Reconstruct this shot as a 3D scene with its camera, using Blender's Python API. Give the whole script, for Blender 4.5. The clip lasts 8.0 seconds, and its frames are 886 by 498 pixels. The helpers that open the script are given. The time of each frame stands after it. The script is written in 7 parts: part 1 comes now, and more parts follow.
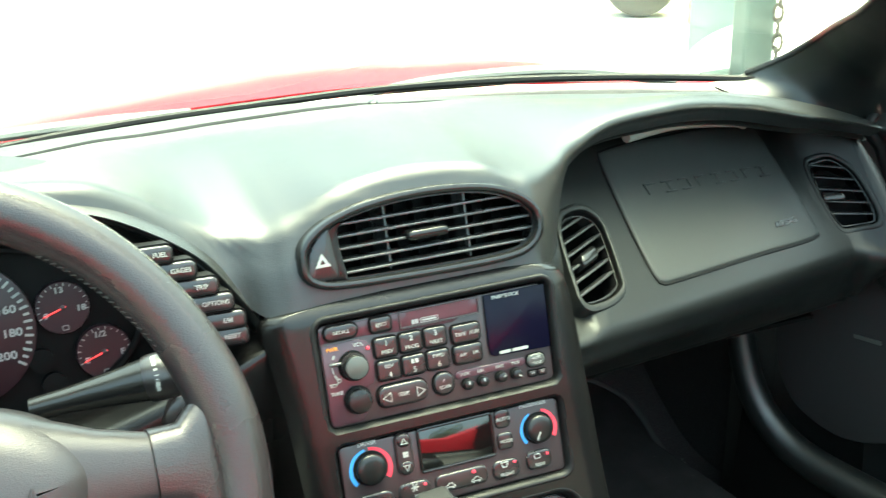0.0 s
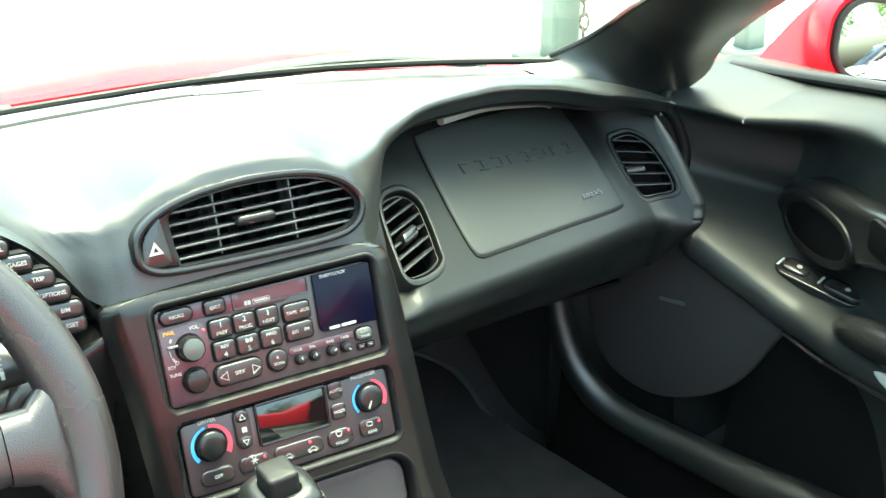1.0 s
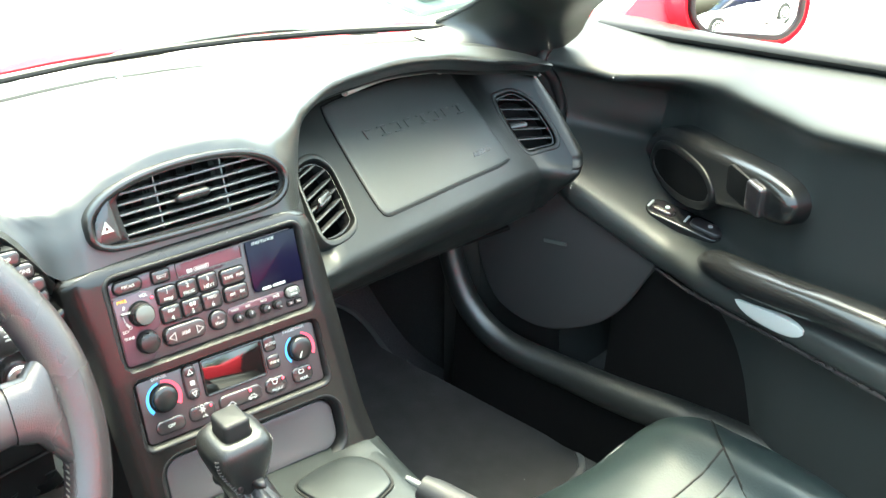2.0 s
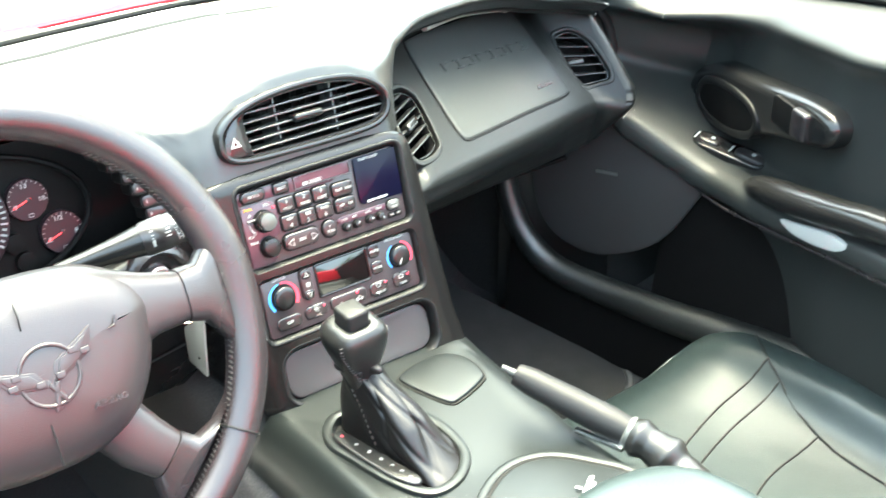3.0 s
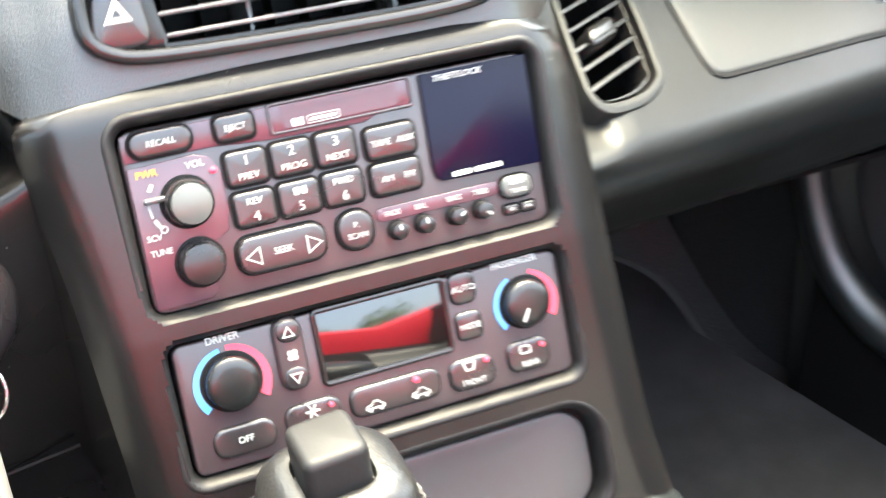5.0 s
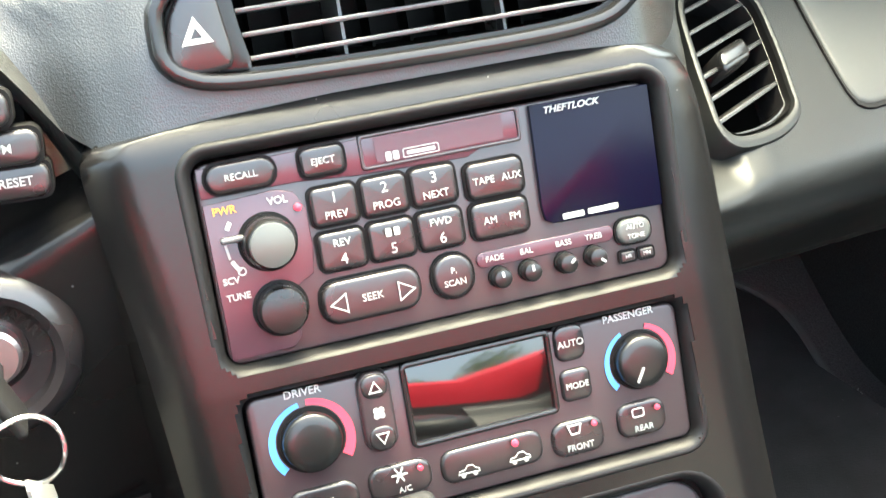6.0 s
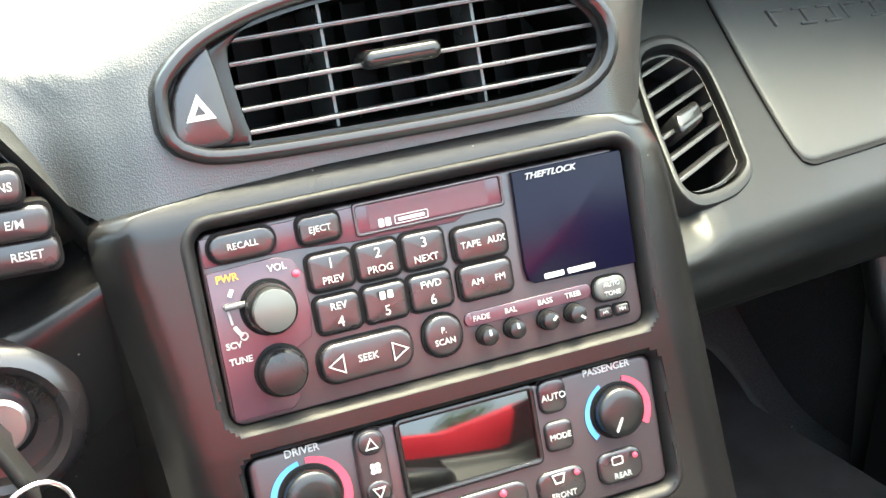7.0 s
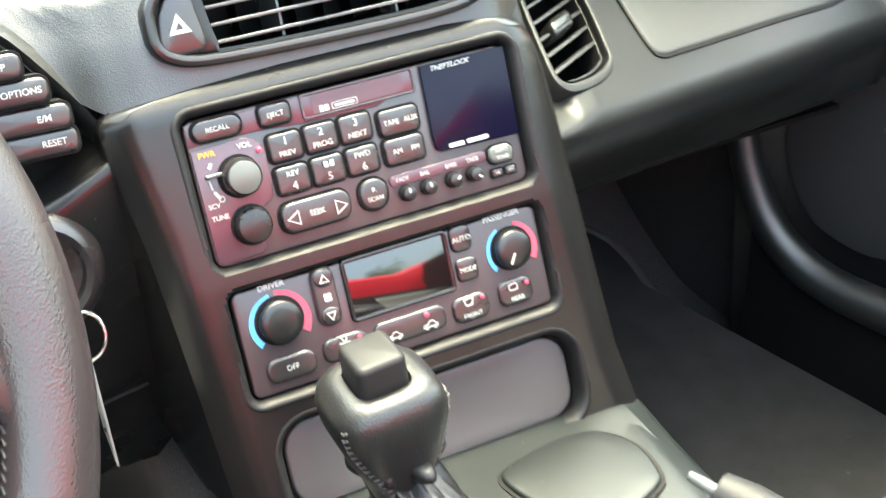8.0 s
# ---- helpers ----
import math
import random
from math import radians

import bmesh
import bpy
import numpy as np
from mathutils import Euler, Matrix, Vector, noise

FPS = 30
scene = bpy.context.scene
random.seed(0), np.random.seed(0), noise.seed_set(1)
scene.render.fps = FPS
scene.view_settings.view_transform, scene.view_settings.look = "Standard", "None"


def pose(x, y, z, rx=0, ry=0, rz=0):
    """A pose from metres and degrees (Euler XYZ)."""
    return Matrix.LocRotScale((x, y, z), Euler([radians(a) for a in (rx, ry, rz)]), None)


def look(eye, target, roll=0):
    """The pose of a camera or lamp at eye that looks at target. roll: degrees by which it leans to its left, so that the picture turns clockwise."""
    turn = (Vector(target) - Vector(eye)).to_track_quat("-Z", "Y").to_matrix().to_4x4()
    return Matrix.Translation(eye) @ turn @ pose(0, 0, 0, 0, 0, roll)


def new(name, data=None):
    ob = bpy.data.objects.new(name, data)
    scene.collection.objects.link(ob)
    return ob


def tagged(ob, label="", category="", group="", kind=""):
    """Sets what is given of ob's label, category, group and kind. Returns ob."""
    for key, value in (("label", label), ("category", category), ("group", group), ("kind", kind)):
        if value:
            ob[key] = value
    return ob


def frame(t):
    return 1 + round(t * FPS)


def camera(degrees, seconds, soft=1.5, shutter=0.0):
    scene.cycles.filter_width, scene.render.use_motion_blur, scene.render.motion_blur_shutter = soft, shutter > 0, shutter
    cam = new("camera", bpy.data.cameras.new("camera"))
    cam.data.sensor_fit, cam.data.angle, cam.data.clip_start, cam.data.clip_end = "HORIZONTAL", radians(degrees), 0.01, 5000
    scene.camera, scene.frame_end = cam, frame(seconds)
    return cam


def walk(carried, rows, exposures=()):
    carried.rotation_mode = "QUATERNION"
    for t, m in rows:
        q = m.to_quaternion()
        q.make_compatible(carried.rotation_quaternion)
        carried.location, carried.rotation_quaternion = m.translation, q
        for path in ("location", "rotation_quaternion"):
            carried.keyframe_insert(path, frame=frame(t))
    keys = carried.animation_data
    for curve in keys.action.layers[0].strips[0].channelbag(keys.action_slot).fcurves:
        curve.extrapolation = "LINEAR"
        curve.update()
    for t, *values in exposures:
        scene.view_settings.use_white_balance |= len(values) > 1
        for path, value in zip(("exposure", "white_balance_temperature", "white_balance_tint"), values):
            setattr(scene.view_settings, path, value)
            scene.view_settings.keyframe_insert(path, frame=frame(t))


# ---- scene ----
# ---------- camera ----------
cam = camera(37.0, 8.0, soft=1.3, shutter=0.3)
PATH = [
    (0, (-0.3077, -0.7220, 1.2256), (0.0426, 0.1196, 0.8145), -0.87),
    (0.5, (-0.3050, -0.7395, 1.2256), (0.1070, 0.0762, 0.8195), -1.06),
    (1, (-0.3304, -0.7688, 1.2464), (0.1348, 0.0086, 0.8230), 0.04),
    (1.5, (-0.3778, -0.8023, 1.2926), (0.1293, -0.0654, 0.8457), 0.74),
    (1.7, (-0.3907, -0.8159, 1.3144), (0.1309, -0.0966, 0.8556), 0.27),
    (2.8, (-0.5392, -0.8904, 1.3384), (0.0068, -0.2046, 0.8572), 1.10),
    (3, (-0.5628, -0.8919, 1.3433), (-0.0359, -0.1996, 0.8502), 0.00),
    (3.5, (-0.5400, -0.8582, 1.3107), (-0.0623, -0.1469, 0.7951), -2.75),
    (4, (-0.3825, -0.7316, 1.2134), (0.0862, -0.0176, 0.6933), -5.71),
    (4.5, (-0.2407, -0.5837, 1.1020), (0.1934, 0.1667, 0.6036), -3.31),
    (5, (-0.1425, -0.4329, 1.0027), (0.1825, 0.3868, 0.5310), -3.66),
    (5.2, (-0.1207, -0.3816, 0.9739), (0.1540, 0.4554, 0.5005), -2.54),
    (6.3, (-0.1199, -0.3824, 1.0030), (0.1261, 0.4692, 0.5402), -4.55),
    (6.5, (-0.1427, -0.3776, 1.0073), (0.1517, 0.4611, 0.5491), -4.80),
    (7, (-0.1508, -0.3905, 1.0126), (0.1627, 0.4499, 0.5705), -3.57),
    (7.5, (-0.1649, -0.4436, 1.0296), (0.1424, 0.3848, 0.5612), -3.96),
    (8, (-0.2112, -0.5282, 1.0514), (0.1472, 0.2697, 0.5668), -4.90),
]
walk(cam, [(t, look(eye, aim, roll)) for t, eye, aim, roll in PATH],
     exposures=[(0.0, 3.25, 6600, -26), (1.0, 3.65, 6450, -25), (1.7, 4.1, 6550, -18), (2.8, 4.37, 6550, -11), (4.0, 4.28, 6500, -9), (4.5, 4.5, 6750, -5), (5.2, 4.5, 7000, 0), (6.3, 4.2, 7000, -7), (8.0, 4.2, 6950, -7)])

# ---------- world and sun ----------
world = bpy.data.worlds.new("sky")
scene.world = world
world.use_nodes = True
wn = world.node_tree
sky = wn.nodes.new("ShaderNodeTexSky")
sky.sky_type = "NISHITA"
sky.sun_disc = False
sky.sun_elevation = radians(76)
sky.sun_rotation = radians(48)
sky.air_density, sky.dust_density, sky.ozone_density = 1.0, 8.5, 0.0
bg = wn.nodes["Background"]
bg.inputs["Strength"].default_value = 0.15
wn.links.new(sky.outputs["Color"], bg.inputs["Color"])
sun_data = bpy.data.lights.new("sun", "SUN")
sun_data.energy, sun_data.angle, sun_data.color = 0.16, radians(40), (1.0, 0.97, 0.92)
sun = new("sun", sun_data)
sun.matrix_world = look((1.0, 0.9, 6.8), (0, 0, 0.8))

# ---------- materials ----------
MATS = {}


def mat(name, color, rough=0.5, metal=0.0, coat=0.0, grain=900.0, bump=0.05, vary=0.15, wear=14.0, kind="noise", spec=0.5, emit=None, rough_vary=0.12, dust=0.0):
    """A procedural surface: fine grain in the relief, slow drift in tone and gloss."""
    if name in MATS:
        return MATS[name]
    m = bpy.data.materials.new(name)
    m.use_nodes = True
    nt = m.node_tree
    b = nt.nodes["Principled BSDF"]
    b.inputs["Metallic"].default_value = metal
    b.inputs["Specular IOR Level"].default_value = spec
    if coat:
        b.inputs["Coat Weight"].default_value = coat
        b.inputs["Coat Roughness"].default_value = 0.08
    tc = nt.nodes.new("ShaderNodeTexCoord")
    slow = nt.nodes.new("ShaderNodeTexNoise")
    slow.inputs["Scale"].default_value = wear
    slow.inputs["Detail"].default_value = 6
    nt.links.new(tc.outputs["Object"], slow.inputs["Vector"])
    if vary:
        ramp = nt.nodes.new("ShaderNodeMix")
        ramp.data_type = "RGBA"
        ramp.inputs[6].default_value = tuple(c * (1 - vary) for c in color) + (1,)
        ramp.inputs[7].default_value = tuple(min(1, c * (1 + vary)) for c in color) + (1,)
        nt.links.new(slow.outputs["Fac"], ramp.inputs[0])
        col = ramp.outputs[2]
        if dust:
            vo = nt.nodes.new("ShaderNodeTexVoronoi")
            vo.inputs["Scale"].default_value = 210
            nt.links.new(tc.outputs["Object"], vo.inputs["Vector"])
            near, pick, both, mix = (nt.nodes.new("ShaderNode" + k) for k in ("Math", "Math", "Math", "Mix"))
            sep = nt.nodes.new("ShaderNodeSeparateColor")
            nt.links.new(vo.outputs["Color"], sep.inputs["Color"])
            near.operation = pick.operation = "LESS_THAN"
            near.inputs[1].default_value, pick.inputs[1].default_value = 0.075, dust
            both.operation = "MULTIPLY"
            nt.links.new(vo.outputs["Distance"], near.inputs[0])
            nt.links.new(sep.outputs[0], pick.inputs[0])
            nt.links.new(near.outputs[0], both.inputs[0])
            nt.links.new(pick.outputs[0], both.inputs[1])
            mix.data_type = "RGBA"
            mix.inputs[7].default_value = (0.11, 0.107, 0.103, 1)
            nt.links.new(both.outputs[0], mix.inputs[0])
            nt.links.new(col, mix.inputs[6])
            col = mix.outputs[2]
        nt.links.new(col, b.inputs["Base Color"])
    else:
        b.inputs["Base Color"].default_value = tuple(color) + (1,)
    mr = nt.nodes.new("ShaderNodeMapRange")
    mr.inputs["From Min"].default_value, mr.inputs["From Max"].default_value = 0.3, 0.7
    mr.inputs["To Min"].default_value, mr.inputs["To Max"].default_value = max(0.02, rough * (1 - rough_vary)), min(1, rough * (1 + rough_vary))
    nt.links.new(slow.outputs["Fac"], mr.inputs["Value"])
    nt.links.new(mr.outputs["Result"], b.inputs["Roughness"])
    if bump:
        if kind == "leather":
            g = nt.nodes.new("ShaderNodeTexVoronoi")
            g.feature = "F1"
            g.inputs["Scale"].default_value = grain
            out = g.outputs["Distance"]
        else:
            g = nt.nodes.new("ShaderNodeTexNoise")
            g.inputs["Scale"].default_value = grain
            g.inputs["Detail"].default_value = 3
            out = g.outputs["Fac"]
        nt.links.new(tc.outputs["Object"], g.inputs["Vector"])
        bp = nt.nodes.new("ShaderNodeBump")
        bp.inputs["Strength"].default_value = bump
        bp.inputs["Distance"].default_value = 0.0006
        nt.links.new(out, bp.inputs["Height"])
        nt.links.new(bp.outputs["Normal"], b.inputs["Normal"])
    if emit:
        b.inputs["Emission Color"].default_value = (*emit[0], 1)
        b.inputs["Emission Strength"].default_value = emit[1]
    MATS[name] = m
    return m


PAD = mat("dash_vinyl", (0.0085, 0.0096, 0.0092), 0.36, grain=1400, bump=0.22, vary=0.14, wear=9, kind="leather", spec=0.85)
COVER = mat("smooth_cover_vinyl", (0.030, 0.0320, 0.0312), 0.50, grain=1800, bump=0.1, vary=0.12, wear=7, kind="leather", spec=0.30, dust=0.02)
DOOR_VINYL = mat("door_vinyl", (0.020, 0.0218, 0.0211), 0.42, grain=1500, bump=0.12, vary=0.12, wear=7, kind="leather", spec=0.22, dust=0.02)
COVE = mat("cove_vinyl", (0.0062, 0.0070, 0.0068), 0.42, grain=1600, bump=0.15, vary=0.12, wear=8, kind="leather", spec=0.34)
DECK_PLASTIC = mat("console_plastic", (0.0075, 0.0092, 0.0092), 0.34, grain=1800, bump=0.1, vary=0.15, wear=10, spec=0.31, dust=0.06)
TRIM = mat("black_trim_plastic", (0.0062, 0.0060, 0.0061), 0.25, grain=1800, bump=0.1, vary=0.12, spec=0.42, dust=0.06)
LIP = mat("worn_lip_plastic", (0.0068, 0.0068, 0.0069), 0.5, grain=1500, bump=0.1, vary=0.2, wear=40, spec=0.3)
SATIN = mat("satin_black_bezel", (0.01, 0.01, 0.01), 0.22, grain=1500, bump=0.04, vary=0.1)
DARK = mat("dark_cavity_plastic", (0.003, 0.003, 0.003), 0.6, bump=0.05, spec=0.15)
# Darker copy of the slat plastic; the side vents' shade is in its colour
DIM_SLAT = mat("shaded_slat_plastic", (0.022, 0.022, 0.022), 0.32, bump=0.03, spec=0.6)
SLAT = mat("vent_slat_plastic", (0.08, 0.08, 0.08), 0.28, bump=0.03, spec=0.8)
# Both faceplate greys carry the red deck's reflection as a mauve tint
FACE = mat("grey_faceplate_red_reflection", (0.056, 0.025, 0.035), 0.26, grain=2400, bump=0.06, vary=0.08, spec=0.7)
FACE_DARK = mat("charcoal_faceplate", (0.028, 0.021, 0.023), 0.32, grain=2400, bump=0.06, vary=0.08, spec=0.7)
KEY = mat("rubber_key", (0.016, 0.0138, 0.0146), 0.27, grain=2200, bump=0.04, vary=0.1, spec=0.7)
KNOB = mat("soft_knob", (0.008, 0.008, 0.008), 0.28, grain=2500, bump=0.08)
KNOB_LIGHT = mat("worn_knob_cap", (0.07, 0.075, 0.07), 0.35, grain=2500, bump=0.06)
LCD = mat("display_glass", (0.003, 0.003, 0.011), 0.2, bump=0.0, vary=0.1, spec=0.15)
CLEAR_LCD = mat("mirror_like_display", (0.004, 0.003, 0.003), 0.06, bump=0.0, vary=0.0, spec=1.0)
INK = mat("white_print", (0.33, 0.34, 0.325), 0.5, bump=0.0, vary=0.04)
DIM_INK = mat("grey_print", (0.25, 0.25, 0.25), 0.5, bump=0.0, vary=0.04)
AMBER = mat("amber_print", (0.85, 0.3, 0.03), 0.5, bump=0.0, vary=0.04)
REDINK = mat("red_print", (0.75, 0.05, 0.09), 0.45, bump=0.0, vary=0.04)
BLUEINK = mat("blue_print", (0.07, 0.3, 0.72), 0.45, bump=0.0, vary=0.04)
LEATHER = mat("black_leather", (0.011, 0.0112, 0.011), 0.32, grain=800, bump=0.18, vary=0.15, wear=16, kind="leather", spec=0.45)
BOOT_LEATHER = mat("boot_leather", (0.0085, 0.0080, 0.0080), 0.36, grain=1300, bump=0.14, vary=0.2, wear=30, kind="leather", spec=0.4)
RIM_LEATHER = mat("rim_leather", (0.022, 0.0178, 0.019), 0.26, grain=1000, bump=0.2, vary=0.15, wear=12, kind="leather", spec=0.65)
SEAT = mat("seat_leather", (0.015, 0.022, 0.0225), 0.38, grain=420, bump=0.15, vary=0.2, wear=9, kind="leather")
WHEEL_PAD = mat("wheel_pad_vinyl", (0.026, 0.021, 0.0225), 0.33, grain=1300, bump=0.16, vary=0.1, kind="leather", spec=0.6)
THREAD = mat("grey_thread", (0.030, 0.029, 0.028), 0.8, bump=0.1)
CARPET = mat("black_carpet", (0.046, 0.0453, 0.0453), 0.95, grain=420, bump=0.9, vary=0.85, wear=600, spec=0.1, dust=0.03)
LOOP = mat("looped_carpet", (0.11, 0.107, 0.105), 0.95, grain=420, bump=1.0, vary=0.98, wear=520, spec=0.1)
MAT_RUG = mat("floor_mat_pile", (0.021, 0.0208, 0.021), 0.95, grain=600, bump=0.9, vary=0.7, wear=30, spec=0.15, dust=0.10)
BINDING = mat("mat_binding", (0.05, 0.05, 0.05), 0.8, grain=700, bump=0.4)
GRILLE = mat("speaker_cloth", (0.026, 0.0255, 0.0258), 0.8, grain=1500, bump=0.5, vary=0.2, wear=6, spec=0.3)
RED = mat("red_car_paint", (0.62, 0.02, 0.04), 0.35, spec=0.05, coat=0.1, bump=0.0, vary=0.06)
# Black wipers painted pale grey in place of the sky's reflection
WIPER = mat("wiper_sky_reflection_grey", (0.16, 0.165, 0.16), 0.5, grain=900, bump=0.1, vary=0.15)
RUBBER = mat("black_rubber", (0.012, 0.012, 0.012), 0.5, bump=0.1, spec=0.25)
CHROME = mat("bright_metal", (0.7, 0.7, 0.7), 0.22, metal=1.0, bump=0.02)
# Silver lock metal with a pink reflection mixed into its colour
LOCK_METAL = mat("silver_lock_pink_reflection", (0.62, 0.55, 0.54), 0.35, metal=1.0, bump=0.02)
TAG = mat("cream_key_tag", (0.3, 0.3, 0.27), 0.5, bump=0.1)
CONCRETE = mat("sunlit_concrete", (0.62, 0.6, 0.56), 0.85, grain=60, bump=0.3, vary=0.2, wear=0.7)
POST = mat("grey_green_steel", (0.085, 0.115, 0.103), 0.5, grain=80, bump=0.1)
CHAIN = mat("rusty_chain", (0.10, 0.09, 0.07), 0.7, grain=200, bump=0.2)
# Black rubber greyed in its colour to stand in for glare haze
TYRE = mat("haze_greyed_tyre", (0.11, 0.103, 0.095), 0.8, grain=120, bump=0.4)
YELLOW = mat("yellow_paint", (0.6, 0.56, 0.03), 0.4, coat=0.1, bump=0.0)
WHITE_PAINT = mat("white_car_paint", (0.8, 0.8, 0.8), 0.25, coat=1.0, bump=0.0)
GREY_PAINT = mat("pale_grey_paint", (0.26, 0.31, 0.3), 0.4, coat=0.1, bump=0.0)
LEAF = mat("foliage", (0.07, 0.11, 0.03), 0.7, grain=30, bump=0.3, vary=0.5, wear=3)
BARK = mat("bark", (0.12, 0.09, 0.06), 0.9, grain=40, bump=0.6)
# Dark gauge face, reddened to paint in the pink reflection
GAUGE = mat("gauge_face", (0.024, 0.0105, 0.0145), 0.4, bump=0.02)
NEEDLE = mat("lit_red_needle", (0.7, 0.03, 0.04), 0.4, bump=0.0, emit=((1.0, 0.05, 0.07), 0.25))
MIRROR = mat("mirror_glass", (0.9, 0.92, 0.9), 0.01, metal=1.0, bump=0.0, vary=0.0, rough_vary=0.0)
LENS_RED = mat("red_lens", (0.7, 0.01, 0.03), 0.12, coat=1.0, bump=0.0)


def glass_mat():
    m = bpy.data.materials.new("window_glass")
    m.use_nodes = True
    nt = m.node_tree
    nt.nodes.remove(nt.nodes["Principled BSDF"])
    out = nt.nodes["Material Output"]
    tr, gl, mx, fr, pw = (nt.nodes.new("ShaderNode" + k) for k in ("BsdfTransparent", "BsdfGlossy", "MixShader", "LayerWeight", "Math"))
    tr.inputs["Color"].default_value = (0.93, 0.97, 0.94, 1)
    gl.inputs["Roughness"].default_value = 0.02
    pw.operation = "POWER"
    pw.inputs[1].default_value = 5.0
    nt.links.new(fr.outputs["Facing"], pw.inputs[0])
    nt.links.new(pw.outputs[0], mx.inputs[0])
    nt.links.new(tr.outputs[0], mx.inputs[1])
    nt.links.new(gl.outputs[0], mx.inputs[2])
    nt.links.new(mx.outputs[0], out.inputs["Surface"])
    return m


GLASS = glass_mat()
for m in (DECK_PLASTIC, SEAT):
    m.node_tree.nodes["Principled BSDF"].inputs["Specular Tint"].default_value = (0.93, 0.97, 1.0, 1)

# ---------- building helpers ----------
BASE = {}
NOUGHT = Vector((0, 0, 0))


def thing(name, at, label, category, group="", kind=""):
    ob = new(name)
    ob.empty_display_size = 0.02
    ob.location = at
    BASE[ob.name] = Vector(at)
    return tagged(ob, label, category, group, kind)


def part(name, bm, material, parent, label="", flat=False, sharp=38):
    """One mesh, given in world coordinates, under a thing or a part."""
    me = bpy.data.meshes.new(name)
    bmesh.ops.recalc_face_normals(bm, faces=bm.faces)
    bm.to_mesh(me)
    bm.free()
    at = BASE[parent.name] if parent else NOUGHT
    me.transform(Matrix.Translation(-at))
    if not flat:
        me.shade_smooth()
        me.set_sharp_from_angle(angle=radians(sharp))
    me.materials.append(material)
    ob = new(name, me)
    ob.parent = parent
    BASE[ob.name] = at
    if label:
        ob["label"] = label
    return ob


def solo(name, bm, material, label, category, group="", kind="", sharp=38):
    ob = part(name, bm, material, None, sharp=sharp)
    return tagged(ob, label, category, group, kind)


def axes(origin, x, y):
    x = Vector(x).normalized()
    z = x.cross(Vector(y)).normalized()
    y = z.cross(x)
    m = Matrix((x, y, z)).transposed().to_4x4()
    m.translation = origin
    return m


def rrect(w, h, r, n=5, cx=0.0, cy=0.0):
    pts = []
    r = min(r, w / 2 - 1e-5, h / 2 - 1e-5)
    for qx, qy, a0 in ((1, 1, 0), (-1, 1, 90), (-1, -1, 180), (1, -1, 270)):
        for k in range(n + 1):
            a = radians(a0 + 90 * k / n)
            pts.append((cx + qx * (w / 2 - r) + r * math.cos(a), cy + qy * (h / 2 - r) + r * math.sin(a)))
    return pts


def ellipse(a, b, n=28, cx=0.0, cy=0.0):
    return [(cx + a * math.cos(2 * math.pi * k / n), cy + b * math.sin(2 * math.pi * k / n)) for k in range(n)]


def closed_curve(pts, n=64):
    """A smooth closed line through the points, evenly resampled."""
    p = np.array(pts, float)
    k, out = len(p), []
    for i in range(k):
        a, b, c, d = p[i - 1], p[i], p[(i + 1) % k], p[(i + 2) % k]
        for s in np.linspace(0, 1, 16, endpoint=False):
            out.append(0.5 * (2 * b + (c - a) * s + (2 * a - 5 * b + 4 * c - d) * s * s + (3 * b - a - 3 * c + d) * s**3))
    out = np.array(out + [out[0]])
    run = np.r_[0, np.cumsum(np.linalg.norm(np.diff(out, axis=0), axis=1))]
    at = np.linspace(0, run[-1], n, endpoint=False)
    return [tuple(np.interp(s, run, out[:, m]) for m in range(out.shape[1])) for s in at]


def open_curve(pts, n=40):
    p = np.array(pts, float)
    q = np.vstack([2 * p[0] - p[1], p, 2 * p[-1] - p[-2]])
    out = []
    for i in range(1, len(q) - 2):
        a, b, c, d = q[i - 1 : i + 3]
        for s in np.linspace(0, 1, 16, endpoint=False):
            out.append(0.5 * (2 * b + (c - a) * s + (2 * a - 5 * b + 4 * c - d) * s * s + (3 * b - a - 3 * c + d) * s**3))
    out.append(p[-1])
    out = np.array(out)
    run = np.r_[0, np.cumsum(np.linalg.norm(np.diff(out, axis=0), axis=1))]
    return [tuple(np.interp(s, run, out[:, m]) for m in range(out.shape[1])) for s in np.linspace(0, run[-1], n)]


def inset(pts, d):
    """The outline moved inwards by d."""
    p = np.array(pts, float)
    area = 0.5 * np.sum(p[:, 0] * np.roll(p[:, 1], -1) - np.roll(p[:, 0], -1) * p[:, 1])
    t = np.roll(p, -1, 0) - np.roll(p, 1, 0)
    t /= np.linalg.norm(t, axis=1)[:, None] + 1e-12
    nrm = np.c_[-t[:, 1], t[:, 0]] * (1 if area > 0 else -1)
    return [tuple(v) for v in p + nrm * d]


def rings(loops, cap_first=True, cap_last=True, closed=True, m=None):
    """A skin over loops of equal count."""
    bm = bmesh.new()
    rows = [[bm.verts.new(Vector(v)) for v in loop] for loop in loops]
    k = len(rows[0])
    for a, b in zip(rows, rows[1:]):
        for i in range(k if closed else k - 1):
            j = (i + 1) % k
            bm.faces.new((a[i], a[j], b[j], b[i]))
    if closed and cap_first:
        bm.faces.new(rows[0])
    if closed and cap_last:
        bm.faces.new(rows[-1])
    if m is not None:
        bm.transform(m)
    return bm


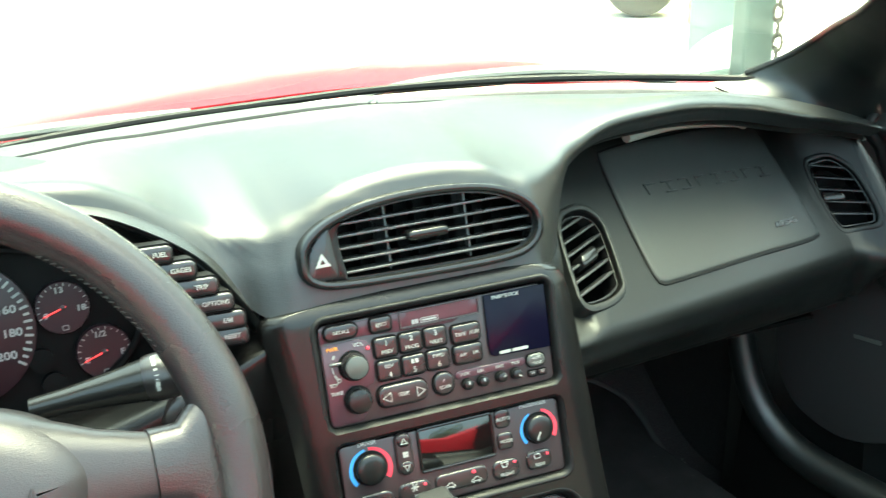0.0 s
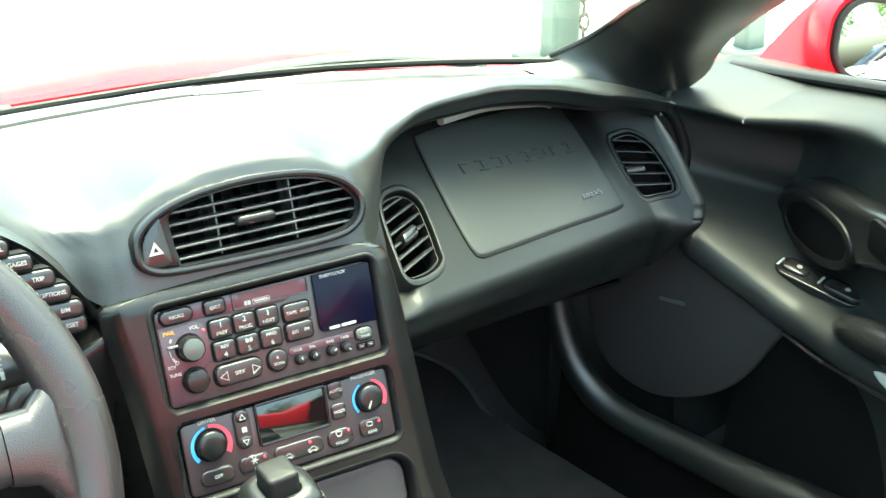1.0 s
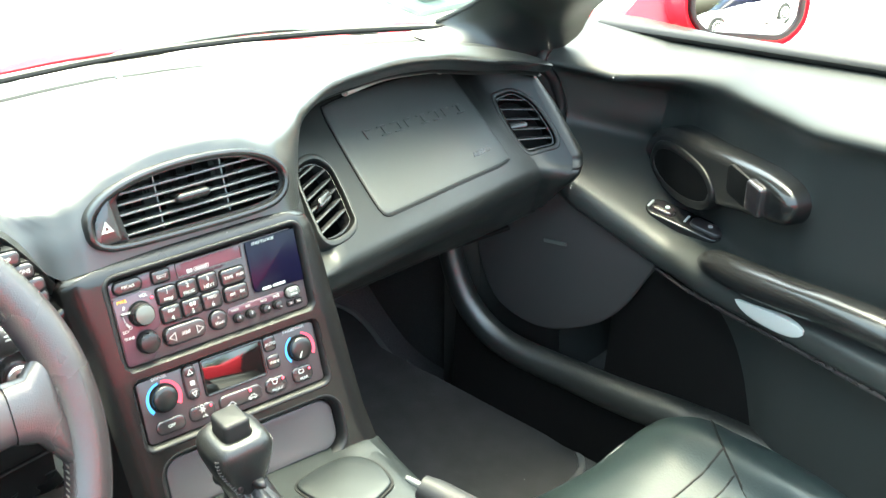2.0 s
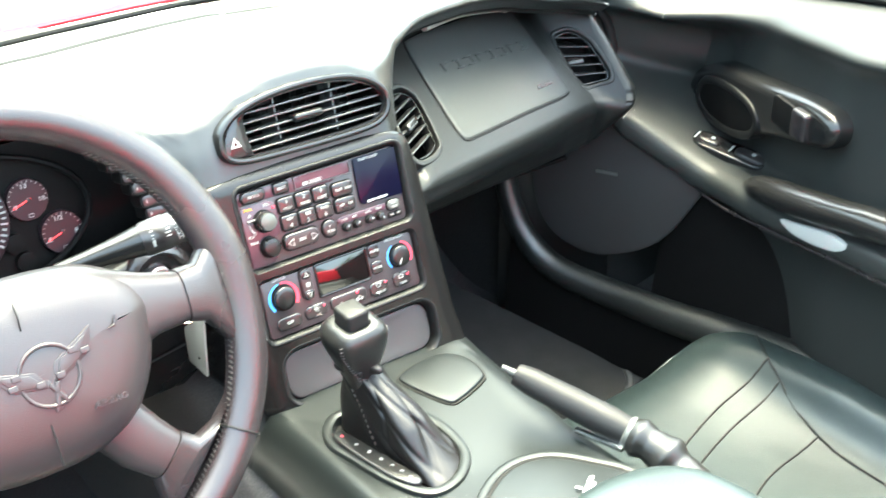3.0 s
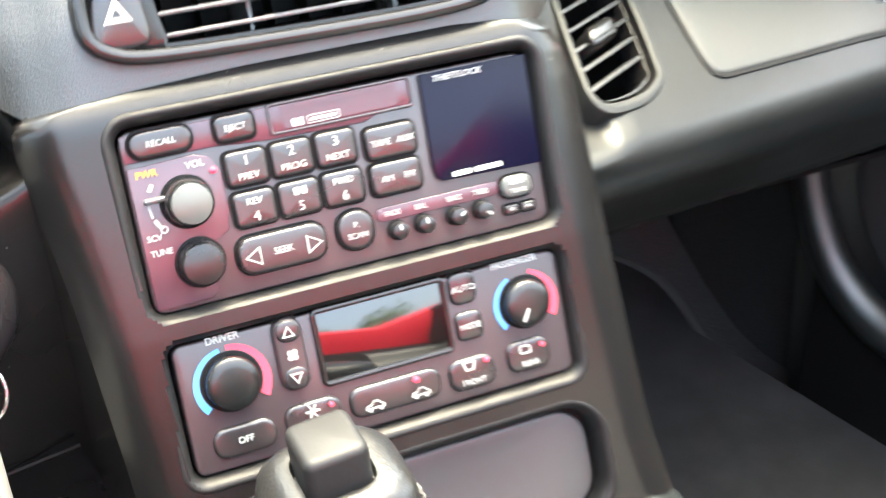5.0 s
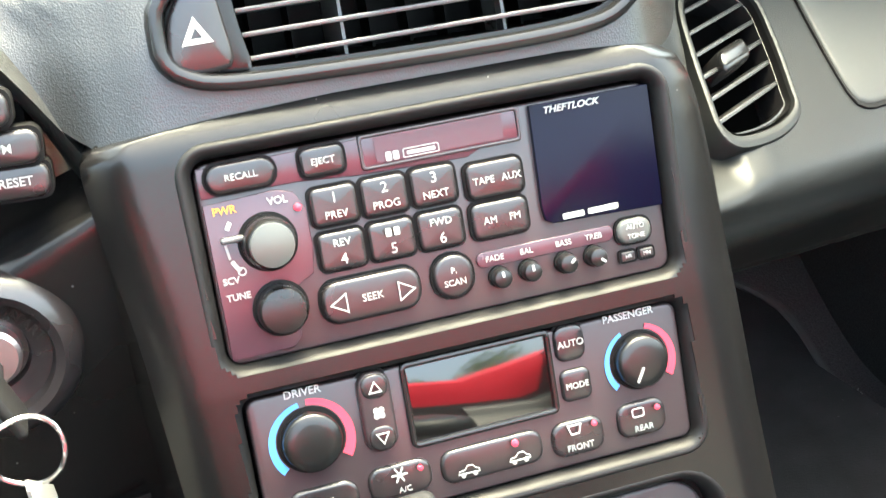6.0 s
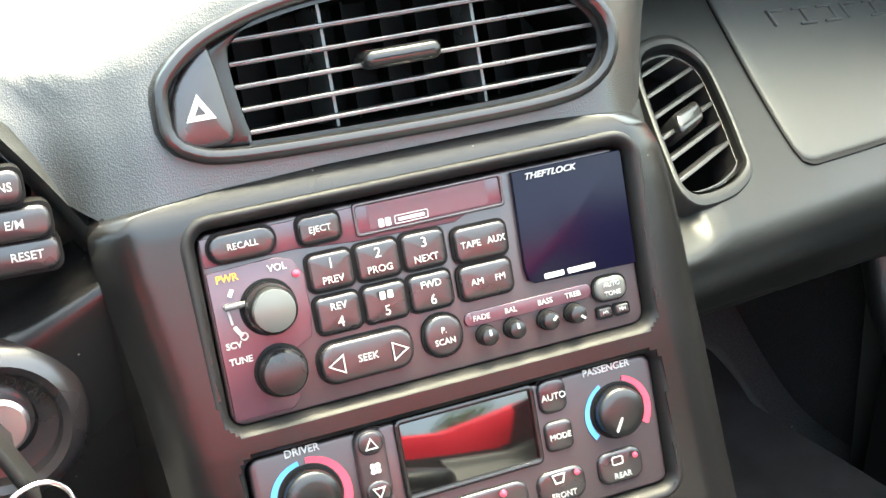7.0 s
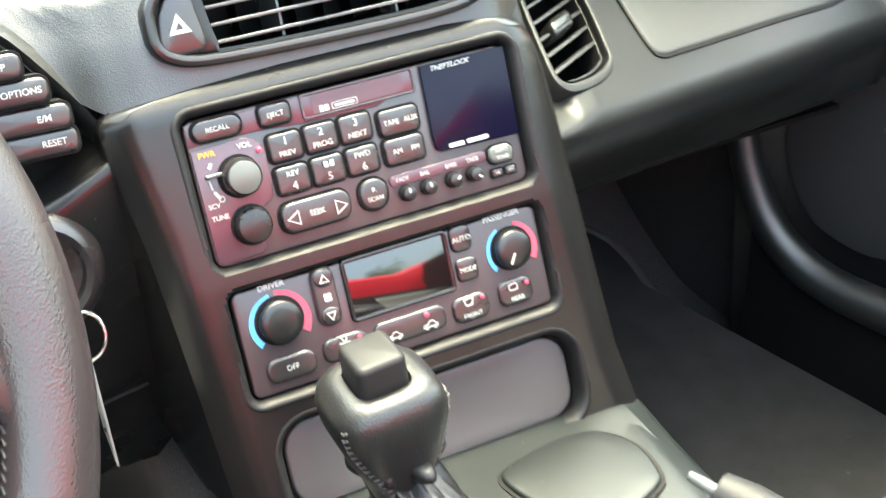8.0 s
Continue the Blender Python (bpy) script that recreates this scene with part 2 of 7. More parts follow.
def slab(outline, d0, d1, r=0.0, m=None, seg=3, dome=0.0):
    """A prism on an outline with a rounded upper edge, and a slightly domed top."""
    loops = [[(x, y, d0) for x, y in outline]]
    if r > 0:
        for k in range(seg + 1):
            a = math.pi / 2 * k / seg
            loops.append([(x, y, d1 - r + r * math.sin(a)) for x, y in inset(outline, r * (1 - math.cos(a)))])
        top = inset(outline, r)
    else:
        loops.append([(x, y, d1) for x, y in outline])
        top = outline
    if dome:
        c = np.mean(top, axis=0)
        for f in (0.75, 0.45, 0.15):
            loops.append([(c[0] + (x - c[0]) * f, c[1] + (y - c[1]) * f, d1 + dome * (1 - f * f)) for x, y in top])
    return rings(loops, m=m)


def frame_ring(outer, inner, d0, d1, r=0.002, m=None, d_in=None):
    """A closed frame between two outlines of equal count, with rounded lips."""
    d_in = d0 if d_in is None else d_in
    seq = [(outer, d0), (outer, d1 - r), (inset(outer, r * 0.3), d1 - r * 0.3), (inset(outer, r), d1),
           (inset(inner, -r), d1), (inset(inner, -r * 0.3), d1 - r * 0.3), (inner, d1 - r), (inner, d_in)]
    loops = [[(x, y, d) for x, y in o] for o, d in seq]
    bm = bmesh.new()
    rows = [[bm.verts.new(v) for v in loop] for loop in loops]
    k = len(outer)
    for a, b in zip(rows, rows[1:] + rows[:1]):
        for i in range(k):
            bm.faces.new((a[i], a[(i + 1) % k], b[(i + 1) % k], b[i]))
    if m is not None:
        bm.transform(m)
    return bm


def lathe(profile, m=None, n=36):
    """A turned body: (radius, height) pairs round the local z."""
    loops = [[(r * math.cos(2 * math.pi * k / n), r * math.sin(2 * math.pi * k / n), h) for k in range(n)] for r, h in profile]
    return rings(loops, m=m)


def tube(pts, radius, n=12, closed=False, flat=1.0, up=(0, 0, 1)):
    """A swept bar along a line; radius may change along it; flat squeezes it along its side."""
    p = [Vector(v) for v in pts]
    rad = list(radius) if hasattr(radius, "__len__") else [radius] * len(p)
    if len(rad) != len(p):
        rad = list(np.interp(np.linspace(0, 1, len(p)), np.linspace(0, 1, len(rad)), rad))
    loops, k = [], len(p)
    for i, v in enumerate(p):
        a, b = (p[i - 1], p[(i + 1) % k]) if closed else (p[max(i - 1, 0)], p[min(i + 1, k - 1)])
        t = (b - a).normalized()
        s = t.cross(Vector(up))
        if s.length < 1e-4:
            s = t.cross(Vector((0, 1, 0)))
        s.normalize()
        w = s.cross(t)
        loops.append([v + (s * math.cos(2 * math.pi * j / n) + w * math.sin(2 * math.pi * j / n) * flat) * rad[i] for j in range(n)])
    if closed:
        bm = bmesh.new()
        rows = [[bm.verts.new(v) for v in loop] for loop in loops]
        for a, b in zip(rows, rows[1:] + rows[:1]):
            for i in range(n):
                bm.faces.new((a[i], a[(i + 1) % n], b[(i + 1) % n], b[i]))
        return bm
    return rings(loops)


def pchip(xs, ys, at):
    """Smooth interpolation without overshoot."""
    xs, ys, at = np.array(xs, float), np.array(ys, float), np.array(at, float)
    h, dl = np.diff(xs), np.diff(ys) / np.diff(xs)
    g = np.zeros_like(ys)
    g[0], g[-1] = dl[0], dl[-1]
    for i in range(1, len(xs) - 1):
        if dl[i - 1] * dl[i] > 0:
            w1, w2 = 2 * h[i] + h[i - 1], h[i] + 2 * h[i - 1]
            g[i] = (w1 + w2) / (w1 / dl[i - 1] + w2 / dl[i])
    i = np.clip(np.searchsorted(xs, at) - 1, 0, len(xs) - 2)
    s = (at - xs[i]) / h[i]
    return (1 + 2 * s) * (1 - s) ** 2 * ys[i] + s * (1 - s) ** 2 * h[i] * g[i] + s * s * (3 - 2 * s) * ys[i + 1] + s * s * (s - 1) * h[i] * g[i + 1]


def loft(stations, nx, ns, axis="x"):
    """A grid of points over profiles given at stations along x (or y): arrays (nx, ns, 3)."""
    xs = [s[0] for s in stations]
    ctl = np.array([s[1] for s in stations], float)
    at = np.linspace(xs[0], xs[-1], nx)
    out = np.zeros((nx, ns, 3))
    cols = [[pchip(xs, ctl[:, k, c], at) for c in range(2)] for k in range(ctl.shape[1])]
    for i, x in enumerate(at):
        line = open_curve([(cols[k][0][i], cols[k][1][i]) for k in range(ctl.shape[1])], ns)
        for j, (a, b) in enumerate(line):
            out[i, j] = (x, a, b) if axis == "x" else (a, x, b)
    return out


def sheet(grid, thick=0.0, keep=None, wrap=False):
    """A skin over a grid of points; keep(centre) says which faces stay; thick gives it a back."""
    bm = bmesh.new()
    nx, ns = grid.shape[:2]
    v = [[bm.verts.new(grid[i, j]) for j in range(ns)] for i in range(nx)]
    for i in range(nx - 1):
        for j in range(ns - 1):
            if keep is None or keep((grid[i, j] + grid[i + 1, j + 1]) / 2):
                bm.faces.new((v[i][j], v[i + 1][j], v[i + 1][j + 1], v[i][j + 1]))
    if thick:
        bmesh.ops.recalc_face_normals(bm, faces=bm.faces)
        bmesh.ops.solidify(bm, geom=bm.faces[:], thickness=thick)
    return bm


def inside(pt, poly):
    x, y = pt
    hit, j = False, len(poly) - 1
    for i in range(len(poly)):
        (x1, y1), (x2, y2) = poly[i], poly[j]
        if (y1 > y) != (y2 > y) and x < (x2 - x1) * (y - y1) / (y2 - y1) + x1:
            hit = not hit
        j = i
    return hit


def words(body, size, m, bold=0.0, depth=0.00025, wide=1.0, lean=0.0, parent=None, material=None, name="lettering"):
    """Raised print in the built-in font, centred on the local origin."""
    cu = bpy.data.curves.new("print", "FONT")
    cu.body, cu.size, cu.align_x, cu.align_y = body, size, "CENTER", "CENTER"
    cu.extrude, cu.offset, cu.resolution_u, cu.shear = depth, bold, 3, lean
    ob = bpy.data.objects.new("print", cu)
    me = bpy.data.meshes.new_from_object(ob)
    bpy.data.objects.remove(ob)
    bpy.data.curves.remove(cu)
    me.transform(Matrix.Diagonal((wide, 1, 1, 1)))
    me.transform(m)
    at = BASE[parent.name] if parent else NOUGHT
    me.transform(Matrix.Translation(-at))
    me.name = name
    me.materials.clear()
    me.materials.append(material)
    o = new(name, me)
    o.parent = parent
    BASE[o.name] = at
    return o


def box(w, d, h, r=0.003, m=None, seg=2):
    bm = bmesh.new()
    bmesh.ops.create_cube(bm, size=1.0)
    bmesh.ops.scale(bm, vec=(w, d, h), verts=bm.verts)
    if r:
        bmesh.ops.bevel(bm, geom=bm.edges[:], offset=r, segments=seg, affect="EDGES", profile=0.5)
    if m is not None:
        bm.transform(m)
    return bm


def merged(*bms):
    out = bmesh.new()
    for b in bms:
        me = bpy.data.meshes.new("tmp")
        b.to_mesh(me)
        b.free()
        out.from_mesh(me)
        bpy.data.meshes.remove(me)
    return out


# The plane of the centre stack: u to the right, v up its face, d out of it
LEAN = math.atan(0.33)
FACE_O = Vector((0, 0.006, 0.72))
FV = Vector((0, math.sin(LEAN), math.cos(LEAN)))
FN = Vector((0, -math.cos(LEAN), math.sin(LEAN)))
FM = axes(FACE_O, (1, 0, 0), FV)


def fat(u, v, d=0.0):
    return FACE_O + Vector((u, 0, 0)) + FV * v + FN * d


def fm(u, v, d=0.0):
    return Matrix.Translation(fat(u, v, d)) @ FM.to_3x3().to_4x4()


def to_face(p):
    q = Vector(p) - FACE_O
    return q.x, q.dot(FV), q.dot(FN)


def bar(w, h, m, parent, material, name="bar", t=0.0004, r=0.0):
    return part(name, slab(rrect(w, h, r or min(w, h) * 0.2, 2), 0, t, m=m), material, parent, flat=True)

# ---------- ground and surroundings ----------
def ground_sheet():
    bm = bmesh.new()
    bmesh.ops.create_grid(bm, x_segments=60, y_segments=60, size=1.0)
    for v in bm.verts:
        r = max(abs(v.co.x), abs(v.co.y))
        v.co.x, v.co.y = v.co.x * (8 + 1200 * r**3), v.co.y * (8 + 1200 * r**3)
        v.co.z = 0.004 * noise.noise(v.co * 0.4)
    return bm


solo("ground", ground_sheet(), CONCRETE, "pale sun-bleached concrete yard", "ground", kind="structure")

# ---------- dashboard ----------
dash = thing("dashboard", (0, 0.25, 0.6), "black grained vinyl dashboard with a central pod and passenger cove", "dashboard")

VENT_OUT = [(-0.0905, 0.143), (-0.0875, 0.156), (-0.070, 0.1695), (-0.040, 0.178), (0.002, 0.181), (0.045, 0.1775), (0.072, 0.168), (0.0865, 0.155), (0.0895, 0.143),
            (0.0865, 0.133), (0.079, 0.1255), (0.066, 0.121), (0.035, 0.1195), (-0.028, 0.1205), (-0.068, 0.1225), (-0.083, 0.127), (-0.0895, 0.134)]
VENT_GRILL = [(-0.0605, 0.158), (-0.056, 0.166), (-0.039, 0.172), (0.002, 0.1745), (0.047, 0.171), (0.071, 0.162), (0.082, 0.149), (0.0835, 0.139), (0.078, 0.130), (0.068, 0.1255), (0.004, 0.1265), (-0.052, 0.128), (-0.0575, 0.132)]
HAZARD = [(-0.085, 0.139), (-0.0825, 0.150), (-0.076, 0.159), (-0.0685, 0.1645), (-0.0665, 0.160), (-0.0645, 0.145), (-0.0635, 0.133), (-0.067, 0.1295), (-0.080, 0.1295), (-0.0845, 0.133)]
vent_out = closed_curve(VENT_OUT, 80)
vent_hole = inset(vent_out, 0.004)

# profile across the car: windscreen foot, top, crest, rear edge
PAD_ST = [
    (-0.74, [(0.20, 0.815), (0.18, 0.84), (0.14, 0.86), (0.10, 0.862), (0.09, 0.855), (0.085, 0.83)]),
    (-0.60, [(0.36, 0.822), (0.28, 0.87), (0.18, 0.893), (0.095, 0.90), (0.075, 0.894), (0.07, 0.875)]),
    (-0.42, [(0.46, 0.825), (0.36, 0.87), (0.22, 0.905), (0.09, 0.932), (0.068, 0.928), (0.06, 0.915)]),
    (-0.30, [(0.485, 0.825), (0.38, 0.865), (0.23, 0.9), (0.095, 0.931), (0.072, 0.927), (0.065, 0.915)]),
    (-0.222, [(0.495, 0.825), (0.39, 0.862), (0.24, 0.895), (0.10, 0.922), (0.08, 0.918), (0.072, 0.906)]),
    (-0.185, [(0.498, 0.825), (0.395, 0.86), (0.245, 0.89), (0.105, 0.905), (0.084, 0.899), (0.075, 0.887)]),
    (-0.154, [(0.50, 0.825), (0.40, 0.858), (0.25, 0.886), (0.108, 0.886), (0.082, 0.876), (0.072, 0.862)]),
    (-0.128, [(0.502, 0.825), (0.40, 0.857), (0.25, 0.884), (0.10, 0.876), (0.075, 0.858), (0.06, 0.832)]),
    (-0.108, [(0.503, 0.825), (0.40, 0.857), (0.25, 0.884), (0.095, 0.876), (0.065, 0.858), (0.044, 0.822)]),
    (-0.092, [(0.504, 0.825), (0.40, 0.857), (0.25, 0.885), (0.092, 0.881), (0.060, 0.862), (0.040, 0.823)]),
    (-0.05, [(0.505, 0.825), (0.40, 0.857), (0.25, 0.887), (0.095, 0.896), (0.066, 0.888), (0.041, 0.824)]),
    (0.0, [(0.505, 0.825), (0.40, 0.857), (0.25, 0.888), (0.098, 0.902), (0.068, 0.894), (0.041, 0.824)]),
    (0.05, [(0.50, 0.825), (0.40, 0.857), (0.25, 0.887), (0.095, 0.897), (0.066, 0.888), (0.041, 0.824)]),
    (0.082, [(0.492, 0.825), (0.39, 0.857), (0.245, 0.884), (0.092, 0.886), (0.061, 0.867), (0.041, 0.823)]),
    (0.102, [(0.487, 0.825), (0.385, 0.857), (0.245, 0.882), (0.10, 0.881), (0.075, 0.868), (0.055, 0.822)]),
    (0.130, [(0.48, 0.825), (0.38, 0.857), (0.25, 0.88), (0.125, 0.878), (0.10, 0.868), (0.088, 0.83)]),
    (0.160, [(0.47, 0.825), (0.375, 0.856), (0.26, 0.878), (0.155, 0.88), (0.128, 0.87), (0.122, 0.852)]),
    (0.206, [(0.45, 0.825), (0.37, 0.854), (0.27, 0.875), (0.175, 0.884), (0.149, 0.878), (0.146, 0.862)]),
    (0.27, [(0.425, 0.825), (0.36, 0.85), (0.28, 0.868), (0.192, 0.881), (0.166, 0.875), (0.163, 0.859)]),
    (0.364, [(0.385, 0.825), (0.345, 0.838), (0.29, 0.85), (0.228, 0.861), (0.200, 0.855), (0.197, 0.84)]),
    (0.44, [(0.365, 0.822), (0.335, 0.828), (0.29, 0.832), (0.25, 0.835), (0.225, 0.83), (0.222, 0.815)]),
    (0.51, [(0.345, 0.812), (0.32, 0.814), (0.29, 0.815), (0.25, 0.814), (0.226, 0.812), (0.223, 0.80)]),
    (0.575, [(0.335, 0.79), (0.315, 0.793), (0.29, 0.794), (0.258, 0.794), (0.234, 0.790), (0.231, 0.779)]),
    (0.588, [(0.332, 0.784), (0.313, 0.787), (0.29, 0.789), (0.26, 0.789), (0.237, 0.785), (0.234, 0.774)]),
]
PAD_ST = [(x, p[:4] + [(p[4][0] + 0.004 * k, p[4][1] + 0.001 * k), (p[5][0] + 0.024 * k, p[5][1] - 0.001)]) for x, p in PAD_ST for k in [float(np.clip((x - 0.10) / 0.06, 0, 1))]]
PAD_ST = [(x, [(p[0][0], p[0][1] - 0.010)] + p[1:]) for x, p in PAD_ST]
PAD_ST = [(x, [p[0]] + [(y, min(z, p[0][1] + 0.32 * (p[0][0] - y) - 0.006)) for y, z in p[1:3]] + p[3:]) for x, p in PAD_ST]
PAD_ST = [(x, [(p[0][0] + 0.012, p[0][1] - 0.05)] + p) for x, p in PAD_ST]
grid = loft(PAD_ST, 300, 76)


def pad_keep(c):
    u, v, d = to_face(c)
    return not (abs(d) < 0.05 and inside((u, v), vent_hole))


def trimmed(bm):
    """Cuts the dashboard along its sloping end beside the door."""
    bmesh.ops.bisect_plane(bm, geom=bm.verts[:] + bm.edges[:] + bm.faces[:], plane_co=(0.552, 0, 0.80), plane_no=(1, 0, 0.16), clear_outer=True)
    bmesh.ops.bisect_plane(bm, geom=bm.verts[:] + bm.edges[:] + bm.faces[:], plane_co=(0.570, 0, 0.688), plane_no=(1, 0, -0.52), clear_outer=True)
    return bm


pad = part("top_pad", trimmed(sheet(grid, 0.004, pad_keep)), PAD, dash, "grained vinyl top pad, scuffed and shiny", sharp=60)


# passenger cove: below the brow
def panel_y(x, z):
    return -1.0642 + 0.6447 * x + 1.3803 * z


def cove_y(x, z):
    """The cove's face: flat behind the cover, then curling towards the seats at its outer end."""
    xe = 0.478 + 0.44 * (0.783 - z)
    d = x - xe
    if d <= 0:
        return panel_y(x, z) + 0.0042
    c = min(d, 0.035)
    return panel_y(xe, z) + 0.0042 + 0.6447 * c - 22 * c * c - 0.915 * (d - c)


def cove_station(x):
    edge = [pchip([s[0] for s in PAD_ST], [s[1][6][c] for s in PAD_ST], [x])[0] for c in (0, 1)]
    zt, zb = 0.834 - (x - 0.238) * 0.18, 0.737 - (x - 0.240) * 0.17
    zt = min(zt, edge[1] - 0.014)
    w = float(np.clip((x - 0.125) / 0.03, 0, 1))
    mid = [(w * cove_y(x, z) + (1 - w) * max(cove_y(x, z), edge[0] + 0.004), z) for z in (zt, zt * 0.67 + zb * 0.33, zt * 0.33 + zb * 0.67, zb)]
    mid[0] = (max(mid[0][0], edge[0] + 0.004), zt)
    s = cove_y(x, zb)
    yl = 0.185 + 0.1 * (x - 0.27) + 0.03 * float(np.clip((x - 0.565) / 0.023, 0, 1)) ** 2
    mid = [(mid[0][0] + 0.006, zt + 0.003)] + mid
    y0 = yl
    yl = max(yl, s + 0.005) + 0.035 * float(np.clip((x - 0.553) / 0.028, 0, 1)) ** 2
    zl = 0.635 - 0.6 * (yl - y0)
    return (x, [(edge[0] + 0.008, edge[1] - 0.002), (edge[0] + 0.012, edge[1] - 0.008), (0.4 * edge[0] + 0.6 * mid[0][0], 0.35 * edge[1] + 0.65 * zt + 0.004)] + mid
            + [(s - 0.0095, zb - 0.009), (s - 0.0115, zb - 0.020), (s - 0.006, zb - 0.036), (0.45 * s + 0.55 * yl - 0.006, 0.45 * zb + 0.55 * zl - 0.010), (yl, zl), (yl + 0.012, zl - 0.008), (yl + 0.10, 0.606), (yl + 0.2, 0.60)])


LV = [(0.1485, 0.7865), (0.1535, 0.800), (0.1644, 0.8068), (0.1883, 0.804), (0.2033, 0.7931), (0.2035, 0.7777), (0.1995, 0.762), (0.1955, 0.7552), (0.1776, 0.7535), (0.1535, 0.757), (0.1447, 0.7635), (0.1455, 0.773)]
RV = [(0.514, 0.7475), (0.5229, 0.7537), (0.5367, 0.7569), (0.5508, 0.7459), (0.5589, 0.7214), (0.5599, 0.7064), (0.5535, 0.6982), (0.5296, 0.6947), (0.5182, 0.701), (0.5137, 0.7215)]
RTAB = (0.528, 0.7219)
lv_line, rv_line = closed_curve(LV, 56), closed_curve(RV, 56)


def cove_keep(c):
    return abs(c[1] - cove_y(c[0], c[2])) > 0.012 or not (inside((c[0], c[2]), inset(lv_line, 0.001)) or inside((c[0], c[2]), inset(rv_line, 0.001)))


COVE_GRID = loft([cove_station(x) for x in np.linspace(0.112, 0.600, 48)], 240, 200)
cove = part("passenger_cove", trimmed(sheet(COVE_GRID, 0.0, cove_keep)), COVE, dash, sharp=60)


# closed end of the dashboard beside the door
def dash_end(z):
    return min(0.680 - 0.16 * z, 0.212 + 0.52 * z)


END_CURL = ((-0.002, 0.001), (0.0, 0.0), (0.004, -0.0022), (0.008, -0.0025), (0.013, 0.0), (0.018, 0.005), (0.023, 0.013), (0.027, 0.024), (0.029, 0.038), (0.030, 0.06), (0.030, 0.14))
END_GRID = np.zeros((60, len(END_CURL), 3))
for i in range(60):
    x = 0.56
    for _ in range(4):
        y, z = open_curve(cove_station(x)[1][1:13], 60)[i]
        x = dash_end(z)
    f_ = float(np.clip((0.81 - z) / 0.07, 0.25, 1))
    for j, (d, k) in enumerate(END_CURL):
        END_GRID[i, j] = (x - 0.001 + d * f_, y + k * (f_ if k < 0.03 else 1.0), z - 0.1 * max(k, 0) * (z > 0.7))
part("end_cap", sheet(END_GRID), COVE, dash, sharp=70)


# airbag cover on the cove
def panel_at(x, z, d=0.0):
    n = Vector((0.6447, -1, 1.3803)).normalized()
    return Vector((x, panel_y(x, z) + 0.0042, z)) + n * d


PANEL_LINE = [(0.2335, 0.8203), (0.2422, 0.8236), (0.29, 0.8182), (0.3245, 0.8124), (0.39, 0.8022), (0.4421, 0.7925), (0.466, 0.782), (0.4758, 0.7444), (0.4805, 0.711), (0.4707, 0.7055), (0.3733, 0.7217), (0.2627, 0.7399), (0.241, 0.7445), (0.2345, 0.7535), (0.232, 0.7865)]


def panel_slab(line, d0, d1, r):
    loops = [[panel_at(x, z, d0) for x, z in line], [panel_at(x, z, d1 - r) for x, z in line], [panel_at(x, z, d1 - r * 0.25) for x, z in inset(line, r * 0.3)],
             [panel_at(x, z, d1) for x, z in inset(line, r)]]
    c = np.mean(line, axis=0)
    for f in (0.92, 0.8, 0.6, 0.4, 0.2):
        loops.append([panel_at(c[0] + (x - c[0]) * f, c[1] + (z - c[1]) * f, d1 + 0.0012 * (1 - f * f)) for x, z in inset(line, r)])
    return rings(loops)


panel_line = closed_curve(PANEL_LINE, 120)
part("airbag_recess", panel_slab(inset(panel_line, -0.0011), -0.008, 0.0013, 0.0003), DARK, dash)
cover = part("airbag_cover", panel_slab(panel_line, -0.008, 0.0024, 0.0018), COVER, dash, "smooth vinyl airbag cover with embossed marks", sharp=60)


def emboss(x0, z0, x1, z1, n, h, w, name, t=0.0012):
    """A row of low raised strokes in place of a maker's name."""
    for k in range(n):
        f = k / (n - 1)
        p = panel_at(x0 + (x1 - x0) * f, z0 + (z1 - z0) * f, 0.0030)
        m = axes(p, (x1 - x0, panel_y(x1, z1) - panel_y(x0, z0), z1 - z0), (0.25, 1.3803 + 0.16, 1))
        marks = [slab(rrect(w, 0.0017, 0.0006, 2, cx=0.0, cy=0.5 * h * q), -0.002, t, 0.0005, m=m) for q in ((1, -1) if k % 3 else (1,))]
        marks.append(slab(rrect(0.0020, h, 0.0006, 2, cx=(-0.42, 0.0, 0.30)[k % 3] * w, cy=0.0), -0.002, t, 0.0005, m=m))
        part(name, merged(*marks), COVER, cover)


emboss(0.2775, 0.7895, 0.441, 0.7585, 8, 0.0105, 0.0165, "emblem_block", 0.0016)
words("AIRBAG", 0.0085, axes(panel_at(0.436, 0.7244, 0.0033), (0.94, 0.40, -0.15), (0, 1.3803, 1)), parent=cover, material=SATIN, depth=0.0006, wide=1.3)
# slim courtesy lens under the brow
part("courtesy_lens", tube(open_curve([(0.262, 0.226, 0.836), (0.33, 0.252, 0.83), (0.41, 0.277, 0.813), (0.425, 0.281, 0.807)], 24), 0.0045, 10), TAG, dash, "narrow clear lens under the brow")

# shelf that closes the top towards the glass
part("front_shelf", sheet(np.array([[(x, y_, z_) for y_, z_ in zip(np.linspace(grid[i, 0, 1] - 0.004, 0.525 - 0.50 * max(0, abs(x) - 0.08) ** 1.75, 5), np.linspace(grid[i, 3, 2], 0.807 - 0.02 * (abs(x) / 0.7) ** 3, 5))] for i, x in [(i, float(grid[i, 0, 0])) for i in range(10, 296, 6)]]), 0.002), PAD, dash)

# defroster slot along the top


def pad_z(x, y):
    """The height of the top pad at a place."""
    i = int(np.argmin(np.abs(grid[:, 0, 0] - x)))
    row = grid[i, : int(np.argmin(grid[i, :, 1])) + 1]
    return float(np.interp(y, row[::-1, 1], row[::-1, 2]))


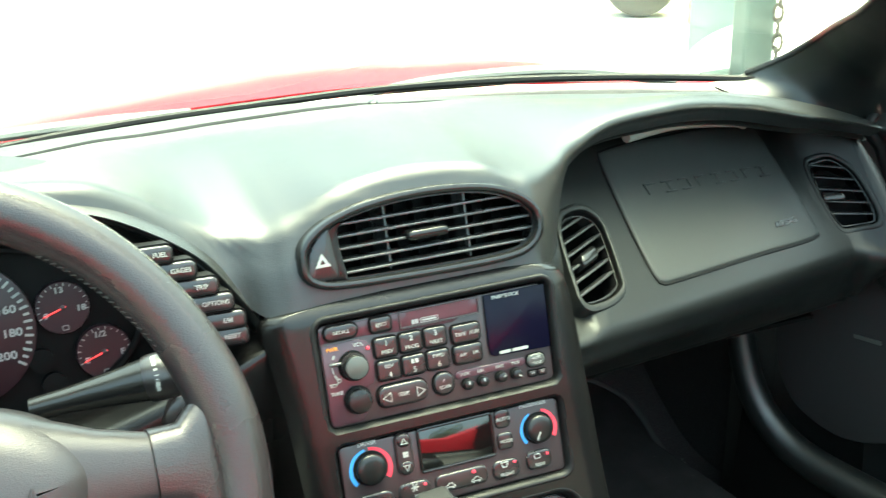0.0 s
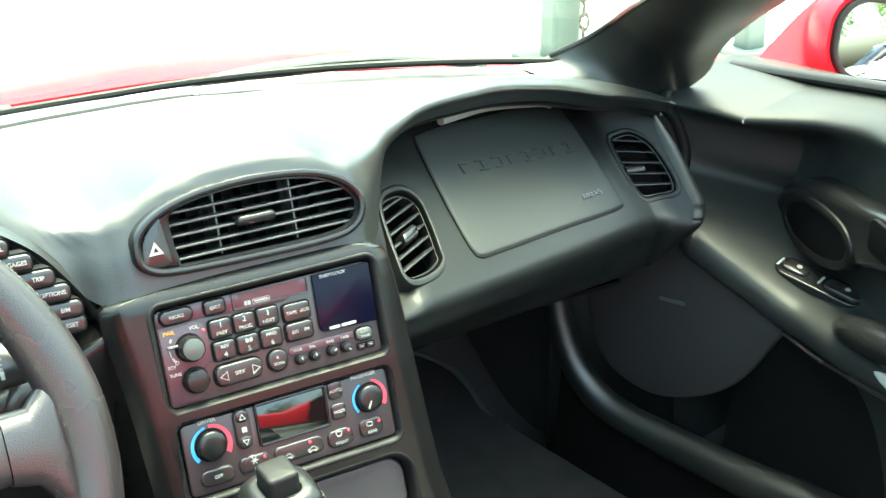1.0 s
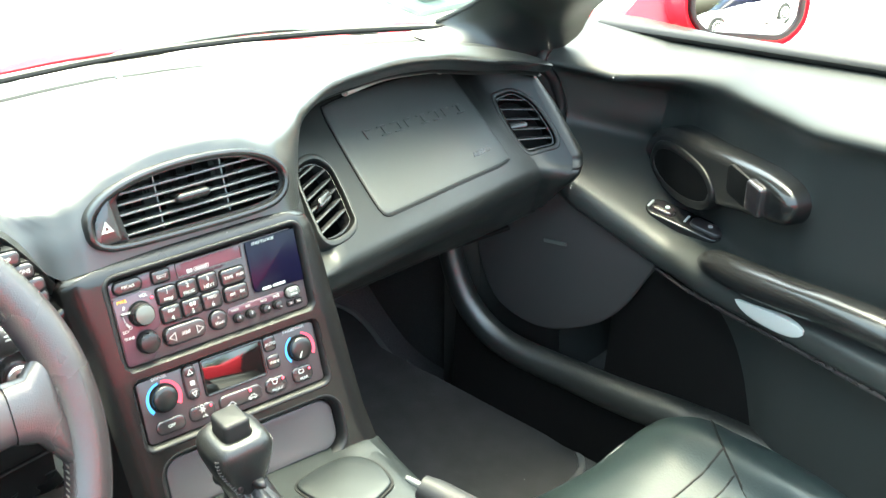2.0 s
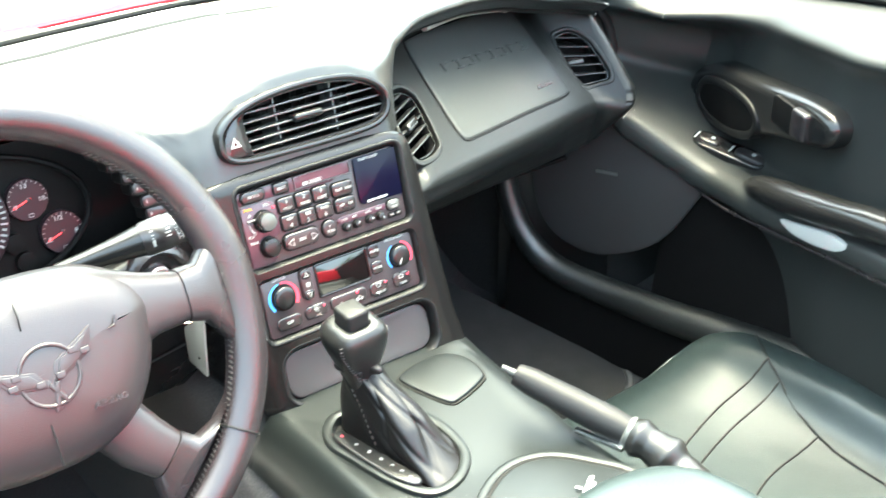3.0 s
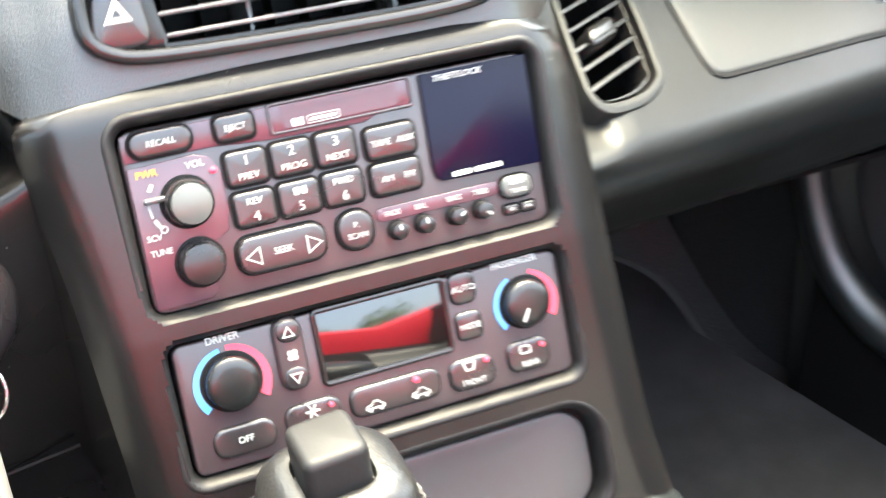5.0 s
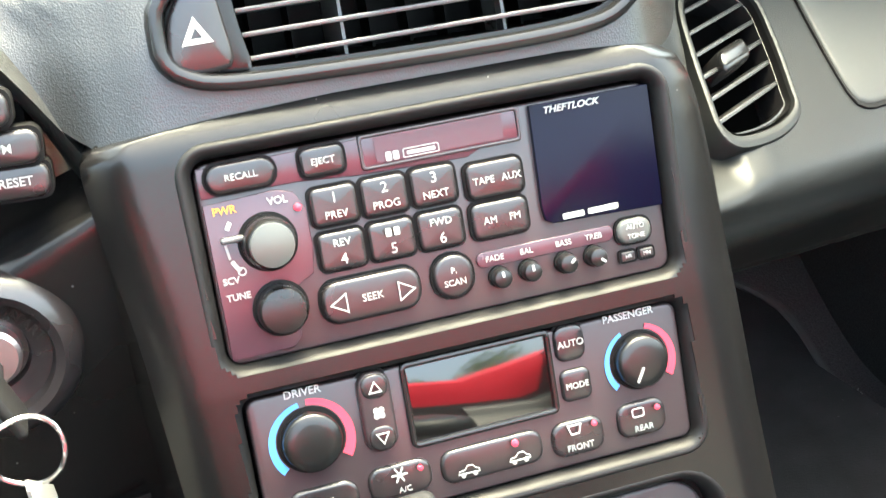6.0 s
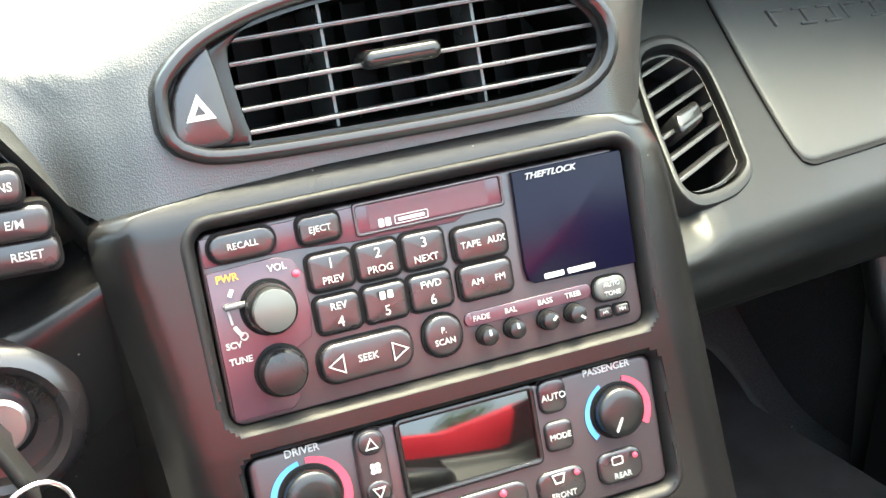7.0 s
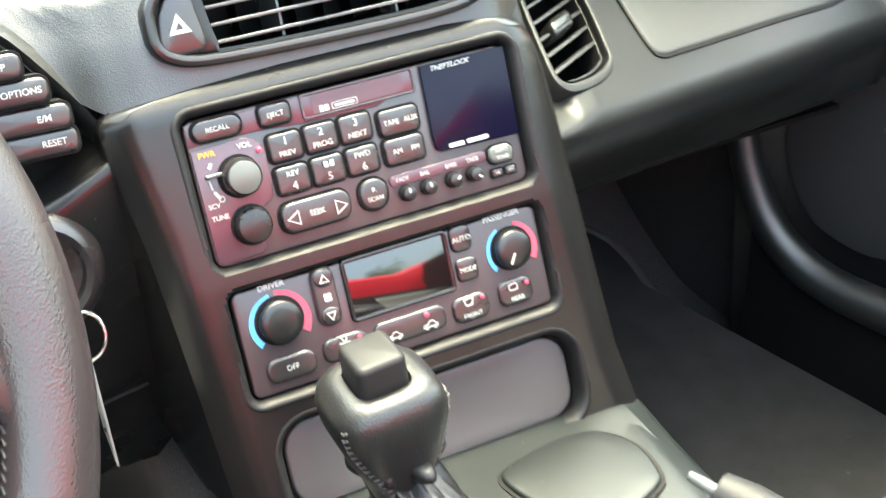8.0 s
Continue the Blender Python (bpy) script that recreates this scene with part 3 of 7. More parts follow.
part("defroster_slot", tube([(x, 0.335 + 0.12 * x, pad_z(x, 0.335 + 0.12 * x) + 0.0008) for x in np.linspace(-0.30, 0.22, 40)], [0.001, 0.005, 0.006, 0.006, 0.004, 0.0006], 8, flat=0.2), DARK, dash)
part("photocell", lathe([(0.004, 0), (0.004, 0.002), (0.001, 0.0035)], pose(0.055, 0.30, pad_z(0.055, 0.30)), 12), SATIN, dash)


# ---------- air vents ----------
def vent_cavity(line, depth, m):
    loops = [[(x, y, 0.0) for x, y in line], [(x, y, -depth) for x, y in inset(line, 0.002)]]
    return rings(loops, cap_first=False, m=m)


centre = thing("center_air_vent", fat(0, 0.15), "wide black air vent with slats and a hazard switch", "air vent")
CM = FM
rim_in = inset(vent_out, 0.0058)
part("bezel", frame_ring(vent_out, rim_in, -0.012, 0.0075, 0.0026, m=CM), SATIN, centre, "glossy black bezel ring")
grill = closed_curve(VENT_GRILL, 80)
part("inner_frame", frame_ring([(x, y) for x, y in closed_curve([(a, b) for a, b in inset(closed_curve(VENT_OUT, 80), 0.006)], 80)], closed_curve(VENT_GRILL, 80), -0.012, 0.001, 0.0012, m=CM), TRIM, centre)
part("cavity", vent_cavity(grill, 0.05, CM), DARK, centre)
for k in range(5):
    v = 0.1316 + 0.0083 * k
    xs = [x for x, y in grill if abs(y - v) < 0.006]
    x0, x1 = min(xs), max(xs)
    slat = slab(rrect(x1 - x0 + 0.002, 0.0017, 0.0008, 2, cx=(x0 + x1) / 2, cy=v), -0.02, -0.0015, 0.0005, m=CM)
    part("slat", slat, SLAT, centre)
for u in (-0.022, 0.038):
    ys = [y for x, y in grill if abs(x - u) < 0.006]
    deep = -0.012
    part("vane", slab(rrect(0.0012, max(ys) - min(ys), 0.0004, 1, cx=u, cy=(max(ys) + min(ys)) / 2), -0.045, deep, m=CM), SLAT, centre)
for k in range(9):
    u = -0.051 + 0.0148 * k
    ys = [y for x, y in grill if abs(x - u) < 0.007]
    part("rear_vane", slab(rrect(0.0010, max(ys) - min(ys), 0.0004, 1, cx=u, cy=(max(ys) + min(ys)) / 2), -0.049, -0.034, m=CM), DARK, centre)
part("thumb_tab", slab(rrect(0.030, 0.0072, 0.0034, 4, cx=0.0025, cy=0.1497), -0.01, 0.006, 0.0028, m=CM), SATIN, centre, "ribbed sliding tab")
haz_line = closed_curve(HAZARD, 48)
hz_sw = part("hazard_switch", slab(haz_line, -0.01, 0.0035, 0.002, m=CM, dome=0.0012), KEY, centre, "hazard switch with a white triangle")


def tri_ring(r, w, m, parent, material, d=0.0004, turn=90, name="triangle_mark"):
    o = [(r * math.cos(radians(turn + 120 * k)), r * math.sin(radians(turn + 120 * k))) for k in range(3)]
    i = [(x * (1 - w), y * (1 - w)) for x, y in o]
    bm = bmesh.new()
    rows = [[bm.verts.new((x, y, h)) for x, y in l] for l, h in ((o, 0), (o, d), (i, d), (i, 0))]
    for a, b in zip(rows, rows[1:] + rows[:1]):
        for k in range(3):
            bm.faces.new((a[k], a[(k + 1) % 3], b[(k + 1) % 3], b[k]))
    bm.transform(m)
    return part(name, bm, material, parent, flat=True)


tri_ring(0.0062, 0.62, fm(-0.0748, 0.1424, 0.0050), hz_sw, INK)


def side_vent(line, depth_at, tilt, group_label, slats, mid):
    """An oval vent in the cove: line in x, z; depth_at gives the y of its plane."""
    c = np.mean(line, axis=0)
    y0 = depth_at(c[0], c[1])
    v = thing("side_air_vent", (c[0], y0, c[1]), group_label, "air vent", group="side vents")

    e = 0.004
    gx, gz = ((depth_at(c[0] + i, c[1] + k) - depth_at(c[0] - i, c[1] - k)) / (2 * e) for i, k in ((e, 0), (0, e)))
    out = Vector((gx, -1, gz)).normalized()

    def put(bm, sink=0.0):
        for q in bm.verts:
            x, z, d = q.co
            q.co = Vector((x, depth_at(x, z), z + sink * d)) + out * d
        return bm

    inner = inset(line, 0.0045)
    part("bezel", put(frame_ring(inset(line, -0.002), inset(line, 0.0022), -0.02, 0.0018, 0.0017)), COVE, v, "rounded bezel lip")
    part("inner_ring", put(frame_ring(inset(line, 0.0030), inner, -0.02, -0.0030, 0.0005)), TRIM, v, "thin inner ring")
    part("cavity", put(vent_cavity(inset(line, 0.003), 0.05, None)), DARK, v)
    lo, hi = min(p[1] for p in inner), max(p[1] for p in inner)
    for k in range(slats):
        z = lo + (hi - lo) * (k + 0.8) / (slats + 0.6)
        xs = [x for x, y in inner if abs(y - z) < 0.005]
        if len(xs) > 1 and max(xs) - min(xs) > 0.01:
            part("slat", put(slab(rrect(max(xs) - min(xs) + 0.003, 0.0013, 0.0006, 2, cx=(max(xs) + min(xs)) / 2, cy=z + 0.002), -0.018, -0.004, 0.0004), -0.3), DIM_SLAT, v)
    part("thumb_tab", put(slab(rrect(0.021, 0.007, 0.0032, 4, cx=mid[0], cy=mid[1]), -0.012, 0.0015, 0.0022)), SATIN, v, "sliding tab")
    return v


side_vent(lv_line, cove_y, 0, "tall oval black air vent beside the centre stack", 6, (0.1739, 0.7799))
side_vent(rv_line, cove_y, 0, "oval black air vent near the passenger door", 5, RTAB)

# ---------- centre stack ----------
console = thing("center_console", (0, -0.2, 0.35), "black plastic centre console with a tall stack and flat shifter deck", "console")
FASC = [(-0.1205, 0.100), (-0.1205, 0.106), (-0.114, 0.1115), (-0.075, 0.1145), (-0.016, 0.116), (0.048, 0.1158), (0.078, 0.115), (0.092, 0.1125), (0.1005, 0.1072), (0.1050, 0.098), (0.1072, 0.086), (0.1092, 0.063), (0.1108, 0.031), (0.1130, 0.002),
        (0.1155, -0.034), (0.1190, -0.075), (0.1250, -0.106), (0.1262, -0.112), (0.0, -0.112), (-0.095, -0.112), (-0.102, -0.100), (-0.105, -0.074), (-0.1078, -0.028), (-0.111, 0.0128), (-0.1136, 0.0443), (-0.1165, 0.066), (-0.1195, 0.088)]


def rounded_poly(pts, n=120):
    """Resample a polygon evenly, keeping its corners nearly as given."""
    p = np.array(pts + [pts[0]], float)
    run = np.r_[0, np.cumsum(np.linalg.norm(np.diff(p, axis=0), axis=1))]
    return [tuple(np.interp(s, run, p[:, m]) for m in range(2)) for s in np.linspace(0, run[-1], n, endpoint=False)]


def fascia_mesh():
    """A thick face with three rounded openings: a fine grid with the openings taken out, and a rounded outer rim."""
    nu, nv = 150, 150
    bm = bmesh.new()
    out = rounded_poly(FASC, 400)
    poly = np.array(out)
    vs = np.linspace(-0.112, 0.1155, nv)
    left, right = [], []
    for v in vs:
        row = []
        for i in range(len(poly)):
            (x1, y1), (x2, y2) = poly[i], poly[(i + 1) % len(poly)]
            if (y1 - v) * (y2 - v) <= 0 and y1 != y2:
                row.append(x1 + (x2 - x1) * (v - y1) / (y2 - y1))
        left.append(min(row) if row else 0)
        right.append(max(row) if row else 0)
    cuts = [rrect(0.177, 0.079, 0.009, cx=0.0, cy=0.0645), rrect(0.174, 0.061, 0.008, cx=0.0, cy=-0.0115), rrect(0.171, 0.056, 0.014, cx=0.006, cy=-0.0795)]
    g = np.zeros((nu, nv, 3))
    for j, v in enumerate(vs):
        us = np.linspace(left[j], right[j], nu)
        for i, u in enumerate(us):
            e = min(u - left[j], right[j] - u, 0.1165 - v + 0.004)
            drop = 0.010 * max(0.0, 1 - e / 0.02) ** 2.2
            bulge = 0.004 * max(0, 1 - abs(v - 0.02) / 0.12)
            g[i, j] = (u, v, 0.0045 + bulge * 0.5 - drop)
    v_ = [[bm.verts.new(g[i, j]) for j in range(nv)] for i in range(nu)]
    for i in range(nu - 1):
        for j in range(nv - 1):
            c = (g[i, j] + g[i + 1, j + 1]) / 2
            if not any(inside((c[0], c[1]), k) for k in cuts):
                bm.faces.new((v_[i][j], v_[i + 1][j], v_[i + 1][j + 1], v_[i][j + 1]))
    bm.transform(FM)
    loose = [v for v in bm.verts if not v.link_faces]
    bmesh.ops.delete(bm, geom=loose, context="VERTS")
    bmesh.ops.solidify(bm, geom=bm.faces[:], thickness=0.003)
    return bm


part("stack_fascia", fascia_mesh(), TRIM, console, "satin black stack fascia with worn edges", sharp=60)
for w, h, r, cy, cx in ((0.170, 0.072, 0.006, 0.0645, 0.0), (0.167, 0.054, 0.005, -0.0115, 0.0), (0.164, 0.049, 0.012, -0.0795, 0.006)):
    o = rrect(w + 0.013, h + 0.013, r + (0.006 if cy > -0.05 else 0.010), 8, cx=cx, cy=cy)
    top = 0.0068 if cy > 0.05 else 0.0064 if cy > -0.05 else 0.0060
    steps = [(0.0, top - 0.004), (0.0003, top - 0.0016), (0.0014, top - 0.0006), (0.0026, top - 0.0006), (0.0040, top - 0.0015), (0.0052, top - 0.0033), (0.0060, top - 0.0062), (0.0064, top - 0.009), (0.0066, -0.012)]
    part("opening_lip", rings([[(x, y, d) for x, y in inset(o, e)] for e, d in steps], cap_first=False, cap_last=False, m=FM), LIP, console, sharp=70)
# side walls of the stack, down to the tunnel
for sgn, side in ((-1, "driver"), (1, "passenger")):
    pts = [p for p in FASC if (p[0] > 0.09 if sgn > 0 else p[0] < -0.09)]
    pts = sorted(pts, key=lambda p: -p[1])
    pts = [(p[0], p[1]) for p in pts]
    a = open_curve(pts, 40)
    g = np.zeros((40, 24, 3))
    for i, (u, v) in enumerate(a):
        for j in range(24):
            s = (j / 23) ** 2
            low = float(np.clip((0.100 - v) / 0.05, 0, 1))
            p = fat(u - sgn * 0.0005 + sgn * (0.015 if sgn > 0 else 0.010) * low * (1 - math.exp(-s * 9)), v, -0.0058)
            p.y += 0.30 * s
            p.z -= 0.02 * s
            g[i, j] = p
    part("stack_wall", sheet(g, 0.003), TRIM, console, sharp=60)
part("rear_cover", slab(rrect(0.19, 0.21, 0.01), -0.03, -0.026, m=fm(0, 0.0, 0)), DARK, console)


# deck with the shifter
def deck_station(y):
    f = float(np.clip((-y - 0.03) / 0.3, 0, 1))
    l, r = -0.104 + 0.006 * f, 0.126 - 0.022 * f ** 0.7
    z = 0.621 + 0.012 * float(np.clip((-y - 0.2) / 0.15, 0, 1))
    return (y, [(l - 0.0175, 0.566), (l - 0.0155, 0.576), (l - 0.010, z - 0.03), (l + 0.008, z - 0.003), (l + 0.04, z), (0.0, z + 0.001), (r - 0.04, z), (r - 0.008, z - 0.003), (r + 0.008, z - 0.03), (r + 0.02, 0.45), (r + 0.028, 0.28)])


part("tunnel_carpet", sheet(np.array([[(-0.110 + 0.006 * float(np.clip((-y - 0.03) / 0.3, 0, 1)) - 0.012 * min(1.0, f * 14) - 0.046 * f**1.3 + 0.0012 * math.sin(97 * y + 61 * f), y, 0.574 - 0.30 * f) for f in np.linspace(0, 1, 24)] for y in np.linspace(-0.85, 0.02, 60)]), 0.004), LOOP, console, "grey looped carpet on the tunnel side", sharp=80)
BOOT = [(-0.075, -0.081), (-0.059, -0.066), (-0.037, -0.067), (-0.013, -0.078), (0.002, -0.097), (0.012, -0.130), (0.010, -0.165), (0.000, -0.186), (-0.020, -0.202), (-0.043, -0.206), (-0.058, -0.195), (-0.070, -0.162), (-0.077, -0.125), (-0.081, -0.100)]
boot_line = closed_curve(BOOT, 64)
part("deck", sheet(loft([deck_station(y) for y in np.linspace(-0.85, -0.022, 20)], 160, 120, "y"), 0.003, lambda c: not (c[2] > 0.6 and inside((c[0], c[1]), inset(boot_line, 0.003)))), DECK_PLASTIC, console, sharp=60)
FILLET = np.zeros((60, 14, 3))
for i in range(60):
    f_ = i / 59
    u, ud = -0.0945 + 0.2060 * f_, -0.087 + 0.198 * f_
    drop = 0.010 * max(0.0, 1 - (min(f_, 1 - f_) * 0.206 + 0.006) / 0.02) ** 2.2
    p0, p1, p2 = fat(u, -0.1045, 0.0042 - drop), Vector((0.6 * ud + 0.4 * u, -0.033, 0.6222)), Vector((ud, -0.064, 0.6215 - 0.0024 * abs(2 * f_ - 1) ** 6))
    for j in range(14):
        t_ = j / 13
        FILLET[i, j] = p0 * (1 - t_) ** 2 + p1 * 2 * t_ * (1 - t_) + p2 * t_**2
part("deck_front", sheet(FILLET), DECK_PLASTIC, console, sharp=80)

# coin tray lid
lid_line = closed_curve([(0.023, -0.0555), (0.034, -0.0475), (0.062, -0.0425), (0.084, -0.047), (0.0955, -0.066), (0.0935, -0.090), (0.085, -0.101), (0.050, -0.113), (0.038, -0.110), (0.028, -0.082)], 64)
tray = thing("coin_tray", (0.062, -0.07, 0.62), "closed coin tray with a smooth black lid set in the console", "tray")
part("gap", slab(inset(lid_line, -0.0022), -0.004, 0.0012, m=Matrix.Translation((0, 0, 0.6215))), DARK, tray)
part("lid", slab(lid_line, -0.003, 0.003, 0.002, m=Matrix.Translation((0, 0, 0.622)), dome=0.0008), DECK_PLASTIC, tray, "glossy rounded lid")

# ashtray door
ash = thing("ashtray", fat(0.003, -0.08), "closed ashtray with a bowed dark grey plastic door", "ashtray")
part("door", slab(rrect(0.1605, 0.0458, 0.0150, 10, cx=0.006, cy=-0.0795), -0.009, -0.0030, 0.0016, m=FM, dome=-0.0012), mat("ashtray_plastic", (0.047, 0.0445, 0.046), 0.4, grain=2000, bump=0.06, vary=0.06), ash, "bowed dark grey door")
part("door_frame", frame_ring(rrect(0.1715, 0.0565, 0.014, 8, cx=0.006, cy=-0.0795), rrect(0.1560, 0.0420, 0.013, 8, cx=0.006, cy=-0.0795), -0.014, -0.0062, 0.0010, m=FM), DARK, ash, "thin dark frame gap")

# ---------- radio ----------
radio = thing("car_radio", fat(0, 0.064), "dark grey cassette radio with white lettering and a blank display", "radio")
part("faceplate", slab(rrect(0.169, 0.071, 0.005, cx=0.0, cy=0.064), -0.02, 0.0, 0.001, m=FM), FACE_DARK, radio, "charcoal moulded faceplate")
part("left_panel", slab([(-0.0835, 0.0855), (-0.0835, 0.0305), (-0.0615, 0.0305), (-0.058, 0.034), (-0.060, 0.05), (-0.050, 0.055), (-0.0485, 0.064), (-0.0485, 0.078), (-0.052, 0.0845), (-0.058, 0.0865)], -0.002, 0.0012, 0.0005, m=FM), FACE, radio, "grey control panel tinted with painted red reflection")
part("top_strip", slab([(-0.0835, 0.098), (-0.0835, 0.0875), (-0.05, 0.0875), (-0.028, 0.0855), (0.012, 0.0845), (0.018, 0.087), (0.033, 0.087), (0.034, 0.0985)], -0.002, 0.0008, 0.0004, m=FM), FACE, radio)


def key(u, v, w, h, r, text="", size=0.0042, parent=radio, lift=0.0034, name="button", material=None, dome=0.0003, lines=None, label=""):
    """A push key with a dark surround and printed words."""
    part("key_gap", slab(rrect(w + 0.0016, h + 0.0016, r + 0.0006, 4), 0, 0.0014, m=fm(u, v)), DARK, parent)
    b = part(name, slab(rrect(w, h, r, 5), 0, lift, min(0.0017, h * 0.2), m=fm(u, v), dome=dome, seg=5), material or KEY, parent, label)
    for dx, dy, body, s in lines or ([(0, 0, text, size)] if text else []):
        words(body, s * 0.9, fm(u + dx, v + dy, lift + dome + 0.0001), parent=b, material=INK)
    return b


key(-0.0690, 0.0936, 0.0245, 0.0105, 0.0052, "RECALL", 0.0037)
key(-0.0403, 0.0934, 0.0160, 0.0105, 0.003, "EJECT", 0.0037)
for u, v, top, low, st, sl in ((-0.0388, 0.0772, "1", "PREV", 0.006, 0.0042), (-0.0206, 0.0772, "2", "PROG", 0.006, 0.0042), (-0.0024, 0.0772, "3", "NEXT", 0.006, 0.0042),
                               (-0.0388, 0.0612, "REV", "4", 0.0042, 0.006), (-0.0206, 0.0612, "", "5", 0.0042, 0.006), (-0.0024, 0.0612, "FWD", "6", 0.0042, 0.006)):
    b = key(u, v, 0.0168, 0.0138, 0.0026, lines=[(0, 0.0029, top, st), (0, -0.0031, low, sl)] if top else [(0, -0.0031, low, sl)])
    if not top:
        for k in (-1, 1):
            bar(0.0022, 0.003, fm(u + 0.0015 * k, v + 0.0032, 0.0051), b, INK)
key(0.0205, 0.0753, 0.0215, 0.0132, 0.003, lines=[(-0.0047, 0, "TAPE", 0.0040), (0.0058, 0, "AUX", 0.0040)])
key(0.0202, 0.0607, 0.0215, 0.0132, 0.003, lines=[(-0.0042, 0, "AM", 0.0040), (0.0052, 0, "FM", 0.0040)])
# cassette slot
slot = part("cassette_slot", frame_ring(rrect(0.060, 0.0125, 0.0015, 3, cx=0.0033, cy=0.0930), rrect(0.0575, 0.0100, 0.001, 3, cx=0.0033, cy=0.0930), -0.004, 0.0018, 0.0006, m=FM), FACE_DARK, radio)
part("slot_void", slab(rrect(0.0585, 0.011, 0.001, 3, cx=0.0033, cy=0.0930), -0.008, 0.0006, m=FM), DARK, slot)
flap = part("slot_flap", slab(rrect(0.0475, 0.0092, 0.0006, 2, cx=0.0028, cy=0.0933), -0.003, 0.0012, m=FM), FACE, slot, "hinged grey cassette flap tinted with painted red reflection")
for k, w in ((-0.0165, 0.0022), (-0.0138, 0.0022)):
    bar(w, 0.0032, fm(k, 0.0903, 0.0012), flap, INK)
o = rrect(0.0135, 0.0034, 0.0006, 2)
part("mark_frame", frame_ring(o, inset(o, 0.0004), 0, 0.0003, 0.0001, m=fm(-0.0045, 0.0903, 0.0012)), INK, flap, flat=True)
bar(0.0105, 0.0013, fm(-0.0045, 0.0903, 0.0012), flap, INK)
# display
disp = part("display", slab([(0.0374, 0.0985), (0.0366, 0.061), (0.0374, 0.0562), (0.0400, 0.0545), (0.0840, 0.0530), (0.0843, 0.0985)], -0.001, 0.0022, 0.0004, m=FM), LCD, radio, "blank near-black display window")
words("THEFTLOCK", 0.0034, fm(0.0530, 0.0958, 0.0023), wide=1.15, lean=0.3, parent=disp, material=INK, bold=0.00006)
for k, w in enumerate((0.0085, 0.0120)):
    bar(w, 0.0021, fm(0.0482 + 0.0118 * k, 0.0563, 0.0023), disp, INK, r=0.0004)
# knobs
def turn_knob(u, v, r, h, parent, cap=None, pointer=None, name="knob", label=""):
    m = fm(u, v)
    part("knob_gap", lathe([(r * 1.14, 0), (r * 1.14, 0.0016), (r * 1.0, 0.0018)], m), DARK, parent)
    k = part(name, lathe([(r, 0.0), (r, h * 0.7), (r * 0.97, h * 0.86), (r * 0.88, h * 0.97), (r * 0.6, h * 1.03), (r * 0.05, h * 1.05)], m), KNOB, parent, label)
    if cap:
        part("cap", lathe([(r * 0.86, h * 0.93), (r * 0.82, h * 1.06), (r * 0.5, h * 1.12), (r * 0.03, h * 1.14)], m), cap, k, "worn grey cap")
    if pointer is not None:
        a = radians(pointer)
        bar(r * 0.6, 0.0010, m @ Matrix.Translation((math.cos(a) * r * 0.48, math.sin(a) * r * 0.48, h * 1.03)) @ Matrix.Rotation(a, 4, "Z"), k, INK)
    return k


vol = turn_knob(-0.0638, 0.0693, 0.0092, 0.012, radio, KNOB_LIGHT, name="volume_knob")
part("lever", slab(rrect(0.010, 0.0022, 0.001, 3), 0, 0.004, 0.0008, m=fm(-0.0750, 0.0725)), SLAT, vol, "pale balance lever")
turn_knob(-0.0636, 0.0454, 0.0088, 0.009, radio, name="tune_knob")
for u, a in ((0.0168, 95), (0.0284, 95), (0.0426, 40), (0.0543, 320)):
    turn_knob(u, 0.0392, 0.0036, 0.0065, radio, pointer=a, name="tone_knob")
for body, u, v, s, mt in (("VOL", -0.0580, 0.0827, 0.0037, INK), ("PWR", -0.0766, 0.0826, 0.0038, AMBER), ("SCV", -0.0787, 0.0582, 0.0033, INK), ("TUNE", -0.0772, 0.0523, 0.0033, INK)):
    words(body, s, fm(u, v, 0.0014), parent=radio, material=mt, bold=0.00006)
for a, w in ((149, 0.0030), (170, 0.0022), (188, 0.0052), (207, 0.0022), (216, 0.0026)):
    bar(w, 0.0009 if w > 0.0045 else 0.0016, fm(-0.0646 + 0.0136 * math.cos(radians(a)), 0.0702 + 0.0136 * math.sin(radians(a)), 0.0014) @ Matrix.Rotation(radians(a + 90), 4, "Z"), radio, INK, "dial_mark")
o = ellipse(0.0016, 0.0016, 16)
part("dial_ring", frame_ring(o, inset(o, 0.0006), 0, 0.0003, 0.0001, m=fm(-0.0744, 0.0608, 0.0013)), INK, radio, flat=True)
part("indicator", lathe([(0.0014, 0), (0.0014, 0.001), (0.0004, 0.0016)], fm(-0.0515, 0.0790, 0.001), 12), REDINK, radio)
seek = key(-0.0315, 0.0432, 0.0360, 0.0150, 0.006, "SEEK", 0.0042, lift=0.0048, name="seek_rocker")
tri_ring(0.0043, 0.22, fm(-0.0430, 0.0430, 0.0056), seek, INK, turn=180)
tri_ring(0.0043, 0.22, fm(-0.0200, 0.0430, 0.0056), seek, INK, turn=0)
key(-0.0006, 0.0434, 0.0150, 0.0158, 0.0068, lines=[(0, 0.0022, "P.", 0.0036), (0, -0.0022, "SCAN", 0.0036)])
strip = part("label_strip", slab(rrect(0.054, 0.0058, 0.0028, 5), 0, 0.0012, 0.0004, m=fm(0.0362, 0.0464)), FACE, radio, "pale grey tone label strip")
for body, u in (("FADE", 0.0160), ("BAL", 0.0283), ("BASS", 0.0430), ("TREB", 0.0550)):
    words(body, 0.0030, fm(u, 0.0464, 0.0013), parent=strip, material=INK)
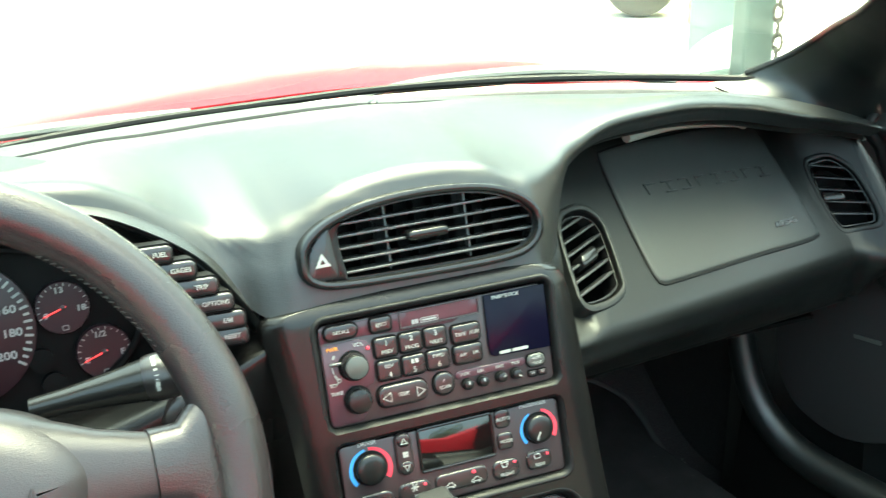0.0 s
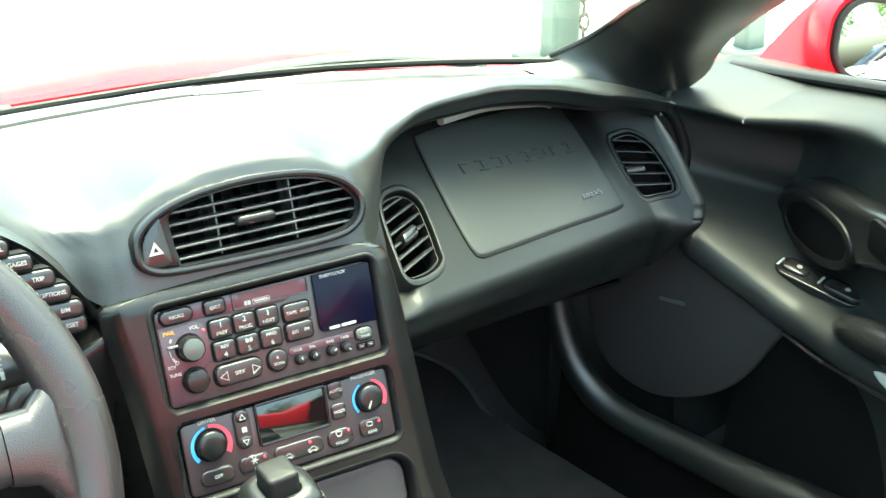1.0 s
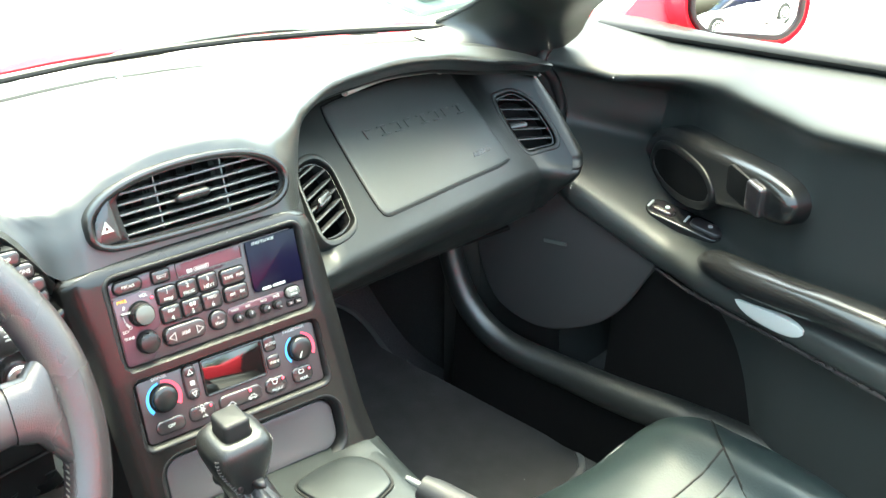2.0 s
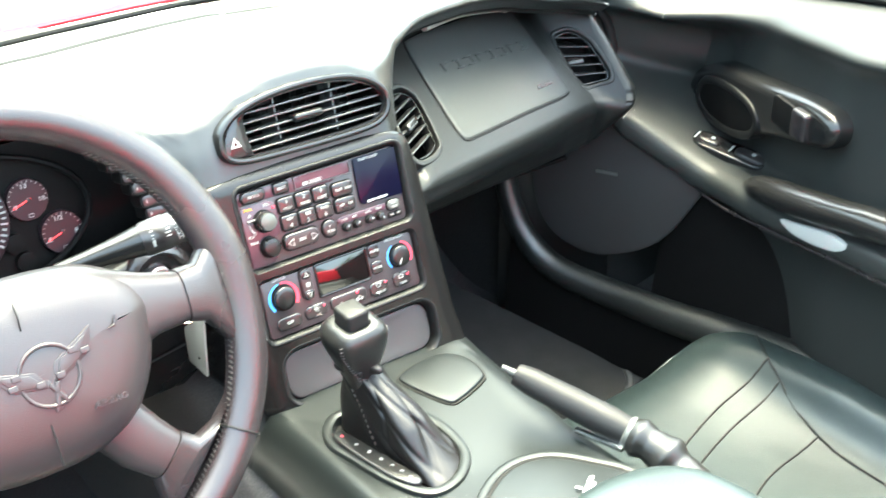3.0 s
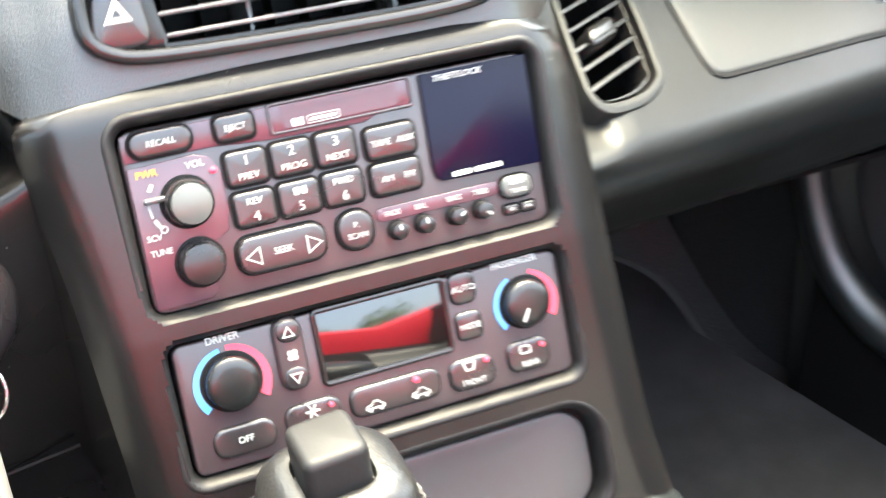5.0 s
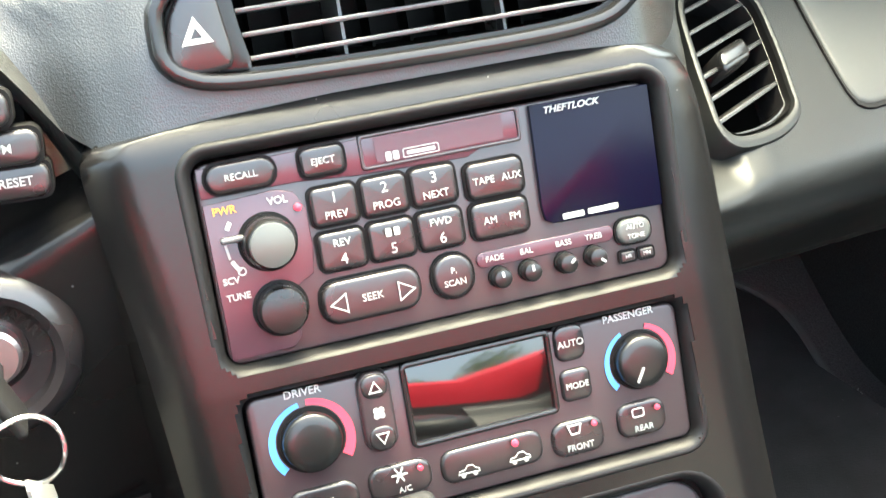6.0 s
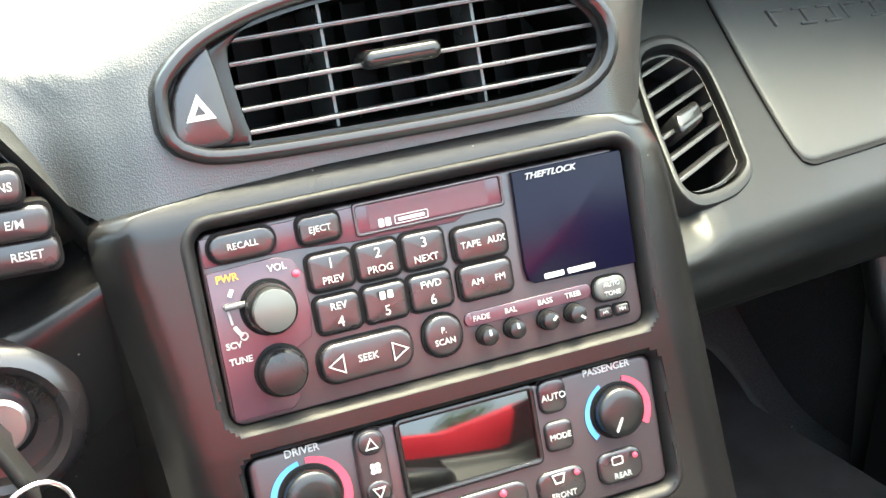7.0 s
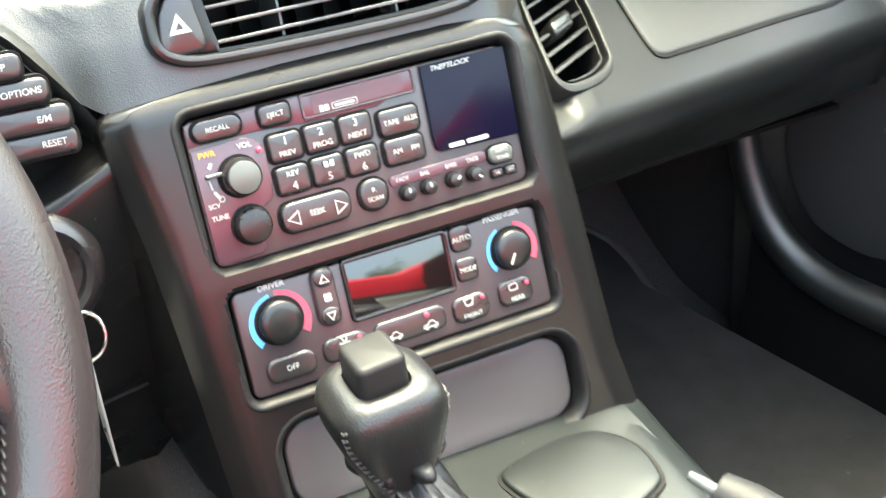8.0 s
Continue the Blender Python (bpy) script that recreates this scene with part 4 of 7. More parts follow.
key(0.0710, 0.0456, 0.0135, 0.0092, 0.004, lines=[(0, 0.0018, "AUTO", 0.0029), (0, -0.0018, "TONE", 0.0029)], material=KNOB_LIGHT)
key(0.0675, 0.0363, 0.0056, 0.0036, 0.0008, "HR", 0.0022, lift=0.002, dome=0.0)
key(0.0750, 0.0362, 0.0056, 0.0036, 0.0008, "MN", 0.0022, lift=0.002, dome=0.0)

# ---------- climate control ----------
clim = thing("climate_control", fat(0, -0.012), "black climate control panel with two temperature dials", "climate panel")
part("faceplate", slab(rrect(0.166, 0.0535, 0.004, cx=0.0005, cy=-0.0115), -0.02, 0.0015, 0.0012, m=FM), FACE_DARK, clim)


def arc_strip(u, v, r0, r1, a0, a1, material, parent):
    n = 18
    bm = bmesh.new()
    rows = []
    for k in range(n + 1):
        a = radians(a0 + (a1 - a0) * k / n)
        w = r0 + (r1 - r0) * (0.55 + 0.45 * k / n)
        rows.append([bm.verts.new((r * math.cos(a), r * math.sin(a), h)) for r, h in ((r0, 0), (w, 0), (w, 0.0004), (r0, 0.0004))])
    for a, b in zip(rows, rows[1:]):
        for i in range(4):
            bm.faces.new((a[i], a[(i + 1) % 4], b[(i + 1) % 4], b[i]))
    bm.faces.new(rows[0])
    bm.faces.new(rows[-1])
    bm.transform(fm(u, v, 0.0016))
    part("temperature_arc", bm, material, parent, flat=True)


turn_knob(-0.0620, -0.0035, 0.0108, 0.0075, clim, name="temperature_dial")
turn_knob(0.0658, -0.0037, 0.0102, 0.0075, clim, name="temperature_dial", pointer=240)
arc_strip(-0.0620, -0.0035, 0.0128, 0.0158, 100, 222, BLUEINK, clim)
arc_strip(-0.0620, -0.0035, 0.0128, 0.0165, 88, -35, REDINK, clim)
arc_strip(0.0658, -0.0037, 0.0122, 0.0145, 118, 222, BLUEINK, clim)
arc_strip(0.0658, -0.0037, 0.0122, 0.0155, 72, -35, REDINK, clim)
words("DRIVER", 0.0041, fm(-0.0622, 0.0142, 0.0017), parent=clim, material=INK, bold=0.00006)
words("PASSENGER", 0.0040, fm(0.0638, 0.0142, 0.0017), parent=clim, material=INK, bold=0.00006)
fan = key(-0.0370, 0.0014, 0.0122, 0.0300, 0.0055, parent=clim, lift=0.005, name="fan_rocker", material=FACE_DARK)
part("rocker_pad", slab(rrect(0.0098, 0.009, 0.004), 0, 0.0058, 0.001, m=fm(-0.0370, 0.0110)), KEY, fan)
part("rocker_pad", slab(rrect(0.0098, 0.009, 0.004), 0, 0.0058, 0.001, m=fm(-0.0370, -0.0082)), KEY, fan)
tri_ring(0.0030, 0.3, fm(-0.0370, 0.0104, 0.0060), fan, INK, turn=90)
tri_ring(0.0030, 0.3, fm(-0.0370, -0.0076, 0.0060), fan, INK, turn=270)
for a in range(4):
    part("fan_blade_mark", lathe([(0.0011, 0), (0.0011, 0.0003), (0.0006, 0.0003)], fm(-0.0370 + 0.0014 * math.cos(radians(45 + 90 * a)), 0.0014 + 0.0014 * math.sin(radians(45 + 90 * a)), 0.0060), 12), INK, fan)
o = rrect(0.0580, 0.0325, 0.0028, 5, cx=0.0026, cy=0.0)
part("display_frame", frame_ring(o, inset(o, 0.0022), -0.002, 0.0034, 0.0009, m=FM), SATIN, clim)
part("display", slab(inset(o, 0.0018), -0.001, 0.0020, 0.0002, m=FM), CLEAR_LCD, clim, "glossy black display that mirrors the surroundings")
key(0.0390, 0.0092, 0.0122, 0.0140, 0.004, "AUTO", 0.0042, parent=clim)
key(0.0393, -0.0071, 0.0122, 0.0125, 0.003, "MODE", 0.0036, parent=clim)
key(-0.0614, -0.0272, 0.0260, 0.0125, 0.0055, "OFF", 0.0042, parent=clim)
ac = key(-0.0328, -0.0260, 0.0240, 0.0125, 0.005, parent=clim, lines=[(0.001, -0.0036, "A/C", 0.0034)])
for a in range(3):
    bar(0.0060, 0.0007, fm(-0.0335, -0.0232, 0.0052) @ Matrix.Rotation(radians(60 * a), 4, "Z"), ac, INK, "snow_mark")
car = key(0.0027, -0.0264, 0.0400, 0.0130, 0.005, parent=clim, name="recirculation_rocker")


def car_mark(u, v, parent):
    prof = [(-0.0042, -0.001), (-0.0036, 0.0006), (-0.0016, 0.0009), (-0.0004, 0.0023), (0.0018, 0.0023), (0.0030, 0.0008), (0.0042, 0.0004), (0.0043, -0.001)]
    part("car_mark", frame_ring(prof, inset(prof, 0.0005), 0, 0.0003, 0.0001, m=fm(u, v, 0.0052)), INK, parent, flat=True)
    for k in (-0.0022, 0.0024):
        part("wheel_mark", lathe([(0.0009, 0), (0.0009, 0.0003), (0.0004, 0.0003)], fm(u + k, v - 0.0012, 0.0052), 10), INK, parent)


car_mark(-0.0078, -0.0284, car)
car_mark(0.0122, -0.0284, car)
part("indicator", lathe([(0.0014, 0), (0.0014, 0.0008), (0.0004, 0.0012)], fm(0.0112, -0.0224, 0.0048), 12), REDINK, car)
front = key(0.0370, -0.0272, 0.0210, 0.0138, 0.005, parent=clim, lines=[(0, -0.0035, "FRONT", 0.0037)])
part("screen_mark", frame_ring([(-0.003, 0.0025), (0.003, 0.0025), (0.0018, -0.0015), (-0.0018, -0.0015)][::-1], [(-0.0022, 0.0019), (0.0022, 0.0019), (0.0013, -0.0009), (-0.0013, -0.0009)][::-1], 0, 0.0003, 0.00005, m=fm(0.0350, -0.0236, 0.0052)), INK, front, flat=True)
rear = key(0.0633, -0.0262, 0.0200, 0.0138, 0.005, parent=clim, lines=[(0, -0.0035, "REAR", 0.0037)])
o = rrect(0.0052, 0.0038, 0.001, 2)
part("screen_mark", frame_ring(o, inset(o, 0.0006), 0, 0.0003, 0.0001, m=fm(0.0610, -0.0228, 0.0052)), INK, rear, flat=True)
for u, p in ((0.0430, front), (0.0690, rear), (-0.0255, ac)):
    part("indicator", lathe([(0.0011, 0), (0.0011, 0.0008), (0.0003, 0.0011)], fm(u, -0.0225, 0.0048), 12), REDINK, p)

# ---------- gear shifter ----------
shift = thing("gear_shifter", (-0.03, -0.125, 0.62), "leather gear shifter with stitched knob, boot and selector plate", "shifter")
DECK = 0.6225
ring_out = inset(boot_line, -0.004)
part("boot_ring", frame_ring(ring_out, inset(ring_out, 0.010), -0.006, 0.0035, 0.003, m=Matrix.Translation((0, 0, DECK))), DECK_PLASTIC, shift, "glossy raised ring round the boot")


BOOT_TOP = Vector((-0.047, -0.0945, 0.690))
boot_base = closed_curve([(-0.056, -0.076), (-0.034, -0.072), (-0.012, -0.083), (0.002, -0.105), (0.009, -0.135), (0.007, -0.165), (-0.003, -0.187), (-0.022, -0.199), (-0.042, -0.194), (-0.046, -0.163), (-0.052, -0.118)], 132)


def boot_point(i, s, out=0.0):
    """The draped leather: slack and bulging to the rear, drawn tight in front, gathered at the neck."""
    n = len(boot_base)
    x, y = boot_base[i % n]
    a = 2 * math.pi * i / n
    d = Vector((x + 0.022, y + 0.134, 0)).normalized()
    back = max(0.0, 0.55 * d.x - 0.83 * d.y)
    q = min(1.0, s)
    g = q ** (0.62 + 0.55 * back)
    gather = float(np.clip((s - 0.62) / 0.38, 0, 1)) ** 1.5
    r = 0.0145 + 0.0035 * gather * math.sin(6 * a + 0.7) + (0.006 * math.sin(math.pi * min(1.0, (s - 1) / 0.2)) * (1 + 0.6 * math.sin(4 * a + 1.0)) if s > 1 else 0.0)
    slack = math.sin(math.pi * q ** 0.8)
    fold = (0.0030 * math.sin(3 * a + 3.0 * q + 0.4) - 0.0085 * back * (1 - abs(math.sin(3.1 * a + 3.4 * q + 0.5))) ** 3 - 0.0060 * back * (1 - abs(math.sin(4.3 * a - 4.6 * q))) ** 3 - 0.0040 * (1 - abs(math.sin(4.5 * a - 5 * q))) ** 2 * gather) * slack
    px = x * (1 - g) + (BOOT_TOP.x + d.x * r) * g + d.x * (fold + out)
    py = y * (1 - g) + (BOOT_TOP.y + d.y * r) * g + d.y * (fold + out)
    pz = DECK - 0.004 + (BOOT_TOP.z - DECK + 0.004) * s ** 0.9 + 0.0035 * slack * math.sin(2 * a + 1.1) - 0.006 * back * math.sin(math.pi * min(1, q * 2.2)) * (q < 0.46)
    return (px, py, pz)


def boot_mesh():
    return rings([[boot_point(i, s) for i in range(len(boot_base))] for s in list(np.linspace(0, 1, 44)) + [1.04, 1.08, 1.12, 1.16]], cap_first=False)


part("ring_floor", slab(inset(boot_line, 0.002), -0.012, -0.006, m=Matrix.Translation((0, 0, DECK))), SATIN, shift)
part("boot", boot_mesh(), BOOT_LEATHER, shift, "soft crumpled leather boot", sharp=70)
for k in range(11):
    q = 0.10 + 0.065 * k
    part("boot_stitch", tube([boot_point(108, q, 0.0006), boot_point(108, q + 0.035, 0.0006)], 0.0006, 6), THREAD, shift)
part("collar", tube([(-0.0465, -0.094, 0.683), (-0.0475, -0.0945, 0.690), (-0.048, -0.0945, 0.697)], [0.0145, 0.0165, 0.0145], 18), LEATHER, shift)
KNOB_AX = axes((-0.0455, -0.0935, 0.6565), (1, 0.0, 0.08), (0.0, 1, 0.05))


KNOB_RINGS = ((0.0, 0.010, 0.011, 0, 0.9), (0.010, 0.0105, 0.012, 0, 0.85), (0.022, 0.0125, 0.014, 0.000, 0.75), (0.036, 0.0165, 0.0175, 0.001, 0.66), (0.050, 0.0215, 0.0212, 0.002, 0.6), (0.062, 0.0250, 0.0240, 0.003, 0.57), (0.070, 0.0256, 0.0248, 0.003, 0.56), (0.076, 0.0240, 0.0236, 0.003, 0.56), (0.0803, 0.0200, 0.0205, 0.003, 0.55), (0.0822, 0.0160, 0.0170, 0.003, 0.52), (0.0820, 0.0128, 0.0138, 0.003, 0.5), (0.078, 0.0120, 0.0130, 0.003, 0.5))


def knob_point(h, t, out=0.0):
    """A place on the knob's skin at a height and an angle."""
    hs = [r[0] for r in KNOB_RINGS[:8]]
    a, b, dy, e = [float(np.interp(h, hs, [r[k] for r in KNOB_RINGS[:8]])) for k in (1, 2, 3, 4)]
    return KNOB_AX @ Vector(((a + out) * math.copysign(abs(math.cos(t)) ** e, math.cos(t)), dy + (b + out) * math.copysign(abs(math.sin(t)) ** e, math.sin(t)), h))


def shift_knob():
    loops, n = [], 64
    for h, a, b, dy, e in KNOB_RINGS:
        loops.append([(a * math.copysign(abs(math.cos(t)) ** e, math.cos(t)), dy + b * math.copysign(abs(math.sin(t)) ** e, math.sin(t)), h) for t in [2 * math.pi * k / n for k in range(n)]])
    return rings(loops, m=KNOB_AX)


kn = part("knob", shift_knob(), LEATHER, shift, "stitched leather knob", sharp=70)
part("release_button", slab(rrect(0.0225, 0.0245, 0.004, 4), 0.07, 0.0955, 0.003, m=KNOB_AX @ Matrix.Translation((0.0, 0.004, 0))), RUBBER, kn, "block-shaped release button")
for top_a, low_a in ((-152, -92), (-22, -60)):
    seam = []
    for k in range(20):
        s = k / 19
        h = 0.013 + 0.060 * s
        th = radians(top_a + (low_a - top_a) * (1 - s) ** 1.35)
        seam.append((h, th))
        w = 0.0024 / (0.010 + 0.016 * s)
        if top_a < -90 or k > 8:
            part("stitch", tube([knob_point(h - 0.0006, th - w, -0.0002), knob_point(h, th, 0.0007), knob_point(h + 0.0006, th + w, -0.0002)], 0.00065, 6), THREAD, kn)
    part("seam", tube([knob_point(h, th, -0.0004) for h, th in seam], 0.0007, 6), DARK, kn)
gate_line = closed_curve([(-0.0775, -0.095), (-0.071, -0.0885), (-0.064, -0.097), (-0.057, -0.132), (-0.050, -0.171), (-0.0485, -0.186), (-0.053, -0.192), (-0.059, -0.189), (-0.068, -0.171), (-0.075, -0.133), (-0.0785, -0.105)], 48)
gate = part("selector_plate", slab(gate_line, -0.004, 0.0065, 0.0025, m=Matrix.Translation((0, 0, DECK))), SATIN, shift, "black selector plate with gear letters")
for body, f, mt in (("P", 0.0, REDINK), ("R", 0.2, DIM_INK), ("N", 0.38, DIM_INK), ("D", 0.55, DIM_INK), ("3", 0.70, DIM_INK), ("2", 0.83, DIM_INK), ("1", 0.95, DIM_INK)):
    p = Vector((-0.0708, -0.1005, DECK + 0.0067)).lerp(Vector((-0.0545, -0.1850, DECK + 0.0067)), f)
    words(body, 0.0046, axes(p, (0.75, 0.66, 0), (-0.66, 0.75, 0)), parent=gate, material=mt, bold=0.00005)

# ---------- hand brake ----------
brake = thing("hand_brake", (0.115, -0.26, 0.62), "leather hand brake lever with a pale push button", "brake lever")
b0, b1 = Vector((0.074, -0.153, 0.667)), Vector((0.124, -0.257, 0.638))
line = [tuple(b0.lerp(b1, s)) for s in np.linspace(0.06, 1, 16)]
part("grip", tube(line, [0.010, 0.0125, 0.0130, 0.0135, 0.0140, 0.0140, 0.0145, 0.0140, 0.013], 18), RUBBER, brake, "black leather grip", sharp=70)
part("button", tube([tuple(b0.lerp(b1, s)) for s in (-0.06, 0.0, 0.05, 0.09)], [0.0024, 0.0030, 0.0032, 0.005], 14), KNOB_LIGHT, brake, "pale grey button")
part("boot", tube(open_curve([tuple(b1), (0.132, -0.280, 0.632), (0.137, -0.302, 0.622), (0.138, -0.33, 0.6)], 40), [0.0135, 0.0185, 0.0150, 0.0165, 0.0205, 0.0160, 0.0190, 0.0225, 0.0185, 0.0215], 18), LEATHER, brake, "gathered leather boot", sharp=70)
part("bracket", tube([(0.100, -0.215, 0.627), (0.112, -0.262, 0.629)], 0.0032, 8), CHROME, brake, "bare metal bracket under the grip")
part("collar", tube([tuple(b0.lerp(b1, f)) for f in (0.97, 0.985, 1.01, 1.02)], [0.0135, 0.0152, 0.0152, 0.0135], 18), KNOB_LIGHT, brake, "pale ring at the end of the grip")

# ---------- armrest and rear deck plate ----------
plate_line = closed_curve([(-0.052, -0.285), (-0.040, -0.262), (-0.023, -0.244), (0.006, -0.229), (0.032, -0.227), (0.055, -0.237), (0.075, -0.262), (0.092, -0.292), (0.097, -0.34), (0.09, -0.42), (-0.055, -0.42), (-0.060, -0.33)], 64)
plate = thing("console_plate", (0.02, -0.3, 0.63), "smooth dark console plate with a power outlet and switch marks", "console plate")
part("gap", slab(inset(plate_line, -0.0025), -0.004, 0.0012, m=Matrix.Translation((0, 0, 0.6300))), DARK, plate)
part("lip", frame_ring(inset(plate_line, -0.010), inset(plate_line, -0.0015), -0.006, 0.0024, 0.0023, m=Matrix.Translation((0, 0, 0.6300))), DECK_PLASTIC, plate, "raised rounded lip")
part("panel", slab(plate_line, -0.003, 0.003, 0.002, m=Matrix.Translation((0, 0, 0.6285))), DECK_PLASTIC, plate)
outlet = part("power_outlet", frame_ring(ellipse(0.0125, 0.0125), ellipse(0.0105, 0.0105), 0.0, 0.0034, 0.0008, m=Matrix.Translation((-0.0135, -0.275, 0.6310))), DARK, plate, "round outlet lid with a key mark")
part("outlet_lid", lathe([(0.0103, 0), (0.0103, 0.003), (0.004, 0.0036)], pose(-0.0135, -0.275, 0.6310)), DECK_PLASTIC, outlet)
o = ellipse(0.0032, 0.0024, 16)
part("key_mark", frame_ring(o, inset(o, 0.0008), 0, 0.0003, 0.0001, m=Matrix.Translation((-0.012, -0.274, 0.6347))), INK, outlet, flat=True)
for k in range(3):
    bar(0.0125 if k else 0.009, 0.0009, pose(-0.0215 + 0.0022 * k, -0.2550 - 0.0024 * k, 0.6336, 0, 0, 25), plate, INK, "print_bar")
part("fuel_pump_mark", merged(slab(rrect(0.007, 0.016, 0.0015), 0, 0.0003, m=pose(0.050, -0.286, 0.6336, 0, 0, -62)), slab(rrect(0.004, 0.009, 0.001), 0, 0.0003, m=pose(0.058, -0.279, 0.6336, 0, 0, -62)), slab(rrect(0.003, 0.006, 0.001), 0, 0.0003, m=pose(0.043, -0.281, 0.6336, 0, 0, 28))), INK, plate, flat=True)
arm = thing("armrest", (0.02, -0.55, 0.6), "padded leather armrest lid on the console", "armrest")


def armrest_mesh():
    loops = []
    base = closed_curve([(-0.085, -0.40), (-0.072, -0.355), (-0.03, -0.330), (0.02, -0.322), (0.075, -0.338), (0.105, -0.385), (0.112, -0.5), (0.11, -0.8), (0.0, -0.82), (-0.09, -0.8), (-0.092, -0.5)], 72)
    for z, d in ((0.62, 0.004), (0.650, 0.0), (0.672, 0.002), (0.684, 0.008), (0.690, 0.018), (0.693, 0.030)):
        loops.append([(x, y, z) for x, y in inset(base, d)])
    for z, f in ((0.6945, 0.75), (0.6955, 0.5), (0.696, 0.2)):
        loops.append([(0.012 + (x - 0.012) * f, -0.56 + (y + 0.56) * f, z) for x, y, _ in loops[5]])
    return rings(loops)


part("lid", armrest_mesh(), SEAT, arm, "soft grained leather lid", sharp=70)
part("latch", slab(closed_curve([(-0.030, -0.318), (-0.024, -0.300), (0.000, -0.291), (0.024, -0.297), (0.032, -0.318), (0.02, -0.345), (-0.02, -0.345)], 40), 0.632, 0.646, 0.005, dome=0.002), DECK_PLASTIC, arm, "scooped release latch")

# ---------- instrument binnacle ----------
HOOD_EDGE = [(-0.60, 0.80), (-0.585, 0.86), (-0.53, 0.902), (-0.44, 0.922), (-0.35, 0.925), (-0.28, 0.921), (-0.222, 0.908), (-0.185, 0.889), (-0.154, 0.865), (-0.133, 0.838), (-0.119, 0.814), (-0.113, 0.796), (-0.118, 0.776), (-0.14, 0.757)]
edge = open_curve(HOOD_EDGE, 70)
bin_ = thing("instrument_binnacle", (-0.35, 0.08, 0.75), "black binnacle hood round the gauges", "binnacle")
g = np.zeros((70, 9, 3))
for i, (x, z) in enumerate(edge):
    cx, cz = -0.35, 0.80
    y0 = 0.068 if x < -0.15 else 0.068 - 0.02 * (x + 0.15) / 0.04
    for j, (f, dy) in enumerate(((1.035, 0.03), (1.03, 0.008), (1.012, 0.0), (0.995, 0.002), (0.98, 0.012), (0.96, 0.035), (0.95, 0.06), (0.94, 0.09), (0.93, 0.13))):
        g[i, j] = (cx + (x - cx) * f, y0 + dy, cz + (z - cz) * f)
part("hood_lip", sheet(g, 0.0025), PAD, bin_, sharp=60)
# gauge panel
GAUGE_M = axes((-0.3065, 0.118, 0.811), (1, 0, 0), (0, 0.26, 1))


def gm(u, v, d=0.0):
    return GAUGE_M @ Matrix.Translation((u, v, d))


clus = thing("instrument_cluster", (-0.30, 0.12, 0.815), "dark gauge cluster with white numerals and red needles", "gauges")
part("back_panel", slab(rrect(0.46, 0.135, 0.05, 8, cx=-0.06, cy=-0.005), -0.012, -0.006, m=GAUGE_M), DARK, clus)


def gauge(u, v, r, marks, ticks, a0, a1, needle, name, size, icon=None):
    d = part(name, lathe([(r, -0.006), (r, 0.0005), (r * 0.985, 0.001), (0.001, 0.001)], gm(u, v)), GAUGE, clus, "round dark gauge face")
    for k in range(ticks):
        a = radians(a0 + (a1 - a0) * k / (ticks - 1))
        long = k % 2 == 0
        bar(r * (0.12 if long else 0.08), r * 0.035, gm(u + r * 0.9 * math.cos(a), v + r * 0.9 * math.sin(a), 0.0012) @ Matrix.Rotation(a, 4, "Z"), d, INK, "tick")
    for f, body in marks:
        a = radians(a0 + (a1 - a0) * f)
        words(body, size, gm(u + r * 0.68 * math.cos(a), v + r * 0.68 * math.sin(a), 0.0012), parent=d, material=INK, bold=size * 0.03, wide=1.2)
    a = radians(needle)
    part("needle", slab([(-r * 0.12, -r * 0.03), (r * 0.8, -r * 0.012), (r * 0.8, r * 0.012), (-r * 0.12, r * 0.03)], 0.002, 0.003, m=gm(u, v) @ Matrix.Rotation(a, 4, "Z")), NEEDLE, d, "red needle")
    part("hub", lathe([(r * 0.1, 0.001), (r * 0.1, 0.004), (r * 0.02, 0.0045)], gm(u, v), 16), KEY, d)
    return d


gauge(0.0005, 0.006, 0.0500, [(0.0, "20"), (0.11, "40"), (0.22, "60"), (0.33, "80"), (0.445, "100"), (0.56, "120"), (0.67, "140"), (0.78, "160"), (0.89, "180"), (1.0, "200")], 41, 215, -35, 205, "speedometer", 0.0075)
gv = gauge(0.0690, 0.0125, 0.0180, [(0.5, "13"), (1.0, "18"), (0.0, "9")], 15, 200, -10, 198, "voltmeter", 0.0056)
gf = gauge(0.0915, -0.0230, 0.0185, [(0.0, "E"), (0.5, "1/2"), (1.0, "F")], 15, 200, -10, 198, "fuel_gauge", 0.0056)
for d, u, v in ((gv, 0.0690, 0.0125), (gf, 0.0915, -0.0230)):
    o = rrect(0.0045, 0.0035, 0.0006, 2)
    part("icon", frame_ring(o, inset(o, 0.0006), 0, 0.0003, 0.0001, m=gm(u, v - 0.014, 0.0012)), INK, d, flat=True)
for u, v in ((0.050, -0.022), (0.056, -0.040)):
    part("warning_lamp", lathe([(0.0085, -0.006), (0.0085, 0.0), (0.002, 0.0006)], gm(u, v), 24), DARK, clus)
gauge(-0.118, 0.006, 0.050, [(k / 7, str(k)) for k in range(8)], 29, 215, -35, 213, "tachometer", 0.0085)
part("cluster_shroud", tube([gm(0.0, 0.0) @ Vector((p[0], p[1], 0.004)) for p in ellipse(0.125, 0.062, 60, cx=-0.005, cy=0.0)], 0.003, 8, closed=True), DARK, clus)
